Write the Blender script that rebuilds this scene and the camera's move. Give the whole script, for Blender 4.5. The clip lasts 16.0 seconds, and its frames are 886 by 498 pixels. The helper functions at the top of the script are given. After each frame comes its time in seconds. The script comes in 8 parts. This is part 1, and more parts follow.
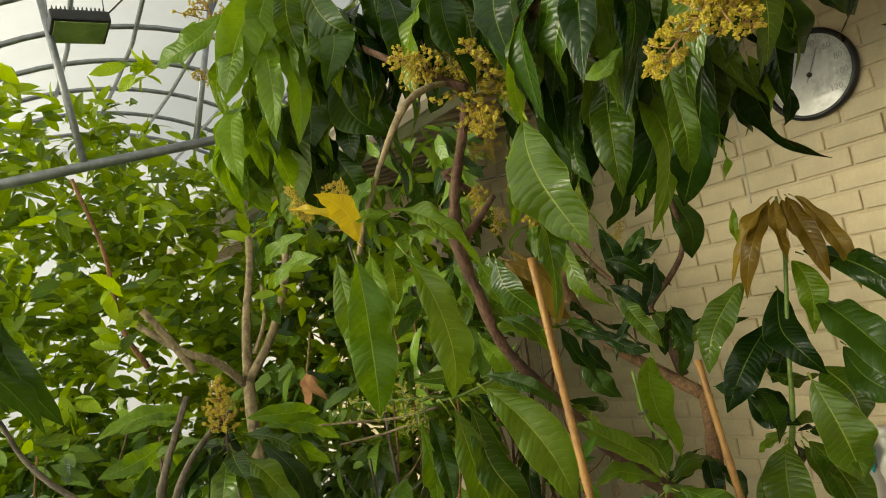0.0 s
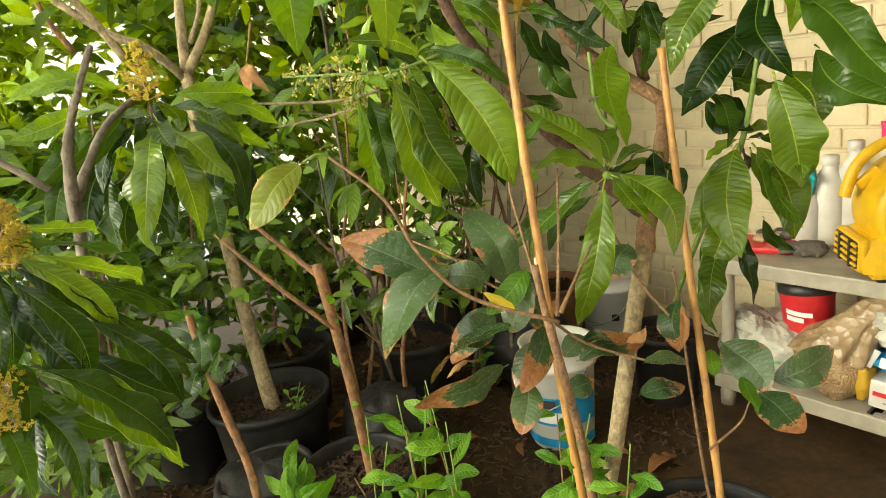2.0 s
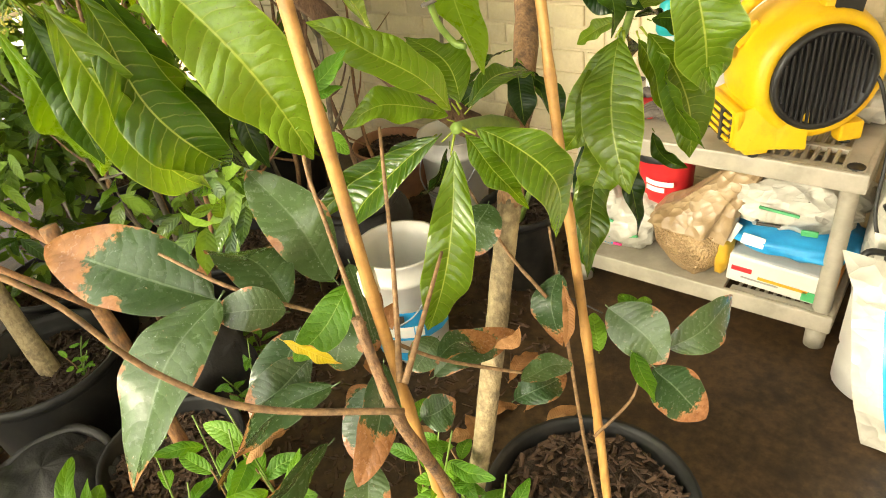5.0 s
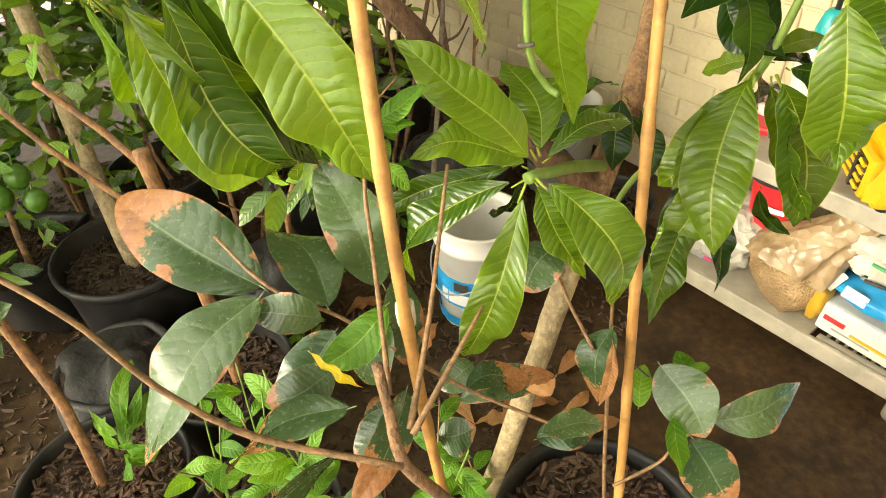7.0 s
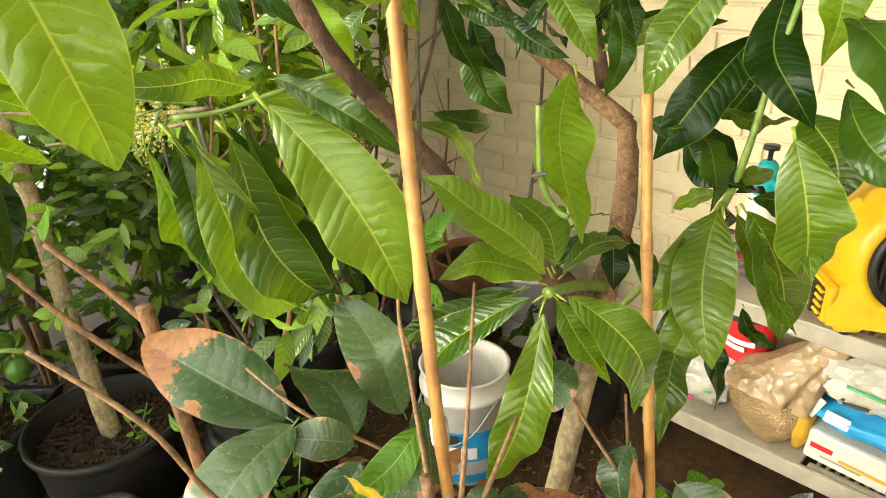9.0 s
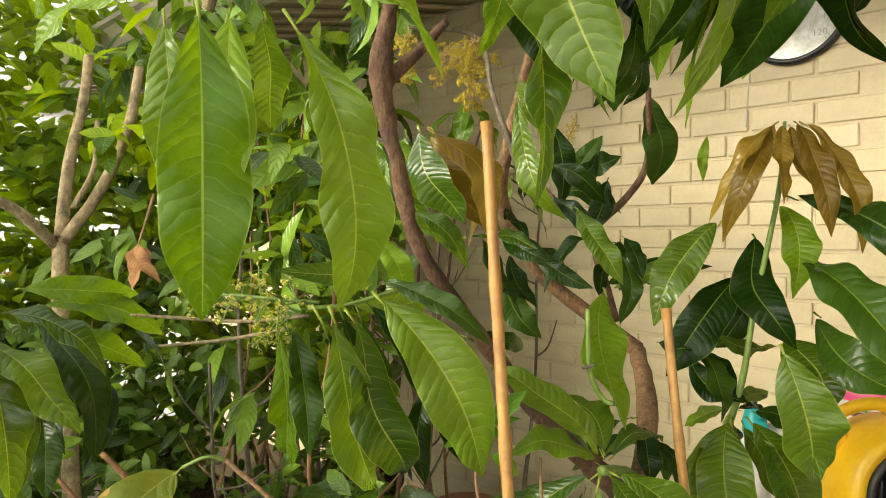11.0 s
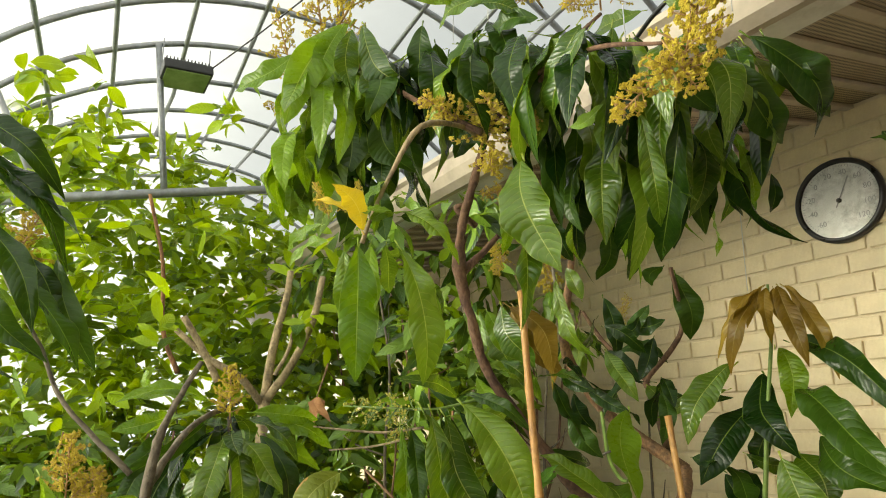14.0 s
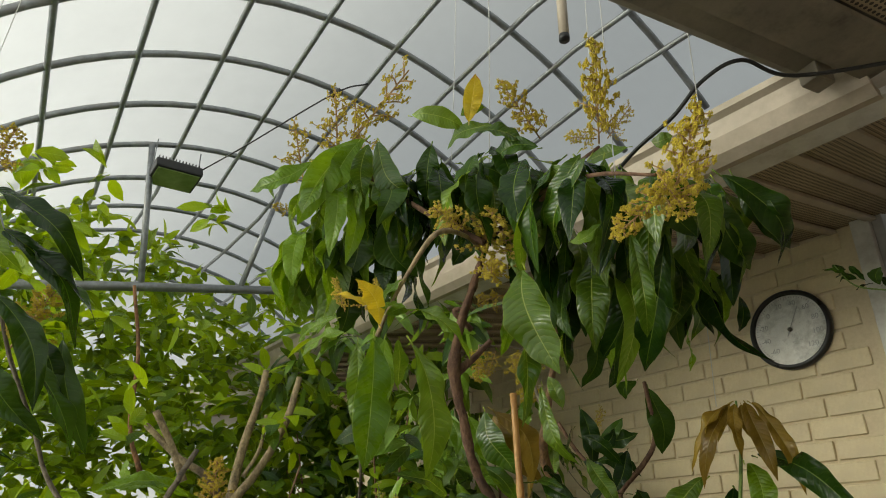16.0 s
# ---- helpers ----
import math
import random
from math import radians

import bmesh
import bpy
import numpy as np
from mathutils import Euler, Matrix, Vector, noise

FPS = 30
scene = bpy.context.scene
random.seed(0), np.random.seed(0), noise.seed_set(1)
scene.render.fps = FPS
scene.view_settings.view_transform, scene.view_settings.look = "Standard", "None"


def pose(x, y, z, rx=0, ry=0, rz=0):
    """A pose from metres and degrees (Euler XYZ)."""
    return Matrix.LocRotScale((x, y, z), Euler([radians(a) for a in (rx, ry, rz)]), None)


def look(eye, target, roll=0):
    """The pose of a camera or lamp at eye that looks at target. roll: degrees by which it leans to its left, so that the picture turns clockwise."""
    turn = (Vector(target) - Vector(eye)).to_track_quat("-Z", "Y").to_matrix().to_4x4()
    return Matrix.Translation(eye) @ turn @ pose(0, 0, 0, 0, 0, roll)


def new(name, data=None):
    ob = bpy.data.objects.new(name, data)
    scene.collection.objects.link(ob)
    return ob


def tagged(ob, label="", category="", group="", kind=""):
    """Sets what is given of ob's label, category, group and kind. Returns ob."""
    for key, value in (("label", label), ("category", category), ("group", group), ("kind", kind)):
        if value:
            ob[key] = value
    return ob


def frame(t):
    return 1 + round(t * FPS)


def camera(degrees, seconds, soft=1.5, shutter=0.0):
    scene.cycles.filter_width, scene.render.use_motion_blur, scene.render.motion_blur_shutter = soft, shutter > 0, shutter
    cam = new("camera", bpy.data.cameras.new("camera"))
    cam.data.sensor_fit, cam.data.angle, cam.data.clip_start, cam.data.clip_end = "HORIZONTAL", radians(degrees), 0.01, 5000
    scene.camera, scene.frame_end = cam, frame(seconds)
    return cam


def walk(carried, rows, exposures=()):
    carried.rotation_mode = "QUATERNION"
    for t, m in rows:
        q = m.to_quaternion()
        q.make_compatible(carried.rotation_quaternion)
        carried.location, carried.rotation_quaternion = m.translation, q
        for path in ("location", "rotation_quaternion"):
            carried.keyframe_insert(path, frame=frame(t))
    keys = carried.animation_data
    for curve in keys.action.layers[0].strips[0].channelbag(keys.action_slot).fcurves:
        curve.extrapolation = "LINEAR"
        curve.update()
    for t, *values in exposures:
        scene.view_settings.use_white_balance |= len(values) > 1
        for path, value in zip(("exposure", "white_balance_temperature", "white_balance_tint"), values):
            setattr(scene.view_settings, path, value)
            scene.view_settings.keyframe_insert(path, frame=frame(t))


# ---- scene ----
cam = camera(67.2, 16.0, soft=1.0)
PATH = [
    (0, (1.863, -0.635, 1.558), (0.287, 0.575, 1.796), -10.0),
    (0.5, (1.884, -0.611, 1.548), (0.296, 0.604, 1.511), -11.7),
    (1, (1.897, -0.607, 1.524), (0.328, 0.613, 1.302), -11.1),
    (1.5, (1.872, -0.602, 1.498), (0.307, 0.553, 1.03), -11.4),
    (2, (1.815, -0.559, 1.416), (0.269, 0.604, 0.907), -7.0),
    (2.5, (1.703, -0.488, 1.376), (0.218, 0.72, 0.798), -7.5),
    (3, (1.61, -0.38, 1.424), (0.279, 0.975, 0.797), -11.1),
    (3.5, (1.561, -0.291, 1.407), (0.454, 1.156, 0.583), -10.1),
    (4, (1.522, -0.264, 1.425), (0.478, 1.168, 0.498), -9.7),
    (6.5, (1.485, -0.037, 1.598), (0.291, 0.935, 0.321), -2.4),
    (7, (1.47, -0.055, 1.598), (0.254, 0.916, 0.342), -1.4),
    (7.5, (1.463, -0.077, 1.596), (0.233, 0.902, 0.359), -2.1),
    (8, (1.454, -0.085, 1.609), (0.189, 0.958, 0.462), -3.6),
    (10.5, (1.509, -0.356, 1.518), (0.144, 1.089, 1.299), 1.4),
    (11, (1.512, -0.398, 1.519), (0.138, 1.054, 1.482), -0.0),
    (11.5, (1.537, -0.433, 1.529), (0.183, 1.029, 1.7), 0.1),
    (12, (1.642, -0.501, 1.489), (0.298, 0.947, 1.799), 1.7),
    (12.5, (1.765, -0.568, 1.476), (0.362, 0.812, 1.83), 0.9),
    (13, (1.864, -0.6, 1.464), (0.35, 0.645, 1.86), 0.7),
    (13.5, (1.946, -0.612, 1.409), (0.403, 0.548, 1.932), 1.5),
    (14, (2.02, -0.638, 1.364), (0.416, 0.421, 1.918), -0.4),
    (14.5, (2.069, -0.671, 1.332), (0.484, 0.39, 1.935), 3.0),
    (15, (2.067, -0.699, 1.327), (0.513, 0.354, 2.016), -0.2),
    (15.5, (2.047, -0.745, 1.318), (0.562, 0.341, 2.103), 0.8),
    (16, (2.024, -0.767, 1.304), (0.602, 0.332, 2.182), 1.3),
]
walk(cam, [(t, look(eye, target, roll)) for t, eye, target, roll in PATH],
     exposures=[(0, -0.33, 7200, 0), (1.0, 0.15, 7300, 2), (2.0, 0.85, 7200, 1), (2.8, 1.3, 7200, 1), (3.5, 1.15, 7500, 5), (4.0, 1.25, 7500, 5), (6.5, 1.62, 7300, 6), (7.2, 1.48, 7300, 6), (8.0, 1.55, 7000, 5), (10.5, 0.7, 6900, 6), (12.0, 0.52, 6900, 3), (13.5, 0.45, 6900, 1), (14.5, -0.05, 6800, 1), (16, -0.72, 6500, 2)])

# ---- world, sun, exposure ----
world = bpy.data.worlds.new("overcast_sky")
scene.world = world
world.use_nodes = True
wn, wl = world.node_tree.nodes, world.node_tree.links
sky = wn.new("ShaderNodeTexSky")
sky.sky_type = "NISHITA"
sky.sun_disc = False
sky.sun_elevation = radians(15)
sky.sun_rotation = radians(200)
grey = wn.new("ShaderNodeHueSaturation")
grey.inputs["Saturation"].default_value = 0.08
wl.new(sky.outputs[0], grey.inputs["Color"])
wl.new(grey.outputs[0], wn["Background"].inputs[0])
wn["Background"].inputs[1].default_value = 0.24

sun = bpy.data.lights.new("sun", "SUN")
sun.energy, sun.angle, sun.color = 3.0, radians(26), (1.0, 0.92, 0.76)
sun_ob = new("sun", sun)
sun_ob.matrix_world = look((-1.6, -4.6, 2.1), (0.3, 0.6, 0.6))

FZ = 0.15      # level of the floor
WALL_Y = 2.0   # face of the brick wall


# ---- materials ----
def mat_new(name):
    m = bpy.data.materials.new(name)
    m.use_nodes = True
    nt = m.node_tree
    return m, nt.nodes, nt.links, nt.nodes["Principled BSDF"]


def math_node(n, l, op, a, b=None, c=None):
    m = n.new("ShaderNodeMath")
    m.operation = op
    for k, v in enumerate((a, b, c)):
        if v is None:
            continue
        if isinstance(v, (int, float)):
            m.inputs[k].default_value = v
        else:
            l.new(v, m.inputs[k])
    return m.outputs[0]


def ramp(n, l, fac, stops):
    r = n.new("ShaderNodeValToRGB")
    e = r.color_ramp.elements
    while len(e) < len(stops):
        e.new(0.5)
    for k, (p, c) in enumerate(stops):
        e[k].position, e[k].color = p, (*c, 1)
    l.new(fac, r.inputs[0])
    return r.outputs[0]


def mix(n, l, fac, a, b, mode="MIX"):
    m = n.new("ShaderNodeMix")
    m.data_type, m.blend_type = "RGBA", mode
    for sock, v in ((m.inputs[0], fac), (m.inputs[6], a), (m.inputs[7], b)):
        if isinstance(v, (int, float)):
            sock.default_value = v
        elif isinstance(v, tuple):
            sock.default_value = (*v, 1)
        else:
            l.new(v, sock)
    return m.outputs[2]


def noise_tex(n, l, scale, detail=4, rough=0.6, coord=None, stretch=None):
    t = n.new("ShaderNodeTexNoise")
    t.inputs["Scale"].default_value, t.inputs["Detail"].default_value, t.inputs["Roughness"].default_value = scale, detail, rough
    if coord is None:
        coord = n.new("ShaderNodeTexCoord").outputs["Object"]
    if stretch:
        mp = n.new("ShaderNodeMapping")
        mp.inputs["Scale"].default_value = stretch
        l.new(coord, mp.inputs[0])
        coord = mp.outputs[0]
    l.new(coord, t.inputs["Vector"])
    return t.outputs["Fac"]


def bump(n, l, p, height, strength, dist=0.002, normal=None):
    b = n.new("ShaderNodeBump")
    b.inputs["Strength"].default_value, b.inputs["Distance"].default_value = strength, dist
    l.new(height, b.inputs["Height"])
    if normal is not None:
        l.new(normal, b.inputs["Normal"])
    l.new(b.outputs[0], p.inputs["Normal"])
    return b.outputs[0]


def surface(name, dark, light, scale=30.0, rough=0.6, metal=0.0, bump_s=0.3, dist=0.002, stretch=None, stain=None, stain_scale=4.0, spec=0.5, rand=0.0):
    """A mottled surface: two colours by fine noise, a stain colour by coarse noise, fine relief."""
    m, n, l, p = mat_new(name)
    f = noise_tex(n, l, scale, 6, 0.65, None, stretch)
    col = ramp(n, l, f, [(0.3, dark), (0.7, light)])
    if stain:
        s = noise_tex(n, l, stain_scale, 5, 0.7)
        k = ramp(n, l, s, [(0.48, (0, 0, 0)), (0.68, (1, 1, 1))])
        col = mix(n, l, k, col, stain)
    if rand:
        oi = n.new("ShaderNodeObjectInfo")
        hsv = n.new("ShaderNodeHueSaturation")
        l.new(math_node(n, l, "MULTIPLY_ADD", oi.outputs["Random"], 2 * rand, 1 - rand), hsv.inputs["Value"])
        l.new(col, hsv.inputs["Color"])
        col = hsv.outputs[0]
    l.new(col, p.inputs["Base Color"])
    r = math_node(n, l, "MULTIPLY_ADD", f, 0.25, max(0.05, rough - 0.12))
    l.new(r, p.inputs["Roughness"])
    p.inputs["Metallic"].default_value = metal
    p.inputs["Specular IOR Level"].default_value = spec
    if bump_s:
        bump(n, l, p, f, bump_s, dist)
    return m


def leaf_material(name, deep, lit, vein, rough=0.32, veins=19.0, slant=1.5, relief=0.19, burn=None, burn_at=0.8, spots=0.0, through_light=0.28, joined=False, glow=None, vein_tint=0.30, gloss=0.36):
    """A leaf blade: midrib and side veins along its own length (u across, v along), mottling, dry tips, holes of blight."""
    m, n, l, p = mat_new(name)
    uv = n.new("ShaderNodeUVMap")
    uv.uv_map = "blade"
    sep = n.new("ShaderNodeSeparateXYZ")
    l.new(uv.outputs[0], sep.inputs[0])
    u = math_node(n, l, "ABSOLUTE", math_node(n, l, "MULTIPLY_ADD", sep.outputs[0], 2.0, -1.0))
    v = sep.outputs[1]
    if joined:
        rnd = n.new("ShaderNodeNewGeometry").outputs["Random Per Island"]
    else:
        rnd = n.new("ShaderNodeObjectInfo").outputs["Random"]
    mott = noise_tex(n, l, 26.0, 4, 0.6)
    big = noise_tex(n, l, 5.0, 3, 0.5)
    base = mix(n, l, math_node(n, l, "MULTIPLY_ADD", mott, 0.8, math_node(n, l, "MULTIPLY_ADD", rnd, 1.6, -0.78)), deep, lit)
    base = mix(n, l, math_node(n, l, "MULTIPLY", big, 0.35), base, deep)
    wob = noise_tex(n, l, 14.0, 2, 0.5)
    ph = math_node(n, l, "MULTIPLY_ADD", v, veins, math_node(n, l, "MULTIPLY_ADD", wob, 0.9, math_node(n, l, "MULTIPLY", math_node(n, l, "POWER", u, 1.5), -slant)))
    ph = math_node(n, l, "ADD", ph, math_node(n, l, "MULTIPLY", math_node(n, l, "GREATER_THAN", sep.outputs[0], 0.5), 0.37))
    tri = math_node(n, l, "PINGPONG", ph, 0.5)
    side = math_node(n, l, "SUBTRACT", 1.0, math_node(n, l, "MULTIPLY", tri, 14.0))
    side.node.use_clamp = True
    fade = math_node(n, l, "SUBTRACT", 1.05, math_node(n, l, "MULTIPLY", u, 0.75))
    rib = math_node(n, l, "SUBTRACT", 1.0, math_node(n, l, "MULTIPLY", math_node(n, l, "SUBTRACT", u, 0.016), 46.0))
    rib.node.use_clamp = True
    vm = math_node(n, l, "MAXIMUM", math_node(n, l, "MULTIPLY", math_node(n, l, "MULTIPLY", side, fade), vein_tint), math_node(n, l, "MULTIPLY", rib, 0.7))
    col = mix(n, l, vm, base, vein)
    margin = math_node(n, l, "MULTIPLY", math_node(n, l, "SUBTRACT", u, 0.955), 24.0)
    margin.node.use_clamp = True
    col = mix(n, l, math_node(n, l, "MULTIPLY", margin, 0.55), col, vein)
    if spots:
        sp = noise_tex(n, l, 120.0, 2, 0.5)
        k = ramp(n, l, sp, [(0.66, (0, 0, 0)), (0.72, (1, 1, 1))])
        col = mix(n, l, math_node(n, l, "MULTIPLY", k, spots), col, (0.09, 0.055, 0.02))
    if burn:
        edge = noise_tex(n, l, 20.0, 5, 0.7)
        patch = noise_tex(n, l, 5.5, 3, 0.55)
        tip = math_node(n, l, "MULTIPLY_ADD", edge, 0.35, math_node(n, l, "MULTIPLY_ADD", u, 0.10, v))
        shift = math_node(n, l, "MULTIPLY_ADD", rnd, 0.26, burn_at + 0.02)
        k1 = math_node(n, l, "SUBTRACT", tip, shift)
        rim = math_node(n, l, "MULTIPLY_ADD", edge, 0.35, math_node(n, l, "MULTIPLY_ADD", patch, 1.7, u))
        k2 = math_node(n, l, "MULTIPLY", math_node(n, l, "SUBTRACT", rim, 2.10), 0.6)
        k = math_node(n, l, "MULTIPLY", math_node(n, l, "MAXIMUM", k1, k2), 34.0)
        k.node.use_clamp = True
        fleck = ramp(n, l, noise_tex(n, l, 42.0, 2, 0.4), [(0.745, (0, 0, 0)), (0.76, (1, 1, 1))])
        col = mix(n, l, math_node(n, l, "MULTIPLY", fleck, 0.7), col, (0.34, 0.24, 0.15))
        drop = ramp(n, l, noise_tex(n, l, 75.0, 1, 0.4), [(0.775, (0, 0, 0)), (0.785, (1, 1, 1))])
        col = mix(n, l, math_node(n, l, "MULTIPLY", drop, 0.8), col, (0.46, 0.50, 0.44))
        deep_in = math_node(n, l, "MULTIPLY", math_node(n, l, "MAXIMUM", k1, k2), 7.0)
        deep_in.node.use_clamp = True
        dry = mix(n, l, math_node(n, l, "MULTIPLY_ADD", edge, 2.6, -0.85), burn, (min(1, burn[0] * 2.6), burn[1] * 3.4, burn[2] * 4.2))
        dry = mix(n, l, math_node(n, l, "MULTIPLY", deep_in, 0.55), dry, burn)
        col = mix(n, l, k, col, dry)
    l.new(col, p.inputs["Base Color"])
    l.new(math_node(n, l, "MULTIPLY_ADD", mott, 0.22, rough - 0.1), p.inputs["Roughness"])
    p.inputs["Specular IOR Level"].default_value = gloss
    quilt = math_node(n, l, "SUBTRACT", 1.0, math_node(n, l, "POWER", math_node(n, l, "SUBTRACT", 1.0, math_node(n, l, "MULTIPLY", tri, 2.0)), 2.0))
    h = math_node(n, l, "MULTIPLY_ADD", quilt, 1.1, math_node(n, l, "MULTIPLY_ADD", mott, 1.0, math_node(n, l, "MULTIPLY", big, 2.5)))
    nb = bump(n, l, p, h, relief, 0.004)
    tr = n.new("ShaderNodeBsdfTranslucent")
    tcol = mix(n, l, 0.55, col, glow or (lit[0] * 2.2, lit[1] * 1.9, lit[2] * 0.6))
    l.new(tcol, tr.inputs[0])
    l.new(nb, tr.inputs["Normal"])
    ms = n.new("ShaderNodeMixShader")
    ms.inputs[0].default_value = through_light
    l.new(p.outputs[0], ms.inputs[1])
    l.new(tr.outputs[0], ms.inputs[2])
    l.new(ms.outputs[0], n["Material Output"].inputs[0])
    return m


M = {}
M["mango"] = leaf_material("mango_leaf", (0.026, 0.078, 0.005), (0.165, 0.275, 0.018), (0.48, 0.54, 0.08), rough=0.16, veins=17, spots=0.7, vein_tint=0.36, through_light=0.32, gloss=0.75, relief=0.24)
# shaded copy of the mango leaf: crown shade is put into its colours
M["mango_dark"] = leaf_material("mango_leaf_shaded", (0.006, 0.024, 0.003), (0.042, 0.092, 0.008), (0.17, 0.25, 0.03), rough=0.20, veins=17, through_light=0.2, vein_tint=0.15, gloss=0.34, relief=0.17)
M["mango_lime"] = leaf_material("mango_leaf_lime", (0.060, 0.135, 0.004), (0.20, 0.34, 0.018), (0.42, 0.50, 0.10), rough=0.28, veins=17, through_light=0.4, spots=0.5, vein_tint=0.28, relief=0.2)
M["mango_yellow"] = leaf_material("mango_leaf_yellow", (0.42, 0.30, 0.01), (0.62, 0.48, 0.03), (0.70, 0.60, 0.15), spots=0.6, through_light=0.35, burn=(0.25, 0.09, 0.02), burn_at=0.95)
M["mango_young"] = leaf_material("mango_leaf_young", (0.17, 0.105, 0.012), (0.38, 0.25, 0.03), (0.40, 0.32, 0.09), rough=0.20, veins=16, through_light=0.3, glow=(0.6, 0.38, 0.05), vein_tint=0.2, gloss=0.5)
M["burnt"] = leaf_material("scorched_leaf", (0.026, 0.060, 0.018), (0.075, 0.125, 0.042), (0.15, 0.21, 0.11), rough=0.24, veins=12, relief=0.10, burn=(0.20, 0.075, 0.028), burn_at=0.93, spots=0.45, vein_tint=0.12, through_light=0.10, gloss=0.7)
M["burnt2"] = leaf_material("withered_leaf", (0.026, 0.060, 0.018), (0.075, 0.125, 0.042), (0.15, 0.21, 0.11), rough=0.24, veins=12, relief=0.10, burn=(0.20, 0.075, 0.025), burn_at=0.74, spots=0.45, vein_tint=0.12, through_light=0.10, gloss=0.7)
M["dry"] = leaf_material("dry_leaf", (0.22, 0.09, 0.03), (0.45, 0.24, 0.10), (0.40, 0.22, 0.10), rough=0.7, relief=0.22, through_light=0.15)
M["oval"] = leaf_material("oval_leaf", (0.055, 0.17, 0.005), (0.13, 0.30, 0.010), (0.28, 0.42, 0.07), rough=0.42, veins=9, relief=0.3, through_light=0.4)
M["oval_joined"] = leaf_material("oval_leaf_crown", (0.022, 0.075, 0.003), (0.38, 0.54, 0.012), (0.32, 0.46, 0.07), rough=0.34, veins=9, relief=0.3, through_light=0.36, joined=True, vein_tint=0.15, gloss=0.32)
# thicket leaves reach near-black for inner shade; the next copy is coloured as lit
M["citrus_joined"] = leaf_material("small_shaded_leaf", (0.010, 0.042, 0.005), (0.24, 0.40, 0.045), (0.20, 0.30, 0.05), rough=0.18, veins=8, relief=0.25, through_light=0.24, joined=True, vein_tint=0.1, gloss=0.6)
M["citrus_lit"] = leaf_material("citrus_leaf_lit", (0.050, 0.125, 0.018), (0.22, 0.37, 0.050), (0.24, 0.34, 0.08), rough=0.22, veins=8, relief=0.25, through_light=0.3, joined=True, vein_tint=0.12, gloss=0.6)
M["fading"] = leaf_material("fading_leaf", (0.12, 0.16, 0.010), (0.27, 0.275, 0.022), (0.36, 0.38, 0.08), rough=0.38, veins=10, relief=0.2, through_light=0.3, spots=0.8, vein_tint=0.2, burn=(0.25, 0.12, 0.02), burn_at=1.1)
M["lime_small"] = leaf_material("fresh_leaf", (0.055, 0.17, 0.010), (0.15, 0.31, 0.018), (0.35, 0.5, 0.1), rough=0.4, veins=9, relief=0.3, through_light=0.35)
M["flower"] = surface("mango_flower", (0.31, 0.235, 0.014), (0.74, 0.59, 0.06), 60, 0.75, bump_s=0.4)
M["flower_lime"] = surface("mango_bud", (0.34, 0.32, 0.04), (0.58, 0.54, 0.10), 60, 0.75, bump_s=0.4)
M["stalk_red"] = surface("flower_stalk", (0.30, 0.16, 0.06), (0.45, 0.30, 0.10), 60, 0.6)
M["stalk_green"] = surface("green_stalk", (0.09, 0.16, 0.025), (0.21, 0.30, 0.06), 50, 0.5)
M["bark_brown"] = surface("brown_bark", (0.075, 0.034, 0.018), (0.25, 0.145, 0.085), 130, 0.85, bump_s=1.0, dist=0.005, stretch=(1, 1, 0.45), stain=(0.06, 0.03, 0.02), stain_scale=14)
M["bark_mid"] = surface("tan_bark", (0.13, 0.062, 0.030), (0.40, 0.23, 0.11), 190, 0.8, bump_s=1.0, dist=0.004, stretch=(1, 1, 0.45), stain=(0.10, 0.062, 0.038), stain_scale=34)
M["bark_pale"] = surface("pale_bark", (0.19, 0.135, 0.070), (0.47, 0.37, 0.21), 90, 0.85, bump_s=1.0, dist=0.004, stretch=(1, 1, 0.6), stain=(0.11, 0.085, 0.05), stain_scale=22)
M["bark_orange"] = surface("orange_bark", (0.13, 0.055, 0.022), (0.38, 0.19, 0.075), 120, 0.8, bump_s=0.9, dist=0.003, stretch=(1, 1, 0.35), stain=(0.10, 0.06, 0.035), stain_scale=28)
M["twig"] = surface("brown_twig", (0.11, 0.055, 0.024), (0.34, 0.20, 0.09), 140, 0.7, bump_s=0.7, stain=(0.10, 0.06, 0.03), stain_scale=40)
M["bamboo"] = surface("bamboo_cane", (0.32, 0.145, 0.036), (0.55, 0.31, 0.10), 26, 0.45, bump_s=0.25, stretch=(3, 3, 0.25), stain=(0.28, 0.14, 0.05), stain_scale=24)
M["tape"] = surface("plastic_tape", (0.62, 0.56, 0.50), (0.80, 0.74, 0.68), 40, 0.35)
M["wire"] = surface("dark_wire", (0.02, 0.02, 0.02), (0.05, 0.045, 0.04), 40, 0.5)
M["string"] = surface("pale_string", (0.5, 0.5, 0.48), (0.65, 0.65, 0.62), 40, 0.7)
M["paint"] = surface("cream_brick_paint", (0.64, 0.53, 0.32), (0.73, 0.625, 0.405), 55, 0.55, bump_s=0.5, dist=0.0015, stain=(0.58, 0.48, 0.31), stain_scale=3, rand=0.05)
# cream house paint taken down to tan, the wing's shade in its colour
M["shadepaint"] = surface("shaded_wall_paint", (0.30, 0.24, 0.16), (0.40, 0.33, 0.23), 40, 0.7, bump_s=0.4, stain=(0.25, 0.20, 0.14), stain_scale=3)
M["mortar"] = surface("painted_mortar", (0.60, 0.50, 0.32), (0.69, 0.585, 0.40), 80, 0.7, bump_s=0.6)
M["pale_ground"] = surface("pale_bounce_ground", (0.30, 0.28, 0.25), (0.46, 0.44, 0.40), 20, 0.9)
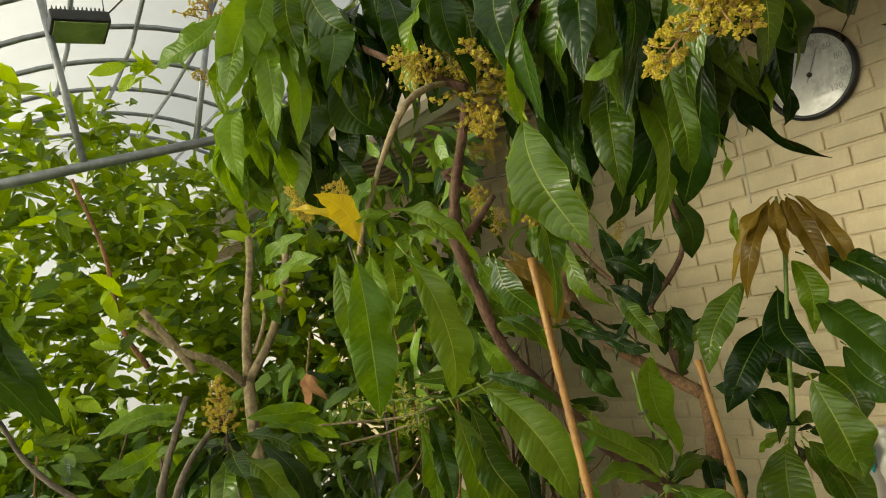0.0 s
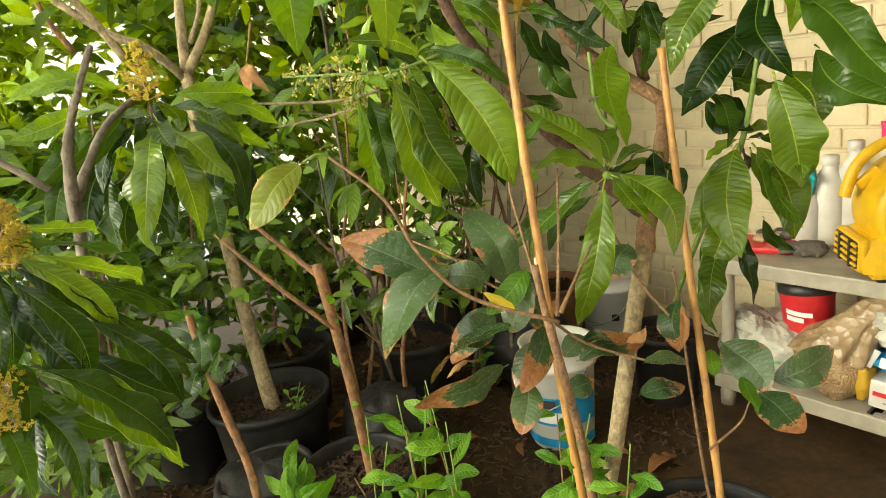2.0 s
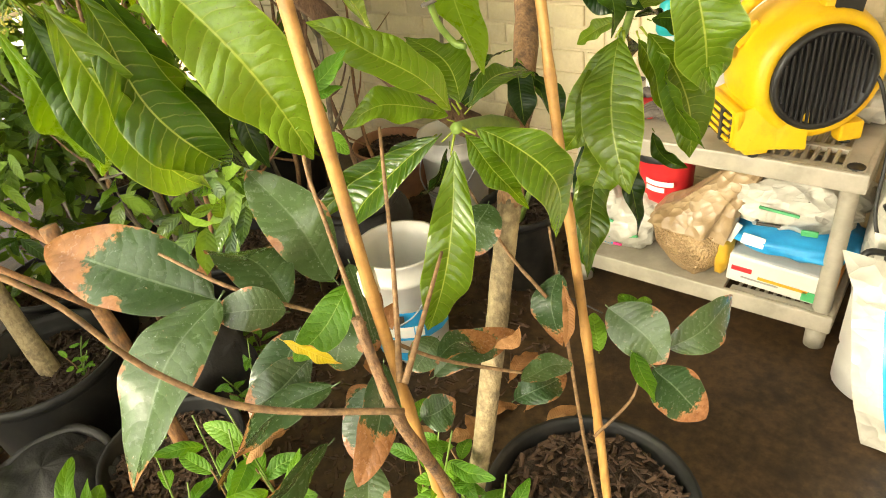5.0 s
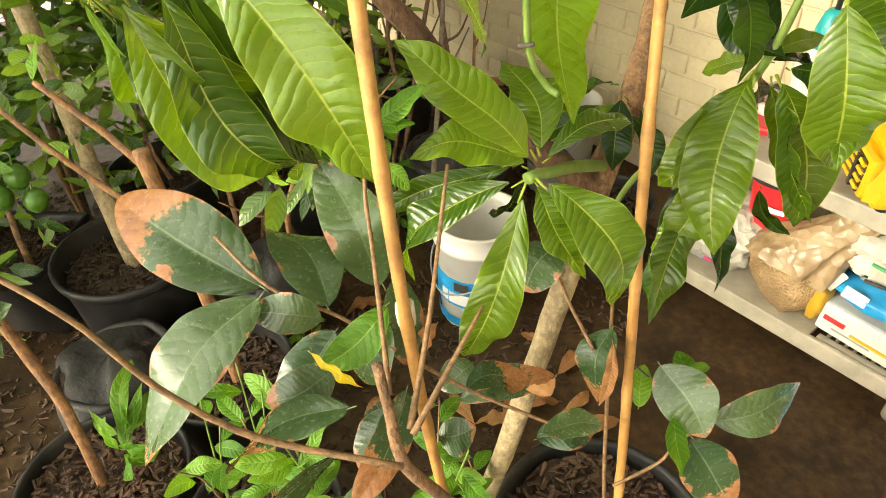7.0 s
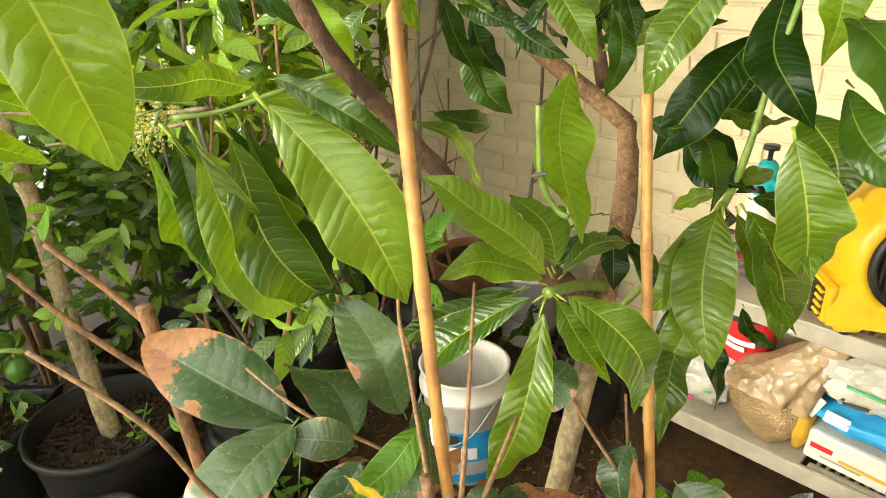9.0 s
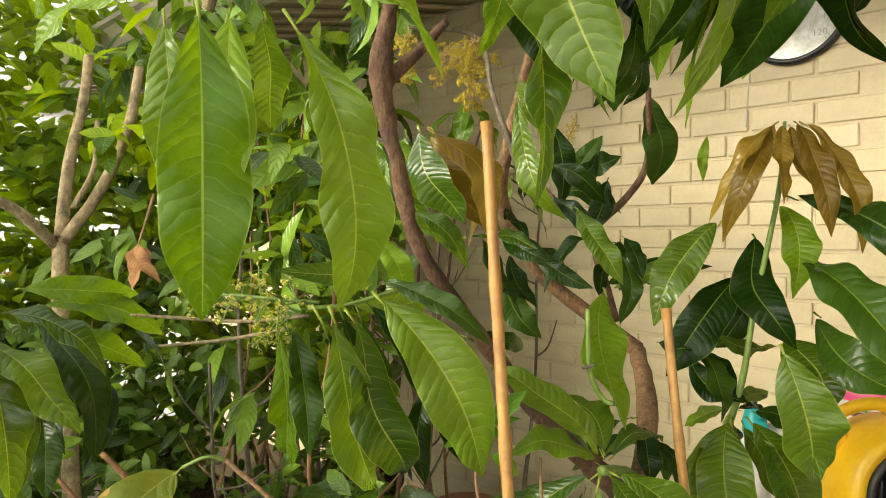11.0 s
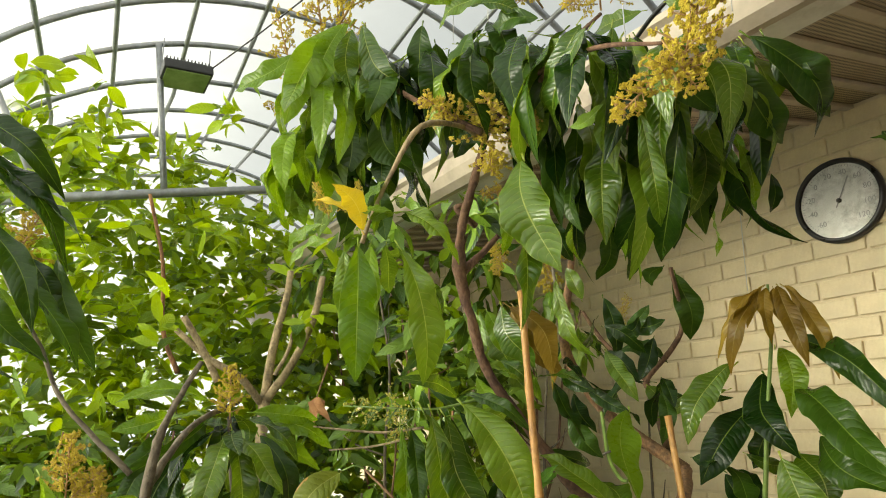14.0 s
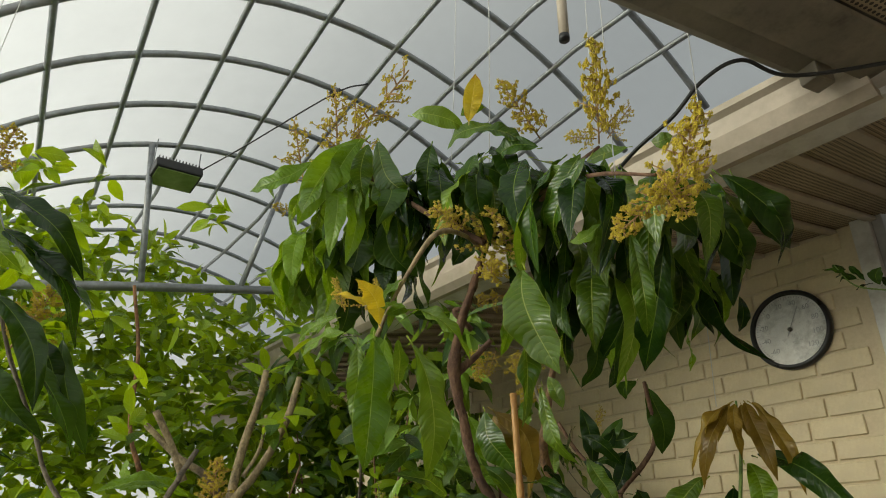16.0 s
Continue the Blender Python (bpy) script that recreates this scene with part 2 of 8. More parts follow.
M["bark_grey"] = surface("grey_bark", (0.07, 0.055, 0.038), (0.26, 0.215, 0.15), 80, 0.85, bump_s=1.0, dist=0.004, stain=(0.06, 0.045, 0.03), stain_scale=20)
M["concrete"] = surface("dirty_concrete", (0.030, 0.016, 0.007), (0.095, 0.055, 0.025), 38, 0.50, bump_s=0.8, dist=0.003, stain=(0.022, 0.012, 0.006), stain_scale=6, spec=0.3)
M["soil"] = surface("bark_mulch_soil", (0.016, 0.010, 0.006), (0.065, 0.038, 0.023), 60, 0.95, bump_s=1.0, dist=0.01)
M["chip"] = surface("bark_chip", (0.022, 0.012, 0.006), (0.085, 0.046, 0.026), 30, 0.9, bump_s=0.6, rand=0.4)
M["perlite"] = surface("perlite", (0.6, 0.58, 0.54), (0.8, 0.78, 0.74), 60, 0.9)
M["pot"] = surface("black_nursery_plastic", (0.007, 0.007, 0.007), (0.020, 0.019, 0.018), 14, 0.5, bump_s=0.15, stain=(0.040, 0.035, 0.028), stain_scale=5, spec=0.3)
M["bag"] = surface("black_grow_bag", (0.007, 0.006, 0.006), (0.018, 0.016, 0.015), 10, 0.6, bump_s=0.8, dist=0.012)
M["resin"] = surface("white_resin", (0.29, 0.26, 0.20), (0.40, 0.365, 0.285), 10, 0.5, bump_s=0.15, stain=(0.44, 0.38, 0.30), stain_scale=5)
M["yellow"] = surface("yellow_plastic", (0.72, 0.42, 0.012), (0.80, 0.50, 0.02), 14, 0.4, bump_s=0.1, stain=(0.62, 0.36, 0.02), stain_scale=9)
M["black"] = surface("black_plastic", (0.010, 0.010, 0.010), (0.025, 0.025, 0.025), 30, 0.4, bump_s=0.1)
M["whiteplastic"] = surface("white_plastic", (0.52, 0.50, 0.46), (0.66, 0.64, 0.59), 12, 0.4, bump_s=0.15, stain=(0.56, 0.52, 0.46), stain_scale=6)
M["teal"] = surface("teal_plastic", (0.0, 0.24, 0.26), (0.01, 0.34, 0.35), 20, 0.35, bump_s=0.1)
M["red"] = surface("red_plastic", (0.50, 0.015, 0.02), (0.62, 0.03, 0.035), 20, 0.35, bump_s=0.1)
M["blue"] = surface("blue_print", (0.01, 0.22, 0.50), (0.02, 0.34, 0.66), 20, 0.4, bump_s=0.3)
M["pink"] = surface("pink_print", (0.62, 0.03, 0.16), (0.75, 0.06, 0.24), 20, 0.4, bump_s=0.2)
M["green_print"] = surface("green_print", (0.04, 0.30, 0.10), (0.08, 0.42, 0.16), 20, 0.4)
M["orange_print"] = surface("orange_print", (0.75, 0.25, 0.01), (0.85, 0.38, 0.02), 20, 0.4)

def creased(name, dark, light, rough, cell, depth):
    """Thin plastic film: sharp creases between flat facets, with a soft mottling."""
    m, n, l, p = mat_new(name)
    f = noise_tex(n, l, 9.0, 5, 0.6)
    col = ramp(n, l, f, [(0.3, dark), (0.7, light)])
    l.new(col, p.inputs["Base Color"])
    p.inputs["Roughness"].default_value = rough
    v = n.new("ShaderNodeTexVoronoi")
    v.inputs["Scale"].default_value = cell
    v.inputs["Randomness"].default_value = 1.0
    geo = n.new("ShaderNodeNewGeometry")
    warp = n.new("ShaderNodeVectorMath")
    warp.operation = "MULTIPLY_ADD"
    nt = n.new("ShaderNodeTexNoise")
    nt.inputs["Scale"].default_value = 6.0
    l.new(geo.outputs["Position"], nt.inputs["Vector"])
    l.new(nt.outputs["Color"], warp.inputs[0])
    warp.inputs[1].default_value = (0.10, 0.10, 0.10)
    l.new(geo.outputs["Position"], warp.inputs[2])
    l.new(warp.outputs[0], v.inputs["Vector"])
    bump(n, l, p, v.outputs["Distance"], 0.9, depth)
    return m


M["film_bag"] = creased("plastic_bag", (0.38, 0.36, 0.30), (0.57, 0.545, 0.465), 0.28, 26.0, 0.012)
M["tan_bag"] = creased("tan_plastic_sack", (0.25, 0.165, 0.085), (0.42, 0.30, 0.17), 0.30, 30.0, 0.010)
M["grit"] = creased("tan_pellets", (0.22, 0.135, 0.060), (0.46, 0.31, 0.155), 0.45, 150.0, 0.006)
M["ochre"] = surface("ochre_print", (0.42, 0.24, 0.02), (0.52, 0.31, 0.03), 20, 0.4, bump_s=0.3)
M["cloth"] = surface("grey_glove", (0.06, 0.05, 0.045), (0.14, 0.12, 0.10), 60, 0.9, bump_s=0.6)
M["clay"] = surface("terracotta", (0.30, 0.13, 0.07), (0.44, 0.22, 0.12), 24, 0.8, bump_s=0.4, stain=(0.22, 0.13, 0.09))
M["galv"] = surface("galvanised_pipe", (0.20, 0.21, 0.22), (0.36, 0.38, 0.39), 24, 0.42, metal=0.55, bump_s=0.15, stain=(0.28, 0.28, 0.27), stain_scale=9)
M["gutter"] = surface("cream_gutter", (0.40, 0.335, 0.25), (0.53, 0.455, 0.355), 12, 0.5, bump_s=0.15, stain=(0.36, 0.30, 0.23), stain_scale=5)
# stained gutter again, darkened for the unlit underside of the wing
M["gutter_shade"] = surface("shaded_gutter", (0.16, 0.135, 0.10), (0.28, 0.24, 0.18), 12, 0.6, bump_s=0.15, stain=(0.10, 0.08, 0.06), stain_scale=6)
M["trimwhite"] = surface("white_trim", (0.60, 0.58, 0.54), (0.74, 0.72, 0.68), 14, 0.5, bump_s=0.15, stain=(0.48, 0.45, 0.40), stain_scale=6)
M["greyframe"] = surface("grey_window_frame", (0.34, 0.33, 0.31), (0.46, 0.45, 0.43), 14, 0.5, bump_s=0.1)
M["roof"] = surface("roof_shingle", (0.10, 0.09, 0.08), (0.18, 0.16, 0.14), 30, 0.9)
M["roomshade"] = surface("interior_shade", (0.03, 0.028, 0.025), (0.06, 0.055, 0.05), 6, 0.8)
M["rim"] = surface("black_dial_rim", (0.010, 0.010, 0.010), (0.02, 0.02, 0.02), 20, 0.3, bump_s=0)
# grey blotches on the face imitate reflections in the dial's glass
M["dial"] = surface("dial_face_glare", (0.50, 0.48, 0.43), (0.74, 0.72, 0.67), 9, 0.4, bump_s=0.1, stain=(0.36, 0.34, 0.30), stain_scale=11)
# plain grey print, lightened so the numerals look washed out by glare
M["ink"] = surface("grey_print", (0.24, 0.235, 0.225), (0.34, 0.33, 0.32), 20, 0.5, bump_s=0)
M["inkdark"] = surface("dark_print", (0.03, 0.025, 0.02), (0.05, 0.04, 0.03), 20, 0.5, bump_s=0)
M["printwhite"] = surface("white_print", (0.72, 0.70, 0.66), (0.80, 0.78, 0.74), 20, 0.5, bump_s=0)
M["lampglass"] = surface("lamp_glass", (0.16, 0.24, 0.07), (0.30, 0.40, 0.14), 10, 0.15, bump_s=0)


def soffit_material():
    """Perforated aluminium: rows of small dark holes."""
    m, n, l, p = mat_new("perforated_soffit")
    tc = n.new("ShaderNodeTexCoord")
    sep = n.new("ShaderNodeSeparateXYZ")
    l.new(tc.outputs["Object"], sep.inputs[0])
    a = math_node(n, l, "PINGPONG", math_node(n, l, "MULTIPLY", sep.outputs[0], 72.0), 0.5)
    b = math_node(n, l, "PINGPONG", math_node(n, l, "MULTIPLY", sep.outputs[1], 72.0), 0.5)
    r = math_node(n, l, "ADD", math_node(n, l, "POWER", a, 2.0), math_node(n, l, "POWER", b, 2.0))
    hole = math_node(n, l, "LESS_THAN", r, 0.11)
    f = noise_tex(n, l, 7.0)
    col = ramp(n, l, f, [(0.3, (0.36, 0.28, 0.17)), (0.7, (0.46, 0.37, 0.24))])
    l.new(mix(n, l, hole, col, (0.05, 0.04, 0.03)), p.inputs["Base Color"])
    p.inputs["Roughness"].default_value = 0.55
    return m


def film_material():
    """Thin milky polythene."""
    m, n, l, p = mat_new("greenhouse_film")
    f = noise_tex(n, l, 1.6, 5, 0.6)
    tr = n.new("ShaderNodeBsdfTransparent")
    tl = n.new("ShaderNodeBsdfTranslucent")
    tl.inputs[0].default_value = (0.93, 0.94, 0.95, 1)
    ms = n.new("ShaderNodeMixShader")
    l.new(math_node(n, l, "MULTIPLY_ADD", f, 0.25, 0.55), ms.inputs[0])
    l.new(tr.outputs[0], ms.inputs[1])
    l.new(tl.outputs[0], ms.inputs[2])
    l.new(ms.outputs[0], n["Material Output"].inputs[0])
    return m


M["soffit"] = soffit_material()
M["film"] = film_material()
glass, gn, gl, gp = mat_new("clear_glass")
gp.inputs["Base Color"].default_value = (0.9, 0.92, 0.92, 1)
gp.inputs["Transmission Weight"].default_value = 1.0
gp.inputs["Roughness"].default_value = 0.03
gp.inputs["IOR"].default_value = 1.45
M["glass"] = glass


# ---- mesh helpers ----
def mesh(name, verts, faces, mat, uv=None, smooth=True):
    me = bpy.data.meshes.new(name)
    me.from_pydata([tuple(map(float, v)) for v in verts], [], faces)
    if uv is not None:
        lay = me.uv_layers.new(name="blade")
        loops = np.empty(len(me.loops), dtype=np.int32)
        me.loops.foreach_get("vertex_index", loops)
        lay.data.foreach_set("uv", np.asarray(uv, dtype=np.float32)[loops].ravel())
    me.materials.append(M[mat])
    if smooth:
        me.polygons.foreach_set("use_smooth", [True] * len(me.polygons))
    me.update()
    return me


def empty(name, x, y, z, label, category, group="", kind=""):
    ob = new(name)
    ob.location = (x, y, z)
    ob.empty_display_size = 0.05
    return tagged(ob, label, category, group, kind)


def place(name, me, parent, m=None, label=""):
    """A part under a thing; m is its pose in the world's axes."""
    ob = new(name, me)
    ob.parent = parent
    base, up = Vector((0, 0, 0)), parent
    while up is not None:
        base += up.location
        up = up.parent
    ob.matrix_basis = Matrix.Translation(-base) @ (m if m is not None else Matrix.Identity(4))
    return tagged(ob, label)


def bm_mesh(name, bm, mat, smooth=False):
    me = bpy.data.meshes.new(name)
    bm.to_mesh(me)
    bm.free()
    me.materials.append(M[mat])
    if smooth:
        me.polygons.foreach_set("use_smooth", [True] * len(me.polygons))
    return me


def box_bm(cx, cy, cz, sx, sy, sz, bev=0.004, bm=None, rot=None):
    bm2 = bmesh.new()
    bmesh.ops.create_cube(bm2, size=1.0)
    bmesh.ops.scale(bm2, vec=(sx, sy, sz), verts=bm2.verts)
    if bev:
        bmesh.ops.bevel(bm2, geom=bm2.edges[:], offset=bev, segments=2, affect="EDGES", profile=0.6)
    if rot:
        bmesh.ops.rotate(bm2, cent=(0, 0, 0), matrix=Euler([radians(a) for a in rot]).to_matrix(), verts=bm2.verts)
    bmesh.ops.translate(bm2, vec=(cx, cy, cz), verts=bm2.verts)
    if bm is None:
        return bm2
    tmp = bpy.data.meshes.new("tmp")
    bm2.to_mesh(tmp)
    bm2.free()
    bm.from_mesh(tmp)
    bpy.data.meshes.remove(tmp)
    return bm


def smooth_path(pts, n=5):
    """Catmull-Rom through points (x, y, z, radius)."""
    p = np.array(pts, float)
    q = np.vstack([2 * p[0] - p[1], p, 2 * p[-1] - p[-2]])
    out = []
    for i in range(1, len(q) - 2):
        for k in range(n):
            t = k / n
            a, b, c, d = q[i - 1], q[i], q[i + 1], q[i + 2]
            out.append(0.5 * (2 * b + (c - a) * t + (2 * a - 5 * b + 4 * c - d) * t * t + (3 * b - a - 3 * c + d) * t ** 3))
    out.append(p[-1])
    return np.array(out)


def tube_data(path, sides=8, lump=0.0, seed=0):
    rng = np.random.RandomState(seed)
    path = np.asarray(path, float)
    pos, rad = path[:, :3], np.maximum(path[:, 3], 0.0004)
    tan = np.gradient(pos, axis=0)
    tan /= np.linalg.norm(tan, axis=1)[:, None] + 1e-9
    ref = np.array([1.0, 0, 0]) if abs(tan[0][0]) < 0.8 else np.array([0, 1.0, 0])
    V, F = [], []
    for i, (c, r, t) in enumerate(zip(pos, rad, tan)):
        ref = ref - t * np.dot(ref, t)
        ref /= np.linalg.norm(ref) + 1e-9
        side = np.cross(t, ref)
        for k in range(sides):
            a = 2 * math.pi * k / sides
            rr = r * (1 + lump * rng.uniform(-1, 1))
            V.append(c + rr * (math.cos(a) * ref + math.sin(a) * side))
    n = len(pos)
    for i in range(n - 1):
        for k in range(sides):
            a, b = i * sides + k, i * sides + (k + 1) % sides
            F.append((a, b, b + sides, a + sides))
    F.append(tuple(range(sides))[::-1])
    F.append(tuple((n - 1) * sides + k for k in range(sides)))
    return V, F


def tube(name, pts, mat, parent, sides=8, n=5, lump=0.0, label="", seed=0):
    V, F = tube_data(smooth_path(pts, n) if n > 1 else np.array(pts, float), sides, lump, seed)
    return place(name, mesh(name, V, F, mat), parent, None, label)


def lathe_data(profile, sides=28, cx=0.0, cy=0.0):
    """Turn (radius, height) points round the upright axis."""
    V, F = [], []
    for r, z in profile:
        for k in range(sides):
            a = 2 * math.pi * k / sides
            V.append((cx + r * math.cos(a), cy + r * math.sin(a), z))
    for i in range(len(profile) - 1):
        for k in range(sides):
            a, b = i * sides + k, i * sides + (k + 1) % sides
            F.append((a, b, b + sides, a + sides))
    return V, F


def lathe(name, profile, mat, parent, at, label="", sides=28, tilt=None):
    V, F = lathe_data(profile, sides)
    m = Matrix.Translation(at)
    if tilt:
        m = m @ Euler([radians(a) for a in tilt]).to_matrix().to_4x4()
    return place(name, mesh(name, V, F, mat), parent, m, label)


def block(name, mat, parent, c, s, bev=0.004, rot=None, label=""):
    bm = box_bm(0, 0, 0, *s, bev=bev)
    m = Matrix.Translation(c)
    if rot:
        m = m @ Euler([radians(a) for a in rot]).to_matrix().to_4x4()
    return place(name, bm_mesh(name, bm, mat), parent, m, label)


def structure(name, me, label, category=""):
    return tagged(new(name, me), label, category or name.split("_")[0], kind="structure")


# ---- leaves, shoots and flowers ----
def blade(name, mat, arch=0.06, wave=0.03, fold=0.12, width=0.22, seed=0, nl=30, shape="mango", petiole=0.10):
    """A leaf of length 1 along y, its upper side towards z: petiole, midrib groove, waved margin, a bend along its length."""
    rng = np.random.RandomState(seed)
    f1, f2, p1, p2 = rng.uniform(13, 24), rng.uniform(13, 24), rng.uniform(0, 6), rng.uniform(0, 6)
    g1, g2 = rng.uniform(7, 13), rng.uniform(7, 13)
    twist, bend = rng.uniform(-1.1, 1.1), rng.uniform(-0.06, 0.06)
    crook, tipdrop = rng.uniform(-0.035, 0.035), rng.uniform(0.0, 0.12)
    lop = rng.uniform(0.92, 1.08)
    us = (-1.0, -0.82, -0.5, -0.12, 0.0, 0.12, 0.5, 0.82, 1.0)
    V, UV, F = [], [], []
    for i in range(nl + 1):
        t = i / nl
        if shape == "mango":
            # long parallel sides, a short drawn-out tip
            w = width * 0.50 * math.sin(math.pi * t ** 1.04) ** 0.70
            if t > 0.88:
                w *= 1 - 0.30 * math.sin(math.pi * (t - 0.88) / 0.24)
        else:
            w = width * 0.5 * math.sin(math.pi * t ** 0.95) ** 0.62
        w = max(w, 0.003) * (1 + (0.022 if shape == "mango" else 0.010) * math.sin(f1 * 0.9 * t + p2))
        y = petiole + (1 - petiole) * t
        zc = arch * 4 * y * (1 - y) - tipdrop * t ** 4 + crook * math.sin(9 * t + p1)
        xc = bend * math.sin(math.pi * y) * 2 + 0.4 * crook * math.sin(6 * t + p2)
        a = twist * t * t
        env = math.sin(math.pi * min(1, t * 1.06)) ** 0.6
        for u in us:
            f, q, g = (f1, p1, g1) if u > 0 else (f2, p2, g2)
            edge = wave * (0.65 * math.sin(f * t + q) + 0.5 * math.sin(g * t + q * 2)) * abs(u) ** 1.6 * env
            # a groove at the midrib, then a soft swell that falls off at the margin
            dz = w * fold * 4 * (abs(u) - 0.55 * abs(u) ** 3) * (1 - 0.3 * t) + edge
            dx = u * w * (lop if u > 0 else 2 - lop)
            V.append((xc + dx * math.cos(a) - dz * math.sin(a), y, zc + dz * math.cos(a) + dx * math.sin(a)))
            UV.append((0.5 + 0.5 * u, t))
    k = len(us)
    for i in range(nl):
        for j in range(k - 1):
            a = i * k + j
            F.append((a, a + 1, a + k + 1, a + k))
    # petiole
    b = len(V)
    pts = [(0, 0, 0, 0.007), (0, petiole * 0.5, arch * 2 * petiole, 0.006), (0, petiole * 1.3, arch * 4 * petiole * 1.25 - 0.004, 0.004)]
    tv, tf = tube_data(pts, 5)
    V += [tuple(v) for v in tv]
    UV += [(0.5, 0.02)] * len(tv)
    F += [tuple(b + q for q in f) for f in tf]
    return mesh(name, V, F, mat, UV)


ARCHES = (-0.06, 0.0, 0.06, 0.13, 0.22)
LIB = {}


def blade_for(kind, arch, pick):
    """One of a few shared blades of a kind, with the bend nearest to the one wanted."""
    a = min(range(len(ARCHES)), key=lambda q: abs(ARCHES[q] - arch))
    key = (kind, a, pick % 7)
    if key not in LIB:
        oval = kind in ("burnt", "burnt2", "oval", "lime_small", "fading")
        LIB[key] = blade("leaf_blade", kind, ARCHES[a], wave=0.044 if not oval else 0.015, fold=0.11 if not oval else 0.06,
                         width=0.22 if not oval else 0.42, seed=11 * a + pick % 7 + 3 * len(kind), shape="oval" if oval else "mango",
                         petiole=0.065 if not oval else 0.05)
    return LIB[key], 0.22 if kind not in ("burnt", "burnt2", "oval", "lime_small", "fading") else 0.42


COUNT = [0]


def lf(plant, base, tip, width, arch=0.06, kind="mango", face=(0.62, -0.62, 0.48), label=""):
    """A leaf from its base to its tip, its upper side turned towards face."""
    COUNT[0] += 1
    b, t = Vector(base), Vector(tip)
    d = t - b
    ln = d.length
    y = d.normalized()
    f = Vector(face)
    z = f - y * f.dot(y)
    if z.length < 0.05:
        z = Vector((0.3, -0.3, 1)) - y * Vector((0.3, -0.3, 1)).dot(y)
    z.normalize()
    x = y.cross(z)
    me, w0 = blade_for(kind, arch, COUNT[0])
    sx = width / w0
    m = Matrix(((x.x * sx, y.x * ln, z.x * ln, b.x), (x.y * sx, y.y * ln, z.y * ln, b.y), (x.z * sx, y.z * ln, z.z * ln, b.z), (0, 0, 0, 1)))
    return place("leaf", me, plant, m, label)


def whorl(plant, hub, n, length, width, seed, kind="mango", axis=(0, 0, 1), lift=0.1, droop=0.75, spread=1.0, stagger=0.04, face_up=0.55, about=None, kinds=()):
    """Leaves round a shoot's end that reach out and hang. droop: how far the tips fall, in leaf lengths."""
    rng = random.Random(seed)
    ax = Vector(axis).normalized()
    s1 = ax.orthogonal().normalized()
    s2 = ax.cross(s1)
    a0 = rng.uniform(0, 6.28)
    for k in range(n):
        ang = a0 + 2.4 * k + rng.uniform(-0.35, 0.35)
        ln = length * rng.uniform(0.6, 1.15)
        out = s1 * math.cos(ang) + s2 * math.sin(ang)
        base = Vector(hub) - ax * (stagger * k / n) + out * 0.008
        dr = droop * rng.uniform(0.35, 1.3)
        d = out * spread * rng.uniform(0.6, 1.05) + ax * lift + Vector((0, 0, -dr))
        d.normalize()
        tip = base + d * ln
        up = out * 0.55 + Vector((0.18, -0.18, face_up))
        lf(plant, base, tip, width * rng.uniform(0.8, 1.15), rng.choice((0.06, 0.13, 0.13, 0.22)), rng.choice(kinds) if kinds else kind, up)


def clump_data(V, F, c, r, rng):
    """A small six-cornered bud."""
    b = len(V)
    q = [(1, 0, 0), (-1, 0, 0), (0, 1, 0), (0, -1, 0), (0, 0, 1), (0, 0, -1)]
    for v in q:
        s = r * rng.uniform(0.7, 1.3)
        V.append((c[0] + v[0] * s, c[1] + v[1] * s, c[2] + v[2] * s))
    for f in ((0, 2, 4), (2, 1, 4), (1, 3, 4), (3, 0, 4), (2, 0, 5), (1, 2, 5), (3, 1, 5), (0, 3, 5)):
        F.append(tuple(b + k for k in f))


def panicle_meshes(seed, dense, mat, branches=22):
    """A flower spike of length 1 along z: a stalk mesh and a mesh of buds crowded on its side branches."""
    rng = random.Random(seed)
    SV, SF, V, F = [], [], [], []

    def stick(a, b, r):
        tv, tf = tube_data([(*a, r), (*((a + b) * 0.5 + Vector((0, 0, 0.01))), r * 0.85), (*b, r * 0.6)], 5)
        k = len(SV)
        SV.extend(tuple(v) for v in tv)
        SF.extend(tuple(k + q for q in f) for f in tf)

    stick(Vector((0, 0, 0)), Vector((0.02, 0, 1)), 0.018)
    for i in range(branches):
        t = 0.10 + 0.88 * i / branches
        ang = 2.4 * i + rng.uniform(-0.5, 0.5)
        ln = 0.42 * (1 - 0.8 * t) * rng.uniform(0.55, 1.3) + 0.05
        a = Vector((0.02 * t, 0, t))
        d = Vector((math.cos(ang), math.sin(ang), rng.uniform(0.05, 0.6))).normalized()
        b = a + d * ln
        stick(a, b, 0.009)
        sub = 2 + int(ln * 13)
        for j in range(sub):
            s = a.lerp(b, 0.2 + 0.8 * (j + 1) / sub)
            e = s + Vector((rng.gauss(0, 1), rng.gauss(0, 1), rng.gauss(0.3, 1))).normalized() * rng.uniform(0.03, 0.075)
            stick(s, e, 0.005)
            for _ in range(dense):
                c = e + Vector((rng.gauss(0, 1), rng.gauss(0, 1), rng.gauss(0, 1))).normalized() * rng.uniform(0.006, 0.036)
                clump_data(V, F, c, rng.uniform(0.009, 0.0165), rng)
    return mesh("panicle_stalk", SV, SF, "stalk_red" if mat == "flower" else "stalk_green"), mesh("panicle_buds", V, F, mat, smooth=False)


PAN = {"full": panicle_meshes(3, 20, "flower", 28), "full2": panicle_meshes(5, 20, "flower", 34), "thin": panicle_meshes(8, 9, "flower", 20), "lime": panicle_meshes(9, 4, "flower_lime", 18)}


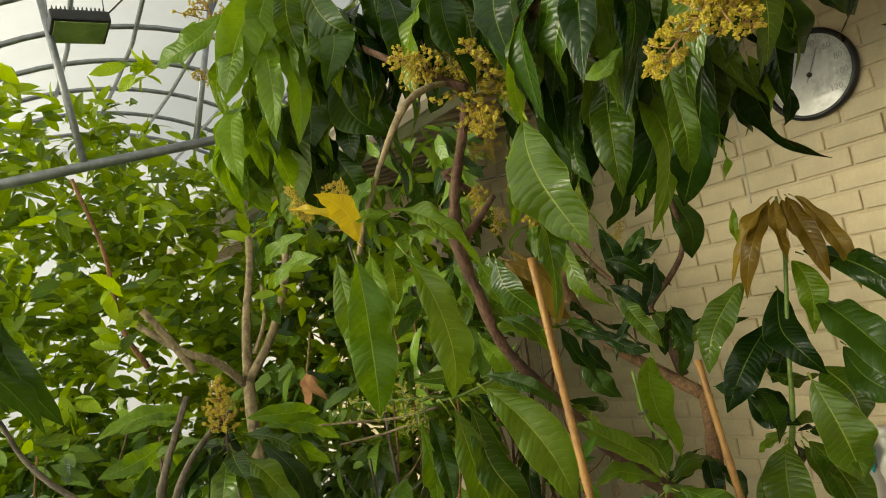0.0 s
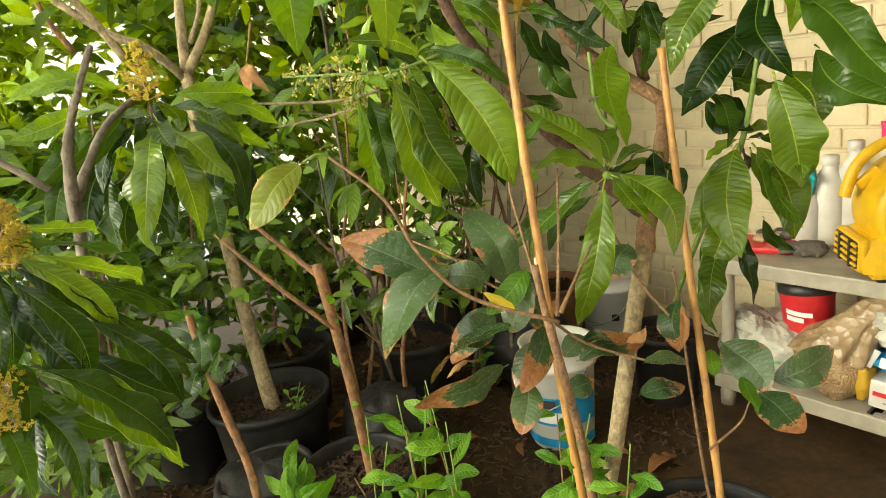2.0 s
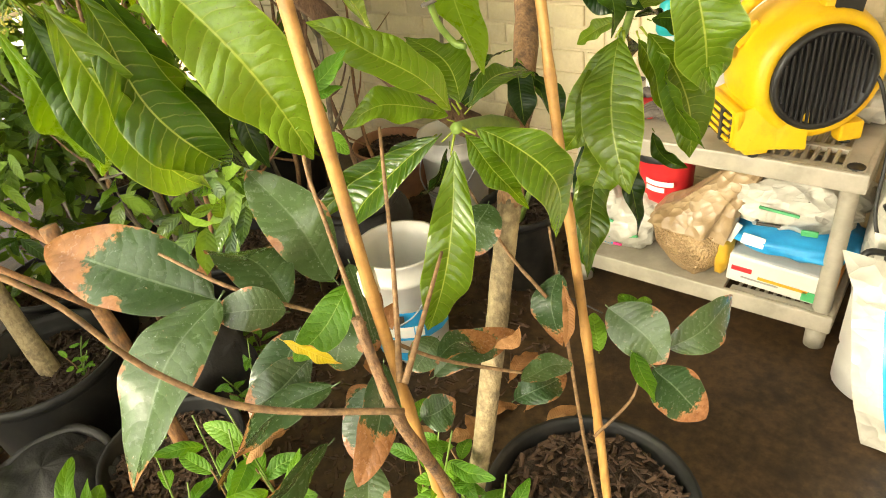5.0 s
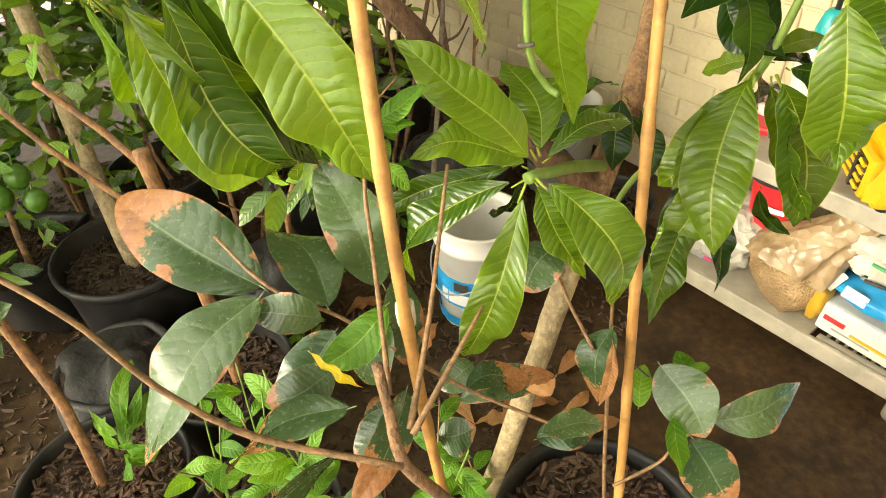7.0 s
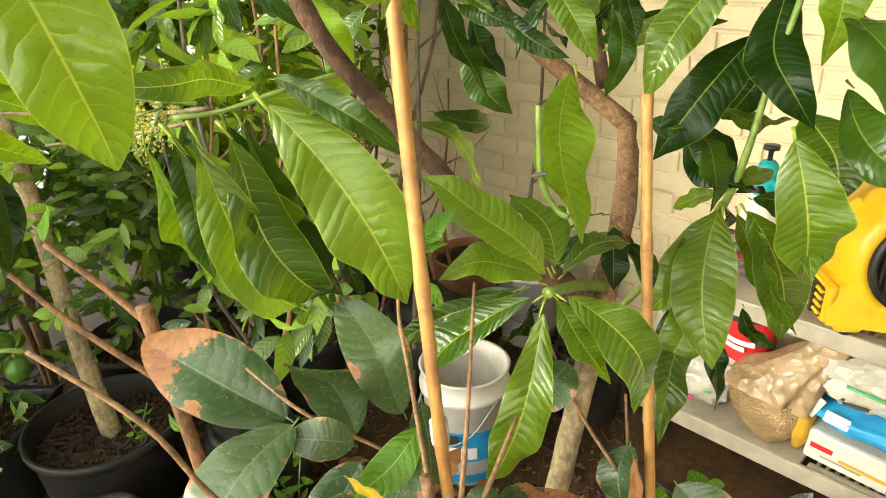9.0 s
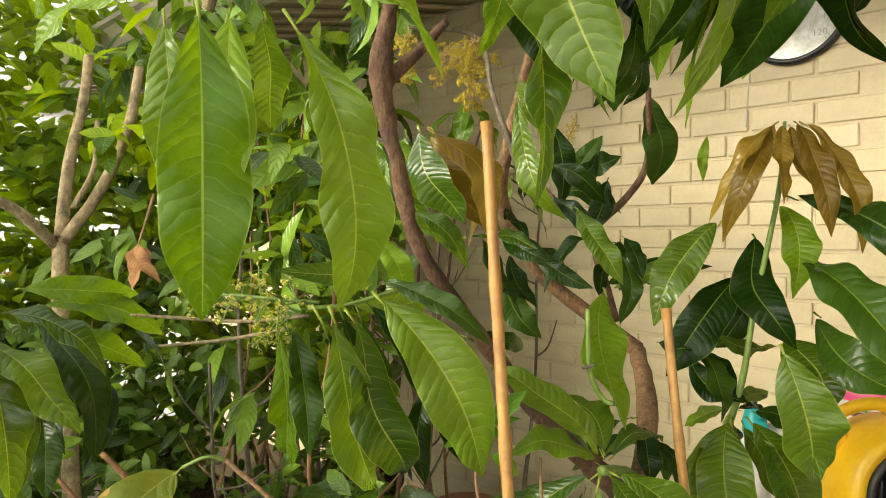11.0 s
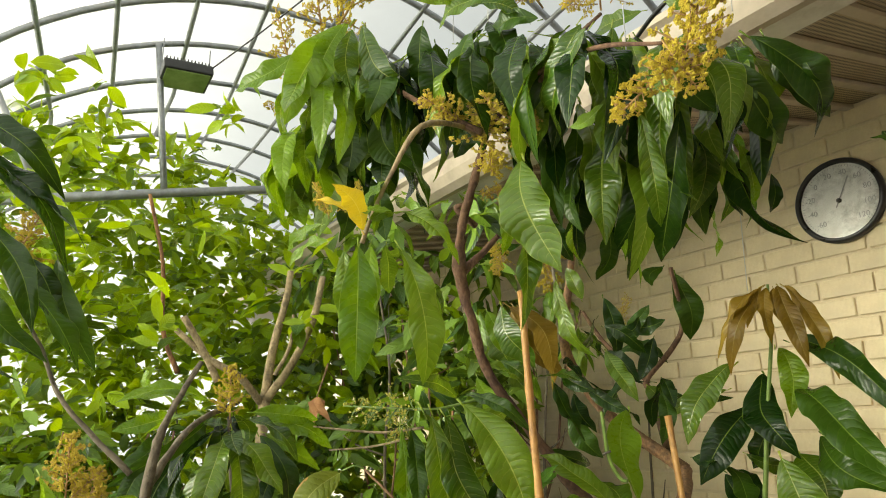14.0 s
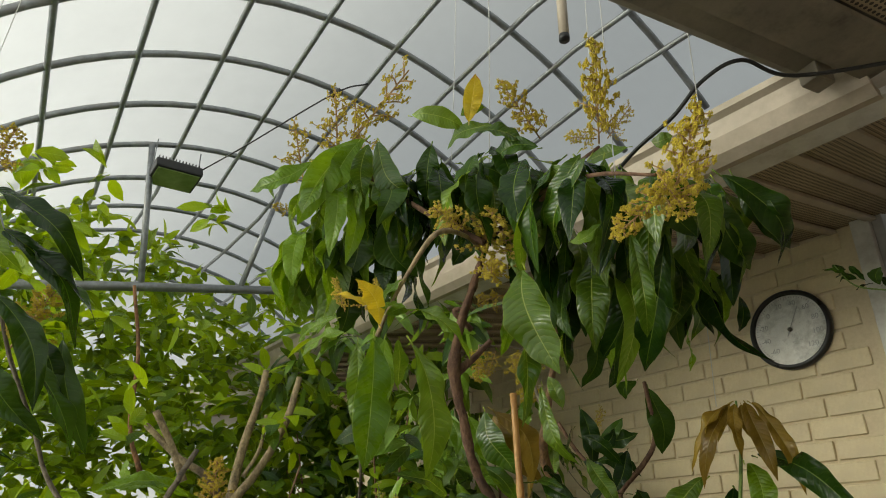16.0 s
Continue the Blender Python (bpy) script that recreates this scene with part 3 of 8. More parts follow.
def panicle(plant, base, tip, kind="full", fat=1.0, label="mustard-yellow mango flower spike"):
    b, d = Vector(base), Vector(tip) - Vector(base)
    ln = d.length
    q = d.to_track_quat("Z", "Y").to_matrix().to_4x4()
    m = Matrix.Translation(b) @ q @ Matrix.Diagonal((ln * fat, ln * fat, ln, 1))
    st = place("flower_panicle", PAN[kind][0], plant, m, label)
    buds = new("blossom", PAN[kind][1])
    buds.parent = st
    return st


def scatter_leaves(name, parent, count, where, length, width, mat, seed, label="", face=(0.5, -0.5, 0.6), droop=0.3, kind="stuff"):
    """Many small leaves joined into one crown; where(rng) gives a place or None."""
    rng = random.Random(seed)
    V, F, UV = [], [], []
    made = 0
    prof = ((0.0, 0.02), (0.18, 0.72), (0.45, 1.0), (0.75, 0.72), (1.0, 0.03))
    while made < count:
        c = where(rng)
        if c is None:
            continue
        # a twig with a few leaves
        tw = Vector((rng.gauss(0, 1), rng.gauss(0, 1), rng.gauss(0.4, 0.7))).normalized()
        for q in range(rng.randint(4, 7)):
            b = Vector(c) + tw * (0.018 * q)
            d = Vector((rng.gauss(0, 1), rng.gauss(0, 1), rng.gauss(-droop, 0.6))) + tw * 0.8
            d.normalize()
            f = Vector(face) + Vector((rng.gauss(0, 0.6), rng.gauss(0, 0.6), rng.gauss(0.1, 0.5)))
            z = f - d * f.dot(d)
            z.normalize()
            x = d.cross(z)
            ln, wd = length * rng.uniform(0.6, 1.25), width * rng.uniform(0.7, 1.2)
            arch = rng.uniform(0.02, 0.14)
            k = len(V)
            for t, w in prof:
                o = b + d * (ln * t) + z * (arch * ln * 4 * t * (1 - t))
                for u in (-1, 0, 1):
                    p = o + x * (u * wd * 0.5 * w) + z * (abs(u) * wd * 0.10 * w)
                    V.append((p.x, p.y, p.z))
                    UV.append((0.5 + 0.5 * u, t))
            for i in range(4):
                for j in range(2):
                    a = k + i * 3 + j
                    F.append((a, a + 1, a + 4, a + 3))
            made += 1
    ob = place(name, mesh(name, V, F, mat, UV), parent, None, label)
    return tagged(ob, kind=kind)


def bamboo(plant, bottom, top, r, nodes, seed, label, bow=(0, 0, 0)):
    """A cane with swollen joints."""
    rng = random.Random(seed)
    b, t = Vector(bottom), Vector(top)
    pts = []
    n = nodes * 6
    for i in range(n + 1):
        s = i / n
        p = b.lerp(t, s) + Vector(bow) * (4 * s * (1 - s)) + Vector((math.sin(s * 7 + seed), math.cos(s * 5), 0)) * 0.0022
        k = i % 6
        rr = r * (1.16 if k == 0 else 0.94 if k == 1 else 1.0) * (1.06 - 0.14 * s)
        pts.append((p.x, p.y, p.z, rr))
    V, F = tube_data(pts, 12)
    return place("bamboo_cane", mesh("bamboo_cane", V, F, "bamboo"), plant, None, label)


# ---- setting: floor, house wall, eave, greenhouse ----
def grid_sheet(name, x0, x1, y0, y1, z, nx, ny, mat, amp=0.0):
    V = [(x0 + (x1 - x0) * i / nx, y0 + (y1 - y0) * j / ny, z + amp * noise.noise(Vector((i * 0.7, j * 0.7, 0)))) for j in range(ny + 1) for i in range(nx + 1)]
    F = [(j * (nx + 1) + i, j * (nx + 1) + i + 1, (j + 1) * (nx + 1) + i + 1, (j + 1) * (nx + 1) + i) for j in range(ny) for i in range(nx)]
    return mesh(name, V, F, mat)


# mostly unseen ground, made pale so that it throws light back inside
structure("ground", grid_sheet("ground", -60, 60, -60, 60, FZ - 0.03, 8, 8, "pale_ground"), "mostly unseen ground outside the greenhouse, coloured pale to bounce light", "ground")
structure("floor", grid_sheet("floor", -5.2, 4.2, -1.3, 2.0, FZ, 60, 24, "concrete", 0.004), "dirty damp brown concrete floor", "floor")

wall = structure("wall_north", bm_mesh("wall_north", box_bm(-1.55, WALL_Y + 0.106, 1.33, 5.42, 0.2, 2.6, bev=0), "mortar"), "cream-painted brick house wall", "wall")
SILL_Z, WIN_X0, WIN_X1 = 1.16, 1.16, 2.3
bm = box_bm(1.73, WALL_Y + 0.106, FZ + (SILL_Z - FZ) / 2, 1.14, 0.2, SILL_Z - FZ, bev=0)
box_bm(2.8, WALL_Y + 0.106, 1.33, 1.0, 0.2, 2.6, bev=0, bm=bm)
structure("wall_under_window", bm_mesh("wall_under_window", bm, "mortar"), "cream-painted brick wall below a window", "wall")

win = tagged(new("window_1"), "grey-framed window with a dark room behind", "window", kind="structure")
win.location = (WIN_X0, WALL_Y, SILL_Z)
block("window_frame", "trimwhite", win, (1.195, 2.01, 1.90), (0.07, 0.10, 1.48), 0.005)
block("window_frame", "greyframe", win, (1.25, 2.03, 1.90), (0.04, 0.08, 1.48), 0.004)
block("window_frame", "greyframe", win, (2.26, 2.03, 1.90), (0.08, 0.08, 1.48), 0.004)
block("window_sill", "trimwhite", win, (1.73, 1.985, 1.165), (1.14, 0.12, 0.03), 0.005)
block("pane", "glass", win, (1.745, 2.06, 1.90), (0.95, 0.006, 1.44), 0).visible_shadow = False
# near-black panel: the dimness of an unlit room is its colour
block("room_shade_panel", "roomshade", win, (1.73, 2.55, 1.9), (1.3, 0.02, 1.7), 0)

# eave: sloping perforated soffit, fascia, gutter, roof
EX0, EX1 = -4.2, 3.2
eave = tagged(new("eave_soffit"), "tan perforated aluminium soffit under the eave", "soffit", kind="structure")
V = [(EX0, 0.90, 2.375), (EX1, 0.90, 2.375), (EX1, 2.02, 2.625), (EX0, 2.02, 2.625), (EX0, 0.90, 2.405), (EX1, 0.90, 2.405), (EX1, 2.02, 2.655), (EX0, 2.02, 2.655)]
F = [(3, 2, 1, 0), (4, 5, 6, 7), (0, 1, 5, 4), (2, 3, 7, 6)]
place("soffit_panel", mesh("soffit_panel", V, F, "soffit", smooth=False), eave)
for k in range(48):
    x = EX0 + 0.08 + k * 0.153
    bm = box_bm(0, 0, 0, 0.034, 1.10, 0.014, 0.003)
    place("soffit_rib", bm_mesh("soffit_rib", bm, "gutter"), eave, pose(x, 1.46, 2.490, 12.4, 0, 0))
block("fascia_strip", "trimwhite", eave, ((EX0 + EX1) / 2, 0.885, 2.372), (EX1 - EX0, 0.10, 0.022), 0.003)
block("fascia", "gutter", eave, ((EX0 + EX1) / 2, 0.865, 2.455), (EX1 - EX0, 0.025, 0.15), 0.003)
prof = [(y + 0.115, z - 0.10) for y, z in ((0.735, 2.46), (0.70, 2.452), (0.665, 2.47), (0.645, 2.51), (0.635, 2.555), (0.615, 2.565), (0.615, 2.585), (0.632, 2.585), (0.645, 2.57), (0.66, 2.52), (0.68, 2.48), (0.735, 2.475))]
V = [(x, y, z) for x in (EX0, 1.66) for y, z in prof]
n = len(prof)
F = [(i, (i + 1) % n, n + (i + 1) % n, n + i) for i in range(n)] + [tuple(range(n))[::-1], tuple(range(n, 2 * n))]
gut = tagged(new("gutter"), "stained cream rain gutter along the eave", "gutter", kind="structure")
place("gutter_channel", mesh("gutter_channel", V, F, "gutter", smooth=False), gut)
structure("roof", bm_mesh("roof", box_bm(-0.5, 1.93, 2.86, 7.4, 2.2, 0.05, 0, rot=(16, 0, 0)), "roof"), "low pitched house roof", "roof")
# wing of the eave that turns towards the garden
wing = tagged(new("eave_wing"), "eave of the house wing, its stained gutter coloured dark for shade", "soffit", kind="structure")
WM = pose(1.62, 0.72, 0.045, 0, 0, -13.5)
wprof = [(-0.075, 2.375), (-0.095, 2.40), (-0.10, 2.455), (-0.115, 2.462), (-0.115, 2.48), (-0.095, 2.48), (-0.082, 2.46), (-0.078, 2.41), (-0.06, 2.395), (0.0, 2.385), (0.0, 2.365), (-0.055, 2.365)]
n = len(wprof)
V = [(x, y, z) for y in (0.0, -0.95) for x, z in wprof]
F = [(i, n + i, n + (i + 1) % n, (i + 1) % n) for i in range(n)] + [tuple(range(n)), tuple(range(n, 2 * n))[::-1]]
place("gutter_channel", mesh("wing_gutter", V, F, "gutter_shade", smooth=False), wing, WM)
place("fascia", bm_mesh("wing_fascia", box_bm(0.02, -0.42, 2.43, 0.025, 1.0, 0.17, 0.003), "gutter_shade"), wing, WM)
place("fascia_strip", bm_mesh("wing_strip", box_bm(0.075, -0.42, 2.352, 0.13, 1.0, 0.02, 0.003), "gutter_shade"), wing, WM)
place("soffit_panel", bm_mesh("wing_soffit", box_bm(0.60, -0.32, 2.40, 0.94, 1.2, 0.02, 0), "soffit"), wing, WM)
place("downpipe_elbow", bm_mesh("downpipe_elbow", box_bm(-0.03, -0.04, 2.345, 0.05, 0.06, 0.05, 0.006), "gutter_shade"), wing, WM)
place("roof_slab", bm_mesh("wing_roof", box_bm(0.57, -0.34, 2.53, 1.05, 1.22, 0.04, 0), "roof"), wing, WM)

# unseen wall, added to cut light and reflections from the +x side
structure("wall_wing", bm_mesh("wall_wing", box_bm(2.82, 0.35, 1.28, 0.12, 3.3, 2.27, 0), "shadepaint"), "unseen wall added under the wing eave to block light", "wall")

# greenhouse hoops, purlins and film
HY, HZ, HR = 0.42, 1.635, 1.7


def hoop_point(a):
    return HY + HR * math.cos(a), HZ + HR * math.sin(a)


house = tagged(new("greenhouse_frame"), "galvanised pipe hoops and purlins of a greenhouse", "greenhouse frame", kind="structure")
for k in range(17):
    x = -1.07 + 0.405 * (k - 6)
    pts = []
    for i in range(31):
        a = math.pi - (math.pi - 0.96) * i / 30
        y, z = hoop_point(a)
        pts.append((x, y, z, 0.0145))
    pts = [(x, HY - HR, FZ, 0.0145), (x, HY - HR, 1.0, 0.0145)] + pts
    V, F = tube_data(pts, 8)
    place("hoop", mesh("hoop", V, F, "galv"), house)
for y0 in (-0.98, -0.715, -0.455, -0.15, 0.155, 0.48, 0.80, 1.05, 1.25):
    pts = []
    for i in range(13):
        x = -3.4 + 7.0 * i / 12
        y = y0 - 0.105 * max(-1.2, min(1.2, x + 0.63))
        pts.append((x, y, HZ + math.sqrt(HR ** 2 - (y - HY) ** 2) - 0.012, 0.0115))
    V, F = tube_data(pts, 8)
    place("purlin", mesh("purlin", V, F, "galv"), house)
for z in (0.6, 1.3, 1.85):
    V, F = tube_data([(-3.4, HY - HR, z, 0.012), (3.6, HY - HR, z, 0.012)], 8)
    place("side_rail", mesh("side_rail", V, F, "galv"), house)
# cross tie and its props
V, F = tube_data([(-1.06, -1.12, 2.21, 0.021), (-1.06, -0.13, 2.46, 0.021), (-1.06, 0.86, 2.70, 0.021)], 10)
place("cross_tie", mesh("cross_tie", V, F, "galv"), house)
V, F = tube_data([(-1.06, -0.128, 2.46, 0.015), (-1.06, -0.228, 3.20, 0.015)], 10)
place("prop", mesh("prop", V, F, "galv"), house)
V, F = tube_data([(-1.06, 0.33, 2.575, 0.014), (-1.06, 0.50, 3.33, 0.014)], 10)
place("prop", mesh("prop", V, F, "galv"), house)
V, F = tube_data([(-1.06, -0.60, 2.34, 0.014), (-1.06, -0.83, 2.80, 0.014)], 10)
place("prop", mesh("prop", V, F, "galv"), house)

V, F = [], []
for i in range(41):
    a = math.pi - (math.pi - 0.8) * i / 40
    y, z = HY + (HR + 0.02) * math.cos(a), HZ + (HR + 0.02) * math.sin(a)
    for x in (-3.45, 3.62):
        V.append((x, y, z))
F = [(2 * i, 2 * i + 1, 2 * i + 3, 2 * i + 2) for i in range(40)]
b = len(V)
V += [(-3.45, HY - HR - 0.02, FZ), (3.62, HY - HR - 0.02, FZ)]
F.append((b, b + 1, 1, 0))
film = structure("greenhouse_film", mesh("greenhouse_film", V, F, "film"), "milky polythene film over the hoops", "film")
film.visible_shadow = False
for nm, x in (("greenhouse_end_far", -3.45), ("greenhouse_end_near", 3.62)):
    V = [(x, HY - HR, FZ), (x, 2.0, FZ), (x, 2.0, 2.6)]
    for i in range(21):
        y, z = hoop_point(0.96 + (math.pi - 0.96) * i / 20)
        V.append((x, y, z))
    e = structure(nm, mesh(nm, V, [tuple(range(len(V)))], "film", smooth=False), "milky polythene end wall", "film")
    e.visible_shadow = False


# ---- plastic shelf and what stands on it ----
SX0, SX1, SY0, SY1, STOP, SLOW = 0.63, 1.40, 1.47, 1.93, 0.70, 0.275
shelf = empty("plastic_shelf", 1.015, 1.70, FZ, "grimy white two-tier resin shelf against the brick wall", "shelf")
for z, h in ((STOP, 0.052), (SLOW, 0.055)):
    tier = block("shelf_board", "resin", shelf, ((SX0 + SX1) / 2 - 0.13, 1.70, z - 0.008), (SX1 - SX0 - 0.31, 0.44, 0.016), 0.004)
    block("front_apron", "resin", shelf, ((SX0 + SX1) / 2, SY0 + 0.008, z - h / 2), (SX1 - SX0, 0.016, h), 0.006)
    block("back_apron", "resin", shelf, ((SX0 + SX1) / 2, SY1 - 0.008, z - h / 2), (SX1 - SX0, 0.016, h), 0.006)
    block("end_apron", "resin", shelf, (SX0 + 0.008, 1.70, z - h / 2), (0.016, 0.43, h), 0.006)
    block("end_apron", "resin", shelf, (SX1 - 0.008, 1.70, z - h / 2), (0.016, 0.43, h), 0.006)
    block("shelf_board", "resin", shelf, (1.362, 1.70, z - 0.008), (0.05, 0.43, 0.016), 0.004)
    for y in (1.50, 1.608, 1.716, 1.824, 1.902):
        block("cross_rail", "resin", shelf, (1.235, y, z - 0.009), (0.21, 0.022, 0.014), 0.003)
    for k in range(9):
        block("slat", "resin", shelf, (1.15 + 0.0235 * k, 1.70, z - 0.010), (0.009, 0.40, 0.012), 0.002)
for x in (SX0 + 0.035, SX1 - 0.035):
    for y in (SY0 + 0.035, SY1 - 0.035):
        lathe("leg", [(0.0, FZ), (0.026, FZ), (0.027, FZ + 0.05), (0.022, FZ + 0.055), (0.023, SLOW - 0.05), (0.023, SLOW), (0.022, STOP - 0.05)], "resin", shelf, (x, y, 0), sides=14)
        lathe("socket", [(0.0, STOP + 0.001), (0.017, STOP + 0.001), (0.02, STOP + 0.003), (0.02, STOP - 0.002)], "black", shelf, (x, y, 0), sides=14)

# yellow blower: local x away from its outlet, local y from its grille to its back
FM = Matrix(((0.77, -0.63, 0, 1.185), (0.63, 0.77, 0, 1.625), (0, 0, 1, STOP), (0, 0, 0, 1)))
fan = empty("floor_blower", 1.185, 1.625, STOP, "yellow plastic floor-drying blower with a black grille", "blower")


def fan_part(name, me, m=None, label="", parent=None):
    return place(name, me, parent or fan, FM @ (m or Matrix.Identity(4)), label)


R, CZ = 0.158, 0.192
V, F = lathe_data([(0.0, -0.095), (0.118, -0.098), (0.128, -0.110), (0.146, -0.108), (0.158, -0.085), (0.165, -0.05), (0.167, 0.03), (0.160, 0.075), (0.14, 0.095), (0.0, 0.10)], 40)
fan_part("housing", mesh("housing", V, F, "yellow"), pose(0, 0, CZ, -90, 0, 0))
# outlet duct
duct = [(-0.02, 0.125, 0.02, 0.19), (-0.09, 0.115, 0.025, 0.15), (-0.16, 0.108, 0.028, 0.125), (-0.185, 0.104, 0.03, 0.122)]
V, F = [], []
for x, half, z0, z1 in duct:
    for sy, z in ((-1, z0), (1, z0), (1, z1), (-1, z1)):
        V.append((x, sy * (half - (0.02 if z == z1 else 0.0)), z))
for i in range(3):
    for k in range(4):
        a, b = i * 4 + k, i * 4 + (k + 1) % 4
        F.append((a, a + 4, b + 4, b))
me = mesh("duct", V, F, "yellow", smooth=False)
fan_part("outlet_duct", me)
bm = box_bm(0, 0, 0, 0.03, 0.19, 0.10, 0.012)
fan_part("outlet_rim", bm_mesh("outlet_rim", bm, "yellow"), pose(-0.178, 0, 0.078))
# flat dark plate in place of the shade inside the duct
fan_part("outlet_shade_plate", bm_mesh("outlet_shade_plate", box_bm(0, 0, 0, 0.006, 0.168, 0.078, 0.008), "inkdark"), pose(-0.192, 0, 0.078))
for k in range(4):
    fan_part("louvre", bm_mesh("louvre", box_bm(0, 0, 0, 0.012, 0.168, 0.009, 0.002), "yellow"), pose(-0.196, 0, 0.05 + 0.019 * k, 0, 18, 0))
for y in (-0.045, 0.035):
    fan_part("louvre_bar", bm_mesh("louvre_bar", box_bm(0, 0, 0, 0.010, 0.014, 0.08, 0.002), "black"), pose(-0.200, y, 0.078))
# grille
V, F = lathe_data([(0.0, -0.113), (0.105, -0.113), (0.108, -0.118), (0.116, -0.124), (0.124, -0.120), (0.124, -0.10)], 40)
grille = fan_part("grille", mesh("grille", V, F, "black"), pose(0, 0, CZ, -90, 0, 0), "black round intake grille")
for k in range(15):
    x = -0.098 + 0.014 * k
    h = 2 * math.sqrt(max(0.0005, 0.108 ** 2 - x * x))
    ob = new("grille_bar", bm_mesh("grille_bar", box_bm(x, 0, -0.119, 0.005, h, 0.008, 0.001), "black"))
    ob.parent = grille
# control box, handle
fan_part("control_box", bm_mesh("control_box", box_bm(0, 0, 0, 0.10, 0.13, 0.075, 0.02), "yellow"), pose(0.035, -0.02, 0.355, 0, 6, 0))
fan_part("control_panel", bm_mesh("control_panel", box_bm(0, 0, 0, 0.068, 0.008, 0.032, 0.004), "black"), pose(0.04, -0.087, 0.345, 0, 6, 0))
lk = lathe_data([(0.0, 0.0), (0.011, 0.0), (0.012, 0.008), (0.0, 0.010)], 14)
fan_part("knob", mesh("knob", *lk, "black"), pose(0.055, -0.088, 0.378, 90, 0, 0))
V, F = tube_data(smooth_path([(0.02, 0.0, 0.375, 0.020), (-0.05, 0, 0.392, 0.017), (-0.12, 0, 0.375, 0.016), (-0.175, 0, 0.325, 0.016), (-0.20, 0, 0.255, 0.017), (-0.205, 0, 0.235, 0.016)], 5), 10)
fan_part("handle", mesh("handle", V, F, "yellow"))
fan_part("handle_strut", bm_mesh("handle_strut", box_bm(0, 0, 0, 0.07, 0.022, 0.03, 0.006), "yellow"), pose(-0.145, 0, 0.285, 0, -40, 0))
for x, y in ((-0.13, -0.085), (-0.13, 0.085), (0.11, -0.07), (0.11, 0.07)):
    fan_part("foot", bm_mesh("foot", box_bm(0, 0, 0, 0.06, 0.04, 0.05, 0.008), "yellow"), pose(x, y, 0.035))
    fan_part("rubber_foot", mesh("rubber_foot", *lathe_data([(0, 0), (0.013, 0), (0.013, 0.012), (0, 0.012)], 12), "black"), pose(x, y, 0.0))
for x, z, w in ((-0.06, 0.275, 0.06), (-0.045, 0.262, 0.045), (-0.065, 0.259, 0.016)):
    fan_part("logo_bar", bm_mesh("logo_bar", box_bm(0, 0, 0, w, 0.003, 0.009, 0.001), "inkdark"), pose(x, -0.097, z, -6, -8, 0))
V, F = tube_data(smooth_path([(1.335, 1.62, 0.90, 0.0045), (1.37, 1.60, 0.86, 0.0045), (1.415, 1.52, 0.76, 0.0045), (1.43, 1.44, 0.62, 0.0045), (1.48, 1.38, 0.55, 0.0045), (1.56, 1.34, 0.53, 0.0045)], 6), 8)
place("power_cord", mesh("power_cord", V, F, "black"), fan, None, "black power cord")


def bottle_prof(r, h, neck=0.45, cap=0.03):
    return [(0, 0), (r * 0.95, 0), (r, 0.012), (r, h * 0.62), (r * 0.93, h * 0.72), (r * neck, h * 0.86), (r * neck, h - cap)], [(0, h), (r * neck * 1.12, h), (r * neck * 1.18, h - cap), (r * neck * 0.9, h - cap - 0.002)]


def bottle(name, label, x, y, z, r, h, body, cap_mat, neck=0.45, cap=0.03):
    t = empty(name, x, y, z, label, "bottle")
    a, c = bottle_prof(r, h, neck, cap)
    lathe("bottle_body", a, body, t, (x, y, z), sides=24)
    lathe("cap", c, cap_mat, t, (x, y, z), sides=20)
    return t


def curved_label(parent, x, y, z, r, a0, a1, z0, z1, mat, name="label_panel"):
    V, F = [], []
    n = 8
    for i in range(n + 1):
        a = radians(a0 + (a1 - a0) * i / n)
        for zz in (z0, z1):
            V.append((x + r * math.cos(a), y + r * math.sin(a), z + zz))
    F = [(2 * i, 2 * i + 2, 2 * i + 3, 2 * i + 1) for i in range(n)]
    return place(name, mesh(name, V, F, mat), parent)


def writing(parent, text, size, mat, m, name="lettering"):
    cu = bpy.data.curves.new(name, "FONT")
    cu.body, cu.size, cu.align_x, cu.align_y, cu.extrude = text, size, "CENTER", "CENTER", 0.0004
    tmp = bpy.data.objects.new("tmp", cu)
    me = bpy.data.meshes.new_from_object(tmp)
    bpy.data.objects.remove(tmp)
    me.materials.clear()
    me.materials.append(M[mat])
    return place(name, me, parent, m)


spray = bottle("spray_concentrate_bottle", "tall black plastic bottle with an orange and yellow label", 1.425, 1.84, STOP, 0.047, 0.335, "black", "black", 0.5, 0.04)
curved_label(spray, 1.425, 1.84, STOP, 0.0478, -170, -70, 0.03, 0.21, "orange_print")
curved_label(spray, 1.425, 1.84, STOP, 0.0482, -170, -75, 0.125, 0.165, "printwhite", "label_band")
curved_label(spray, 1.425, 1.84, STOP, 0.0482, -165, -100, 0.05, 0.09, "green_print", "label_band")
writing(spray, "MALATHION", 0.017, "inkdark", Matrix.Translation((1.405, 1.7945, STOP + 0.146)) @ Euler((radians(90), 0, radians(-25))).to_matrix().to_4x4())

bag = empty("fertiliser_pouch", 1.09, 1.88, STOP, "white plant-food pouch with a pink top band", "bag")


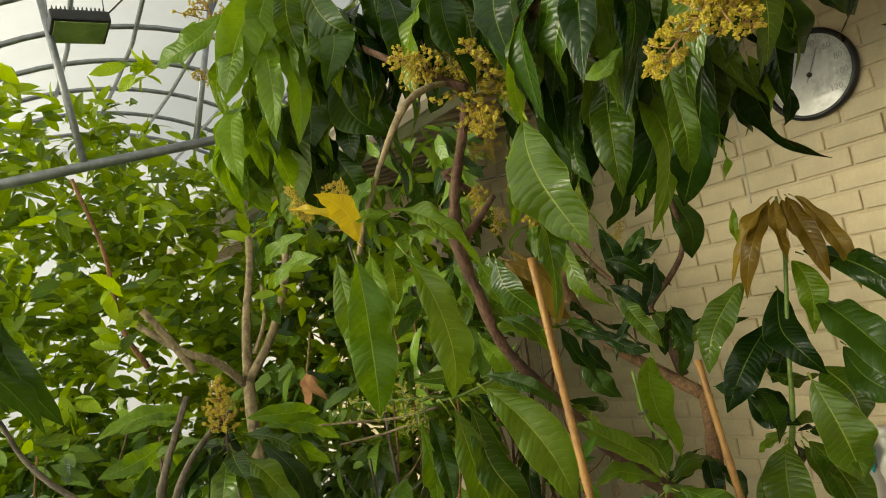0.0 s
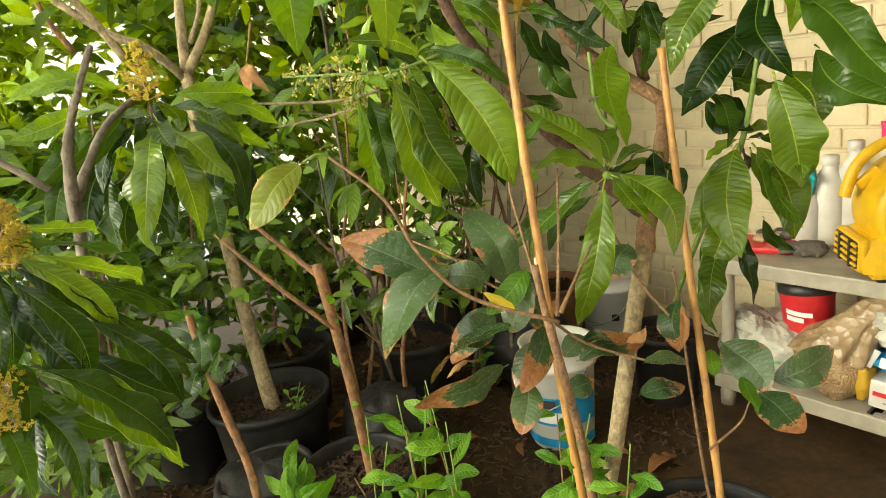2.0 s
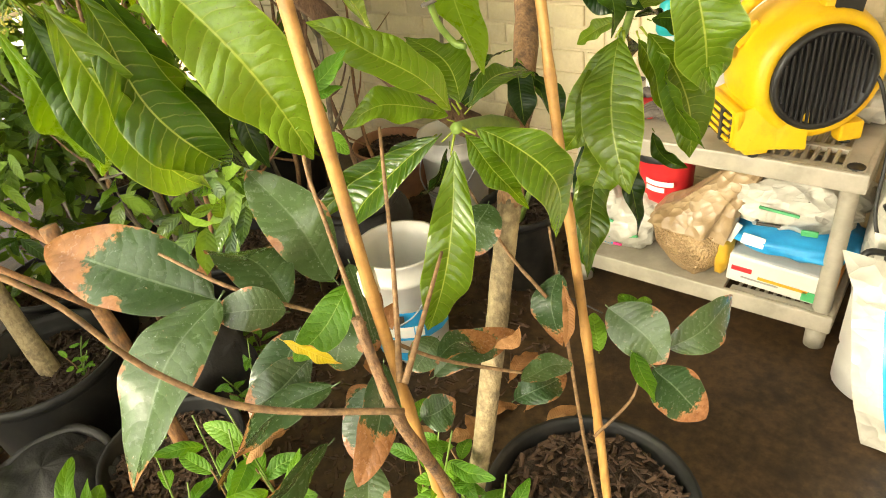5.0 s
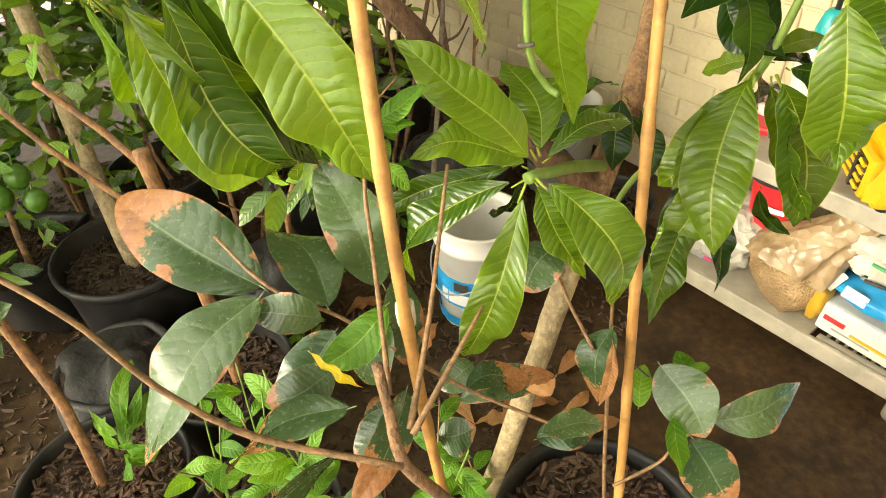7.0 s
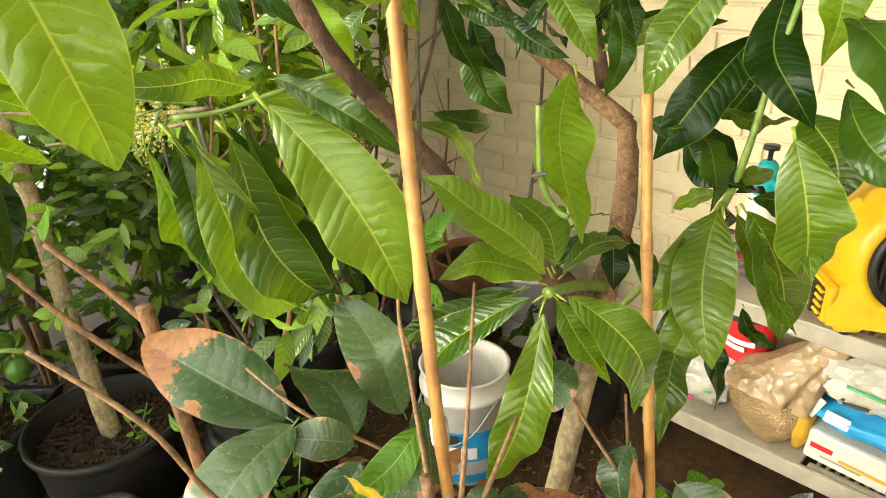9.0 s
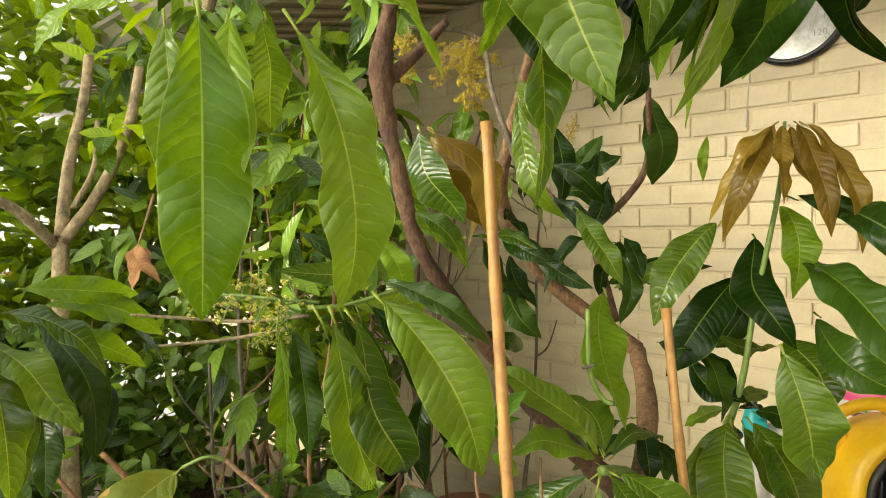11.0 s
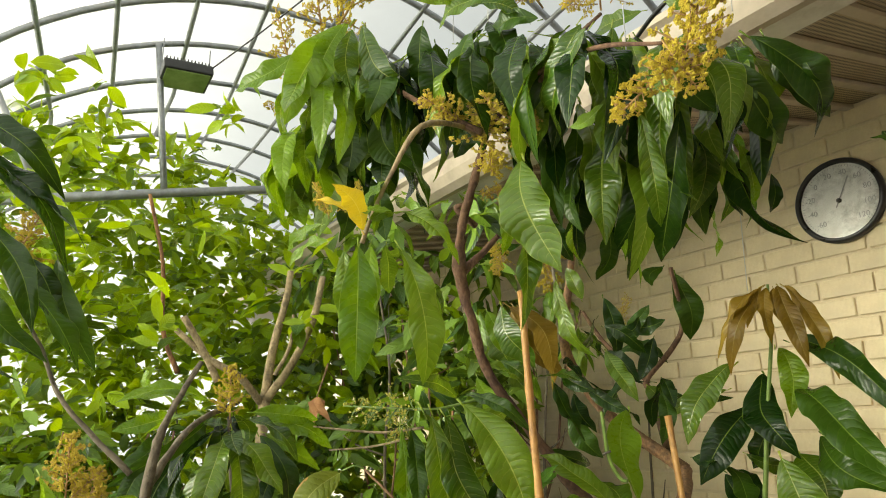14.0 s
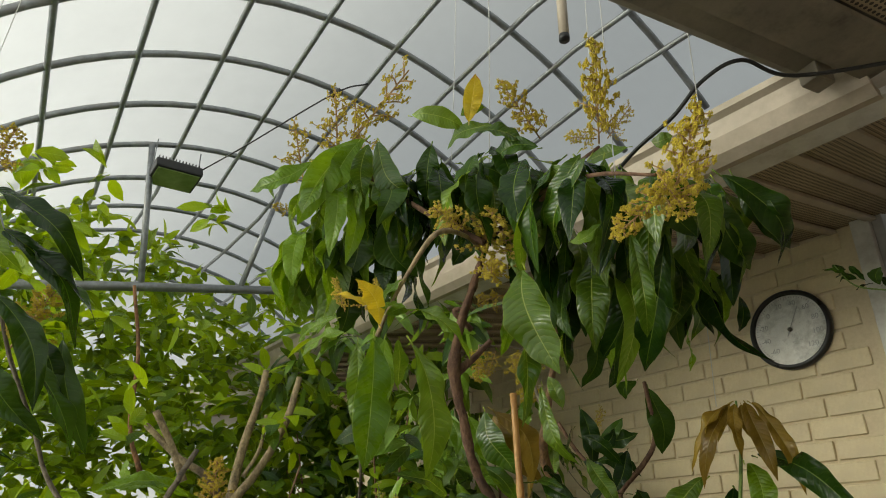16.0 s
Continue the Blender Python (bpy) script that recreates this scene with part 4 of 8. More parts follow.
def pouch(name, parent, c, w, d, h, mat, seed, rot=0, z0=0.0, z1=1.0):
    """A filled upright pouch, flattened at its top seam."""
    V, F = [], []
    nu, nv = 20, 12
    for j in range(nv + 1):
        t = z0 + (z1 - z0) * j / nv
        thick = d * 0.5 * (math.sin(math.pi * min(1, 0.25 + 0.75 * (1 - t))) ** 0.6 * (1 - t) ** 0.25 + 0.03) * (0.85 + 0.15 * min(1, t * 6))
        for i in range(nu):
            a = 2 * math.pi * i / nu
            ca, sa = math.cos(a), math.sin(a)
            x = w * 0.5 * math.copysign(abs(ca) ** 0.5, ca)
            y = thick * math.copysign(abs(sa) ** 0.8, sa)
            q = 0.008 * noise.noise(Vector((x * 22 + seed, y * 22, t * h * 22)))
            V.append((x + q, y + q, t * h))
    for j in range(nv):
        for i in range(nu):
            a, b = j * nu + i, j * nu + (i + 1) % nu
            F.append((a, b, b + nu, a + nu))
    F.append(tuple(range(nu))[::-1])
    F.append(tuple(nv * nu + k for k in range(nu)))
    return place(name, mesh(name, V, F, mat), parent, pose(*c, 0, 0, rot))


pouch("pouch_body", bag, (1.09, 1.88, STOP), 0.21, 0.075, 0.40, "whiteplastic", 3, 0, 0, 0.84)
pouch("pouch_top", bag, (1.09, 1.88, STOP), 0.2105, 0.076, 0.40, "pink", 3, 0, 0.80, 1.0)
for x, z, w, mt in ((1.07, 0.955, 0.11, "pink"), (1.13, 0.925, 0.07, "red"), (1.05, 1.0, 0.06, "inkdark"), (1.07, 1.015, 0.03, "green_print")):
    block("label_bar", mt, bag, (x, 1.8415, z), (w, 0.003, 0.012), 0.001)
bottle("white_jug", "white plastic jug with a white cap", 0.93, 1.83, STOP, 0.055, 0.345, "whiteplastic", "whiteplastic", 0.4)
bottle("white_jug", "shorter white plastic jug with a white cap", 0.865, 1.80, STOP, 0.055, 0.30, "whiteplastic", "whiteplastic", 0.42)
pump = empty("pump_sprayer", 0.80, 1.76, STOP, "teal hand pump spray bottle with a black plunger", "sprayer")
lathe("tank", [(0, 0), (0.05, 0), (0.055, 0.02), (0.055, 0.14), (0.04, 0.19), (0.022, 0.205)], "whiteplastic", pump, (0.80, 1.76, STOP), sides=22)
lathe("head", [(0.03, 0.20), (0.036, 0.21), (0.036, 0.25), (0.026, 0.29), (0.016, 0.30), (0, 0.30)], "teal", pump, (0.80, 1.76, STOP), sides=18)
lathe("plunger", [(0.007, 0.29), (0.007, 0.33), (0.022, 0.332), (0.022, 0.345), (0, 0.345)], "black", pump, (0.80, 1.76, STOP), sides=14)
tube("nozzle", [(0.80, 1.76, STOP + 0.25, 0.012), (0.84, 1.72, STOP + 0.25, 0.010), (0.86, 1.70, STOP + 0.235, 0.007)], "teal", pump, 8, 3)
block("trigger", "teal", pump, (0.835, 1.735, STOP + 0.19), (0.014, 0.022, 0.10), 0.004, (10, 14, 0))


def lump(name, parent, c, s, mat, seed, amp=0.16, freq=2.6, rot=(0, 0, 0), label="", flat=0.0):
    """A crumpled or padded body: a rounded form with folds; flat raises a level underside."""
    V, F = [], []
    nu, nv = 36, 20
    for j in range(nv + 1):
        p = math.pi * j / nv - math.pi / 2
        for i in range(nu):
            a = 2 * math.pi * i / nu
            d = Vector((math.copysign(abs(math.cos(p) * math.cos(a)) ** 0.75, math.cos(p) * math.cos(a)), math.copysign(abs(math.cos(p) * math.sin(a)) ** 0.75, math.cos(p) * math.sin(a)), math.sin(p)))
            q = 1 + amp * noise.noise(d * freq + Vector((seed, 0, 0))) + amp * 0.55 * abs(noise.noise(d * freq * 2.7 + Vector((0, seed, 0))))
            v = Vector((d.x * s[0] * 0.5 * q, d.y * s[1] * 0.5 * q, max(d.z * s[2] * 0.5 * q, -s[2] * (0.5 - flat))))
            V.append(v)
    for j in range(nv):
        for i in range(nu):
            a, b = j * nu + i, j * nu + (i + 1) % nu
            F.append((a, b, b + nu, a + nu))
    return place(name, mesh(name, V, F, mat), parent, pose(*c, *rot), label)


def lump_thing(name, label, cat, c, s, mat, seed, amp=0.16, freq=2.6, rot=(0, 0, 0), flat=0.08, part="body"):
    t = empty(name, c[0], c[1], c[2] - s[2] * (0.5 - flat), label, cat)
    lump(part, t, c, s, mat, seed, amp, freq, rot, "", flat)
    return t


phial = bottle("small_bottle", "small dark bottle with a pink label on the sill", 1.20, 1.955, 1.18, 0.019, 0.075, "inkdark", "whiteplastic", 0.6, 0.016)
curved_label(phial, 1.20, 1.955, 1.18, 0.0195, -170, -10, 0.010, 0.034, "pink")
curved_label(phial, 1.20, 1.955, 1.18, 0.0195, -170, -10, 0.034, 0.044, "blue", "label_band")

# small clutter on the upper board
tray = empty("red_tray", 0.72, 1.66, STOP, "shallow red plastic tray with odds and ends", "tray")
block("tray_base", "red", tray, (0.73, 1.66, STOP + 0.012), (0.17, 0.17, 0.022), 0.008, (0, 0, 14))
for k, (x, y, mt) in enumerate(((0.69, 1.70, "cloth"), (0.74, 1.66, "whiteplastic"), (0.77, 1.71, "cloth"), (0.71, 1.64, "tan_bag"))):
    lump_thing("small_stone", "small grey and white pebble on the tray", "stone", (x, y, STOP + 0.036), (0.045, 0.04, 0.03), mt, k + 5, 0.1)
glove = empty("work_glove", 0.87, 1.62, STOP, "crumpled dark grey work glove", "glove")
lump("palm", glove, (0.88, 1.63, STOP + 0.024), (0.10, 0.08, 0.05), "cloth", 8, 0.2, 3, (0, 0, 20), "", 0.05)
for k in range(4):
    x, y = 0.83 - 0.006 * k, 1.59 + 0.02 * k
    tube("finger", [(x + 0.03, y + 0.01, STOP + 0.022, 0.012), (x, y, STOP + 0.024, 0.013), (x - 0.025, y - 0.012, STOP + 0.014, 0.010)], "cloth", glove, 8, 4, 0.06, seed=k)
lump_thing("crumpled_bag", "crumpled clear plastic bag with red print behind the blower", "bag", (1.33, 1.80, STOP + 0.045), (0.16, 0.12, 0.09), "film_bag", 21, 0.3, 4)

# lower board: can, bags and box
can = empty("coffee_can", 0.86, 1.70, 0.40, "red plastic coffee can with a black lid", "can")
lathe("can_body", [(0, 0), (0.070, 0), (0.074, 0.008), (0.086, 0.14)], "red", can, (0.868, 1.66, 0.425), tilt=(-6, -6, 0))
lathe("lid", [(0.090, 0.135), (0.092, 0.14), (0.092, 0.165), (0.086, 0.17), (0, 0.168)], "black", can, (0.868, 1.66, 0.425), tilt=(-6, -6, 0))
for z, w, mt in ((0.51, 0.07, "printwhite"), (0.488, 0.05, "printwhite")):
    curved_label(can, 0.872, 1.66, 0, 0.0835 if z > 0.5 else 0.081, -125, -125 + w * 900, z - 0.008, z + 0.008, mt, "label_bar")
t = empty("soil_bag", 0.74, 1.64, SLOW, "slumped white potting-soil bag with green print", "bag")
lump("body", t, (0.745, 1.64, 0.362), (0.29, 0.26, 0.19), "film_bag", 31, 0.26, 3.4, (0, 0, 0), "", 0.06)
lump("folded_top", t, (0.70, 1.60, 0.445), (0.13, 0.16, 0.075), "film_bag", 35, 0.34, 4.2, (0, 24, 10))
for k, (x, z, w, mt, r) in enumerate(((0.70, 0.40, 0.12, "green_print", 12), (0.72, 0.37, 0.10, "ink", 14), (0.78, 0.335, 0.12, "green_print", -14), (0.77, 0.30, 0.03, "pink", 0), (0.74, 0.298, 0.03, "blue", 0))):
    block("print_bar", mt, t, (x, 1.508 + 0.004 * k, z), (w, 0.006, 0.008), 0.002, (0, r, 0))


def slack_bag(name, parent, rings, mat, seed, folds=0.06, sides=40, steps=5, label=""):
    """A skin through uneven rings (x, y, z, half width, half depth), with folds that run along it."""
    V, F = [], []
    rows = []
    for k in range(len(rings) - 1):
        for q in range(steps):
            w = q / steps
            rows.append([a + (b - a) * (w * w * (3 - 2 * w)) for a, b in zip(rings[k], rings[k + 1])])
    rows.append(list(rings[-1]))
    for x, y, z, rx, ry in rows:
        for i in range(sides):
            a = 2 * math.pi * i / sides
            g = 1 + folds * noise.noise(Vector((math.cos(a) * 3.2 + seed, math.sin(a) * 3.2, z * 5))) + 0.7 * folds * abs(noise.noise(Vector((math.cos(a) * 8, math.sin(a) * 8 + seed, z * 9))))
            V.append((x + rx * g * math.copysign(abs(math.cos(a)) ** 0.8, math.cos(a)), y + ry * g * math.copysign(abs(math.sin(a)) ** 0.8, math.sin(a)), z + 0.012 * folds * 10 * noise.noise(Vector((x * 9 + math.cos(a) * 2, seed, z * 11)))))
    for j in range(len(rows) - 1):
        for i in range(sides):
            a, b = j * sides + i, j * sides + (i + 1) % sides
            F.append((a, b, b + sides, a + sides))
    F.append(tuple(range(sides - 1, -1, -1)))
    F.append(tuple((len(rows) - 1) * sides + i for i in range(sides)))
    return place(name, mesh(name, V, F, mat), parent, None, label)


s = empty("grit_sack", 1.00, 1.55, SLOW, "slack tan plastic sack half full of pellets on the shelf", "sack")
slack_bag("pellet_fill", s, ((1.010, 1.545, SLOW + 0.002, 0.035, 0.040), (1.005, 1.545, SLOW + 0.035, 0.070, 0.062), (0.992, 1.550, SLOW + 0.095, 0.105, 0.085), (0.985, 1.555, SLOW + 0.150, 0.112, 0.090)), "grit", 41, 0.07, label="pale brown pellets seen through clear film")
slack_bag("loose_film", s, ((0.985, 1.555, SLOW + 0.146, 0.115, 0.092), (1.005, 1.560, SLOW + 0.195, 0.105, 0.082), (1.045, 1.570, SLOW + 0.250, 0.080, 0.062), (1.090, 1.580, SLOW + 0.300, 0.052, 0.045), (1.125, 1.590, SLOW + 0.345, 0.030, 0.026)), "tan_bag", 43, 0.22)
slack_bag("printed_corner", s, ((1.085, 1.535, SLOW + 0.020, 0.014, 0.020), (1.092, 1.530, SLOW + 0.070, 0.024, 0.034), (1.092, 1.535, SLOW + 0.125, 0.022, 0.034), (1.085, 1.540, SLOW + 0.150, 0.010, 0.020)), "ochre", 44, 0.10, 20)
w = lump_thing("crumpled_bag", "crumpled white plastic bag with green stripes", "bag", (1.22, 1.66, 0.525), (0.34, 0.27, 0.16), "film_bag", 51, 0.36, 4.2)
for x, z, wd, mt, r in ((1.22, 0.545, 0.10, "green_print", 4), (1.30, 0.50, 0.04, "green_print", -5), (1.20, 0.50, 0.06, "inkdark", -6)):
    block("print_bar", mt, w, (x, 1.497, z), (wd, 0.008, 0.016 if mt == "green_print" and wd < 0.05 else 0.007), 0.002, (0, r, 0))
block("torn_flap", "whiteplastic", w, (1.075, 1.52, 0.455), (0.10, 0.006, 0.06), 0.002, (-12, 22, 0))
b2 = lump_thing("fertiliser_bag", "blue and white fertiliser bag lying flat", "bag", (1.25, 1.62, 0.425), (0.33, 0.26, 0.07), "blue", 61, 0.14, 3)
block("barcode_panel", "printwhite", b2, (1.17, 1.495, 0.442), (0.06, 0.006, 0.03), 0.002, (-20, 6, 0))
bx = empty("plant_spike_box", 1.245, 1.58, SLOW, "white and orange box of plant food lying flat", "box")
block("carton", "whiteplastic", bx, (1.245, 1.60, SLOW + 0.052), (0.27, 0.19, 0.092), 0.01, (0, 3, 0))
block("carton_end", "orange_print", bx, (1.381, 1.60, SLOW + 0.05), (0.006, 0.15, 0.05), 0.002)
for x, z, wd, h, mt in ((1.15, 0.335, 0.055, 0.014, "red"), (1.26, 0.315, 0.13, 0.008, "orange_print"), (1.33, 0.30, 0.04, 0.03, "green_print"), (1.20, 0.307, 0.10, 0.004, "ink")):
    block("print_bar", mt, bx, (x, 1.5035, z), (wd, 0.004, h), 0.001, (0, 3, 0))
lump_thing("soil_bag", "white bag with grey print standing beside the shelf", "bag", (1.475, 1.66, 0.43), (0.13, 0.26, 0.56), "film_bag", 71, 0.12, 2.6)

# garden sprayer and bag in front of the shelf
sp = empty("garden_sprayer", 1.50, 1.40, FZ, "white pump-up garden sprayer with a black handle", "sprayer")
lathe("tank", [(0, FZ), (0.075, FZ), (0.092, FZ + 0.02), (0.092, FZ + 0.10), (0.086, FZ + 0.12), (0.094, FZ + 0.14), (0.094, FZ + 0.30), (0.085, FZ + 0.36), (0.055, FZ + 0.39), (0.05, FZ + 0.40)], "whiteplastic", sp, (1.52, 1.40, 0))
lathe("collar", [(0.045, FZ + 0.385), (0.052, FZ + 0.39), (0.052, FZ + 0.43), (0.035, FZ + 0.44), (0.035, FZ + 0.48), (0.0, FZ + 0.485)], "black", sp, (1.52, 1.40, 0))
tube("pump_handle", [(1.45, 1.38, FZ + 0.52, 0.014), (1.49, 1.39, FZ + 0.55, 0.018), (1.55, 1.41, FZ + 0.56, 0.018), (1.60, 1.42, FZ + 0.54, 0.014)], "black", sp, 10, 4)
tube("pump_rod", [(1.52, 1.40, FZ + 0.47, 0.012), (1.52, 1.40, FZ + 0.55, 0.012)], "black", sp, 10, 2)
tube("hose", [(1.44, 1.36, FZ + 0.30, 0.008), (1.425, 1.34, FZ + 0.38, 0.008), (1.44, 1.34, FZ + 0.43, 0.008), (1.48, 1.37, FZ + 0.42, 0.008)], "black", sp, 8, 5)
tube("hose", [(1.46, 1.62, 0.42, 0.011), (1.455, 1.60, 0.60, 0.011), (1.47, 1.58, 0.72, 0.011), (1.50, 1.56, 0.62, 0.011), (1.52, 1.52, 0.50, 0.011)], "black", sp, 8, 5)
nb = empty("potting_mix_bag", 1.60, 1.22, FZ, "open white and blue potting-mix bag standing on the floor", "bag")


def bag_sheet(name, parent, x0, x1, z0, z1, mat, seed, y=1.20):
    V, F = [], []
    nx, nz = 14, 16
    for j in range(nz + 1):
        for i in range(nx + 1):
            s, t = i / nx, j / nz
            x, z = x0 + (x1 - x0) * s + 0.10 * (1 - t) - 0.02, z0 + (z1 - z0) * t
            b = -0.06 * math.sin(math.pi * t) + 0.012 * noise.noise(Vector((x * 14 + seed, z * 14, 0)))
            V.append((x, y + b - 0.35 * (x - 1.47) * 0.5, z))
    for j in range(nz):
        for i in range(nx):
            a = j * (nx + 1) + i
            F.append((a, a + 1, a + nx + 2, a + nx + 1))
    return place(name, mesh(name, V, F, mat), parent)


bag_sheet("bag_side", nb, 1.455, 1.515, FZ + 0.01, 0.58, "film_bag", 3)
bag_sheet("bag_front", nb, 1.515, 1.78, FZ + 0.01, 0.58, "blue", 3)
bag_sheet("bag_stripe", nb, 1.57, 1.59, FZ + 0.02, 0.575, "printwhite", 3, 1.195)
bag_sheet("bag_cuff", nb, 1.42, 1.76, 0.55, 0.66, "film_bag", 5, 1.19)
bag_sheet("bag_back", nb, 1.46, 1.78, FZ + 0.01, 0.60, "film_bag", 8, 1.40)
for k in range(5):
    block("print_bar", "inkdark" if k % 2 else "printwhite", nb, (1.60 + 0.012 * k, 1.132 - 0.006 * k, 0.50 - 0.06 * k), (0.035, 0.004, 0.035), 0.001, (0, 70, -10))


# ---- buckets, pots and soil ----
def bucket(name, label, x, y, z, r, h, mat, band=None):
    t = empty(name, x, y, z, label, "bucket")
    lathe("bucket_body", [(0, 0.004), (r * 0.84, 0), (r * 0.86, 0.01), (r * 0.97, h * 0.80), (r * 1.04, h * 0.805), (r * 1.04, h * 0.85), (r * 0.98, h * 0.86), (r, h * 0.98), (r * 1.04, h), (r * 0.96, h), (r * 0.93, h * 0.9), (r * 0.80, 0.02), (0, 0.02)], mat, t, (x, y, z), sides=32)
    for k, (z0, z1, a0, a1, mt) in enumerate(band or ()):
        rr = r * (0.86 + 0.11 * ((z0 + z1) / 2) / (h * 0.8)) + 0.004 + 0.001 * k
        curved_label(t, x, y, z, rr, a0, a1, z0, z1, mt)
    tube("bail", [(x - r * 1.04, y, z + h * 0.83, 0.003), (x - r * 0.8, y - r * 0.75, z + h * 0.55, 0.003), (x, y - r * 1.12, z + h * 0.42, 0.003), (x + r * 0.8, y - r * 0.75, z + h * 0.55, 0.003), (x + r * 1.04, y, z + h * 0.83, 0.003)], "galv", t, 6, 6)
    return t


bucket("plastic_bucket", "white plastic bucket with a blue label band", 0.36, 0.96, FZ, 0.125, 0.36, "whiteplastic", ((0.10, 0.20, -150, 20, "blue"), (0.11, 0.15, -100, -30, "printwhite"), (0.02, 0.05, -150, 20, "blue"), (0.165, 0.195, -75, -55, "inkdark")))
bucket("plastic_bucket", "dirty white plastic bucket by the brick wall", 0.04, 1.66, FZ, 0.13, 0.36, "whiteplastic", ((0.12, 0.128, -130, -60, "ink"), (0.15, 0.156, -120, -70, "ink"), (0.17, 0.20, -52, -38, "black")))


def pot(label, x, y, r, h, soil=0.82, name="nursery_pot", mat="pot", square=False, seed=0):
    t = empty(name, x, y, FZ, label, "pot", "nursery pots")
    prof = [(0, 0.004), (r * 0.80, 0), (r * 0.82, 0.01), (r * 0.94, h * 0.86), (r * 0.95, h * 0.90), (r * 1.0, h * 0.905), (r * 1.02, h * 0.95), (r * 1.02, h), (r * 0.97, h), (r * 0.955, h * 0.95), (r * 0.945, h * 0.93), (r * 0.935, h * 0.88), (r * 0.92, h * 0.86), (r * 0.91, h * 0.84), (r * 0.86, h * 0.5), (0, h * 0.5)]
    lathe("pot_wall", prof, mat, t, (x, y, FZ), sides=4 if square else 36)
    rng = random.Random(seed)
    V, F = [], []
    nr, na = 10, 40
    rs = r * 0.90
    for j in range(nr + 1):
        for i in range(na):
            a, q = 2 * math.pi * i / na, rs * j / nr
            V.append((q * math.cos(a), q * math.sin(a), h * soil + 0.016 * noise.noise(Vector((q * math.cos(a) * 14, q * math.sin(a) * 14, seed))) + 0.008 * noise.noise(Vector((q * math.cos(a) * 50, q * math.sin(a) * 50, seed)))))
    for j in range(nr):
        for i in range(na):
            a, b = j * na + i, j * na + (i + 1) % na
            F.append((a, b, b + na, a + na))
    place("soil", mesh("soil", V, F, "soil"), t, pose(x, y, FZ), "dark bark-mulch potting soil")
    V, F = [], []
    for k in range(int(2600 * r)):
        a, q = rng.uniform(0, 6.28), rs * math.sqrt(rng.random()) * 0.97
        chip(V, F, (q * math.cos(a), q * math.sin(a), h * soil + 0.012), rng)
    ob = place("mulch", mesh("mulch", V, F, "chip", smooth=False), t, pose(x, y, FZ))
    tagged(ob, kind="stuff")
    return t


def chip(V, F, c, rng, size=1.0):
    """A splinter of bark."""
    l, w, h = rng.uniform(0.004, 0.016) * size, rng.uniform(0.002, 0.005) * size, rng.uniform(0.001, 0.003) * size
    m = Matrix.Translation(c) @ Euler((rng.uniform(-0.6, 0.6), rng.uniform(-0.6, 0.6), rng.uniform(0, 6.28))).to_matrix().to_4x4()
    b = len(V)
    for x, y, z in ((-l, -w, -h), (l, -w * 0.6, -h), (l * 0.9, w, -h), (-l * 0.8, w * 0.7, -h), (-l, -w, h), (l, -w * 0.6, h), (l * 0.9, w, h), (-l * 0.8, w * 0.7, h)):
        V.append(tuple(m @ Vector((x, y, z))))
    for f in ((0, 3, 2, 1), (4, 5, 6, 7), (0, 1, 5, 4), (1, 2, 6, 5), (2, 3, 7, 6), (3, 0, 4, 7)):
        F.append(tuple(b + k for k in f))


def grow_bag(label, cat, c, s, mat, seed, amp, freq):
    t = lump_thing("grow_bag", label, cat, c, s, mat, seed, amp, freq)
    r, top = s[0] * 0.40, c[2] + s[2] * 0.36
    ring = [(c[0] + r * math.cos(a) * (1 + 0.1 * math.sin(3 * a + seed)), c[1] + r * math.sin(a), top + 0.015 * math.sin(2 * a + seed), 0.012) for a in np.linspace(0, 6.28, 13)]
    tube("rolled_rim", ring, mat, t, 8, 4, 0.2)
    lathe("soil", [(0, top + 0.012), (r * 0.6, top + 0.006), (r, top - 0.012)], "soil", t, (c[0], c[1], 0.004))
    return t


pot("round black nursery pot with a staked sapling", 1.147, 0.565, 0.20, 0.25, 0.86, seed=1)
pot("round black nursery pot with a scorched shrub", 1.0, 0.36, 0.13, 0.24, 0.80, seed=2)
pot("round black nursery pot holding a pale-trunked tree", -0.22, 0.17, 0.20, 0.30, 0.78, seed=3)
pot("black nursery pot in the shade of the bushes", -0.62, 0.42, 0.18, 0.28, 0.80, seed=4)
pot("black nursery pot with an orange-barked cutting", 0.30, 0.20, 0.16, 0.24, 0.80, seed=5)
pot("round black nursery pot with small green shoots", 0.70, 0.10, 0.15, 0.24, 0.80, seed=6)
pot("wide black nursery pot full of bark mulch", 0.42, -0.12, 0.17, 0.24, 0.86, seed=7)
pot("black nursery pot under the flowering mango", 0.62, -0.43, 0.18, 0.28, 0.84, seed=8)
pot("black nursery pot with a young mango", 0.47, 1.42, 0.13, 0.27, 0.84, seed=9)
pot("square black pot among fallen leaves", -0.52, -0.06, 0.20, 0.27, 0.84, name="square_pot", square=True, seed=10)
pot("black nursery pot beside the brick wall", -0.75, 1.45, 0.2, 0.32, 0.84, seed=11)
pot("black nursery pot among the citrus", -0.25, 0.80, 0.16, 0.28, 0.84, seed=12)
pot("black nursery pot at the back of the row", -1.15, 0.9, 0.2, 0.3, 0.84, seed=13)
pot("terracotta-coloured pot at the wall foot", -0.35, 1.72, 0.16, 0.22, 0.8, name="clay_pot", mat="clay", seed=14)
grow_bag("slumped black plastic grow bag between the pots", "grow bag", (0.10, 0.0, FZ + 0.12), (0.34, 0.30, 0.26), "bag", 91, 0.2, 2.4)
grow_bag("black plastic grow bag with folded rim", "grow bag", (0.02, 0.46, FZ + 0.13), (0.26, 0.26, 0.28), "bag", 93, 0.18, 2.6)
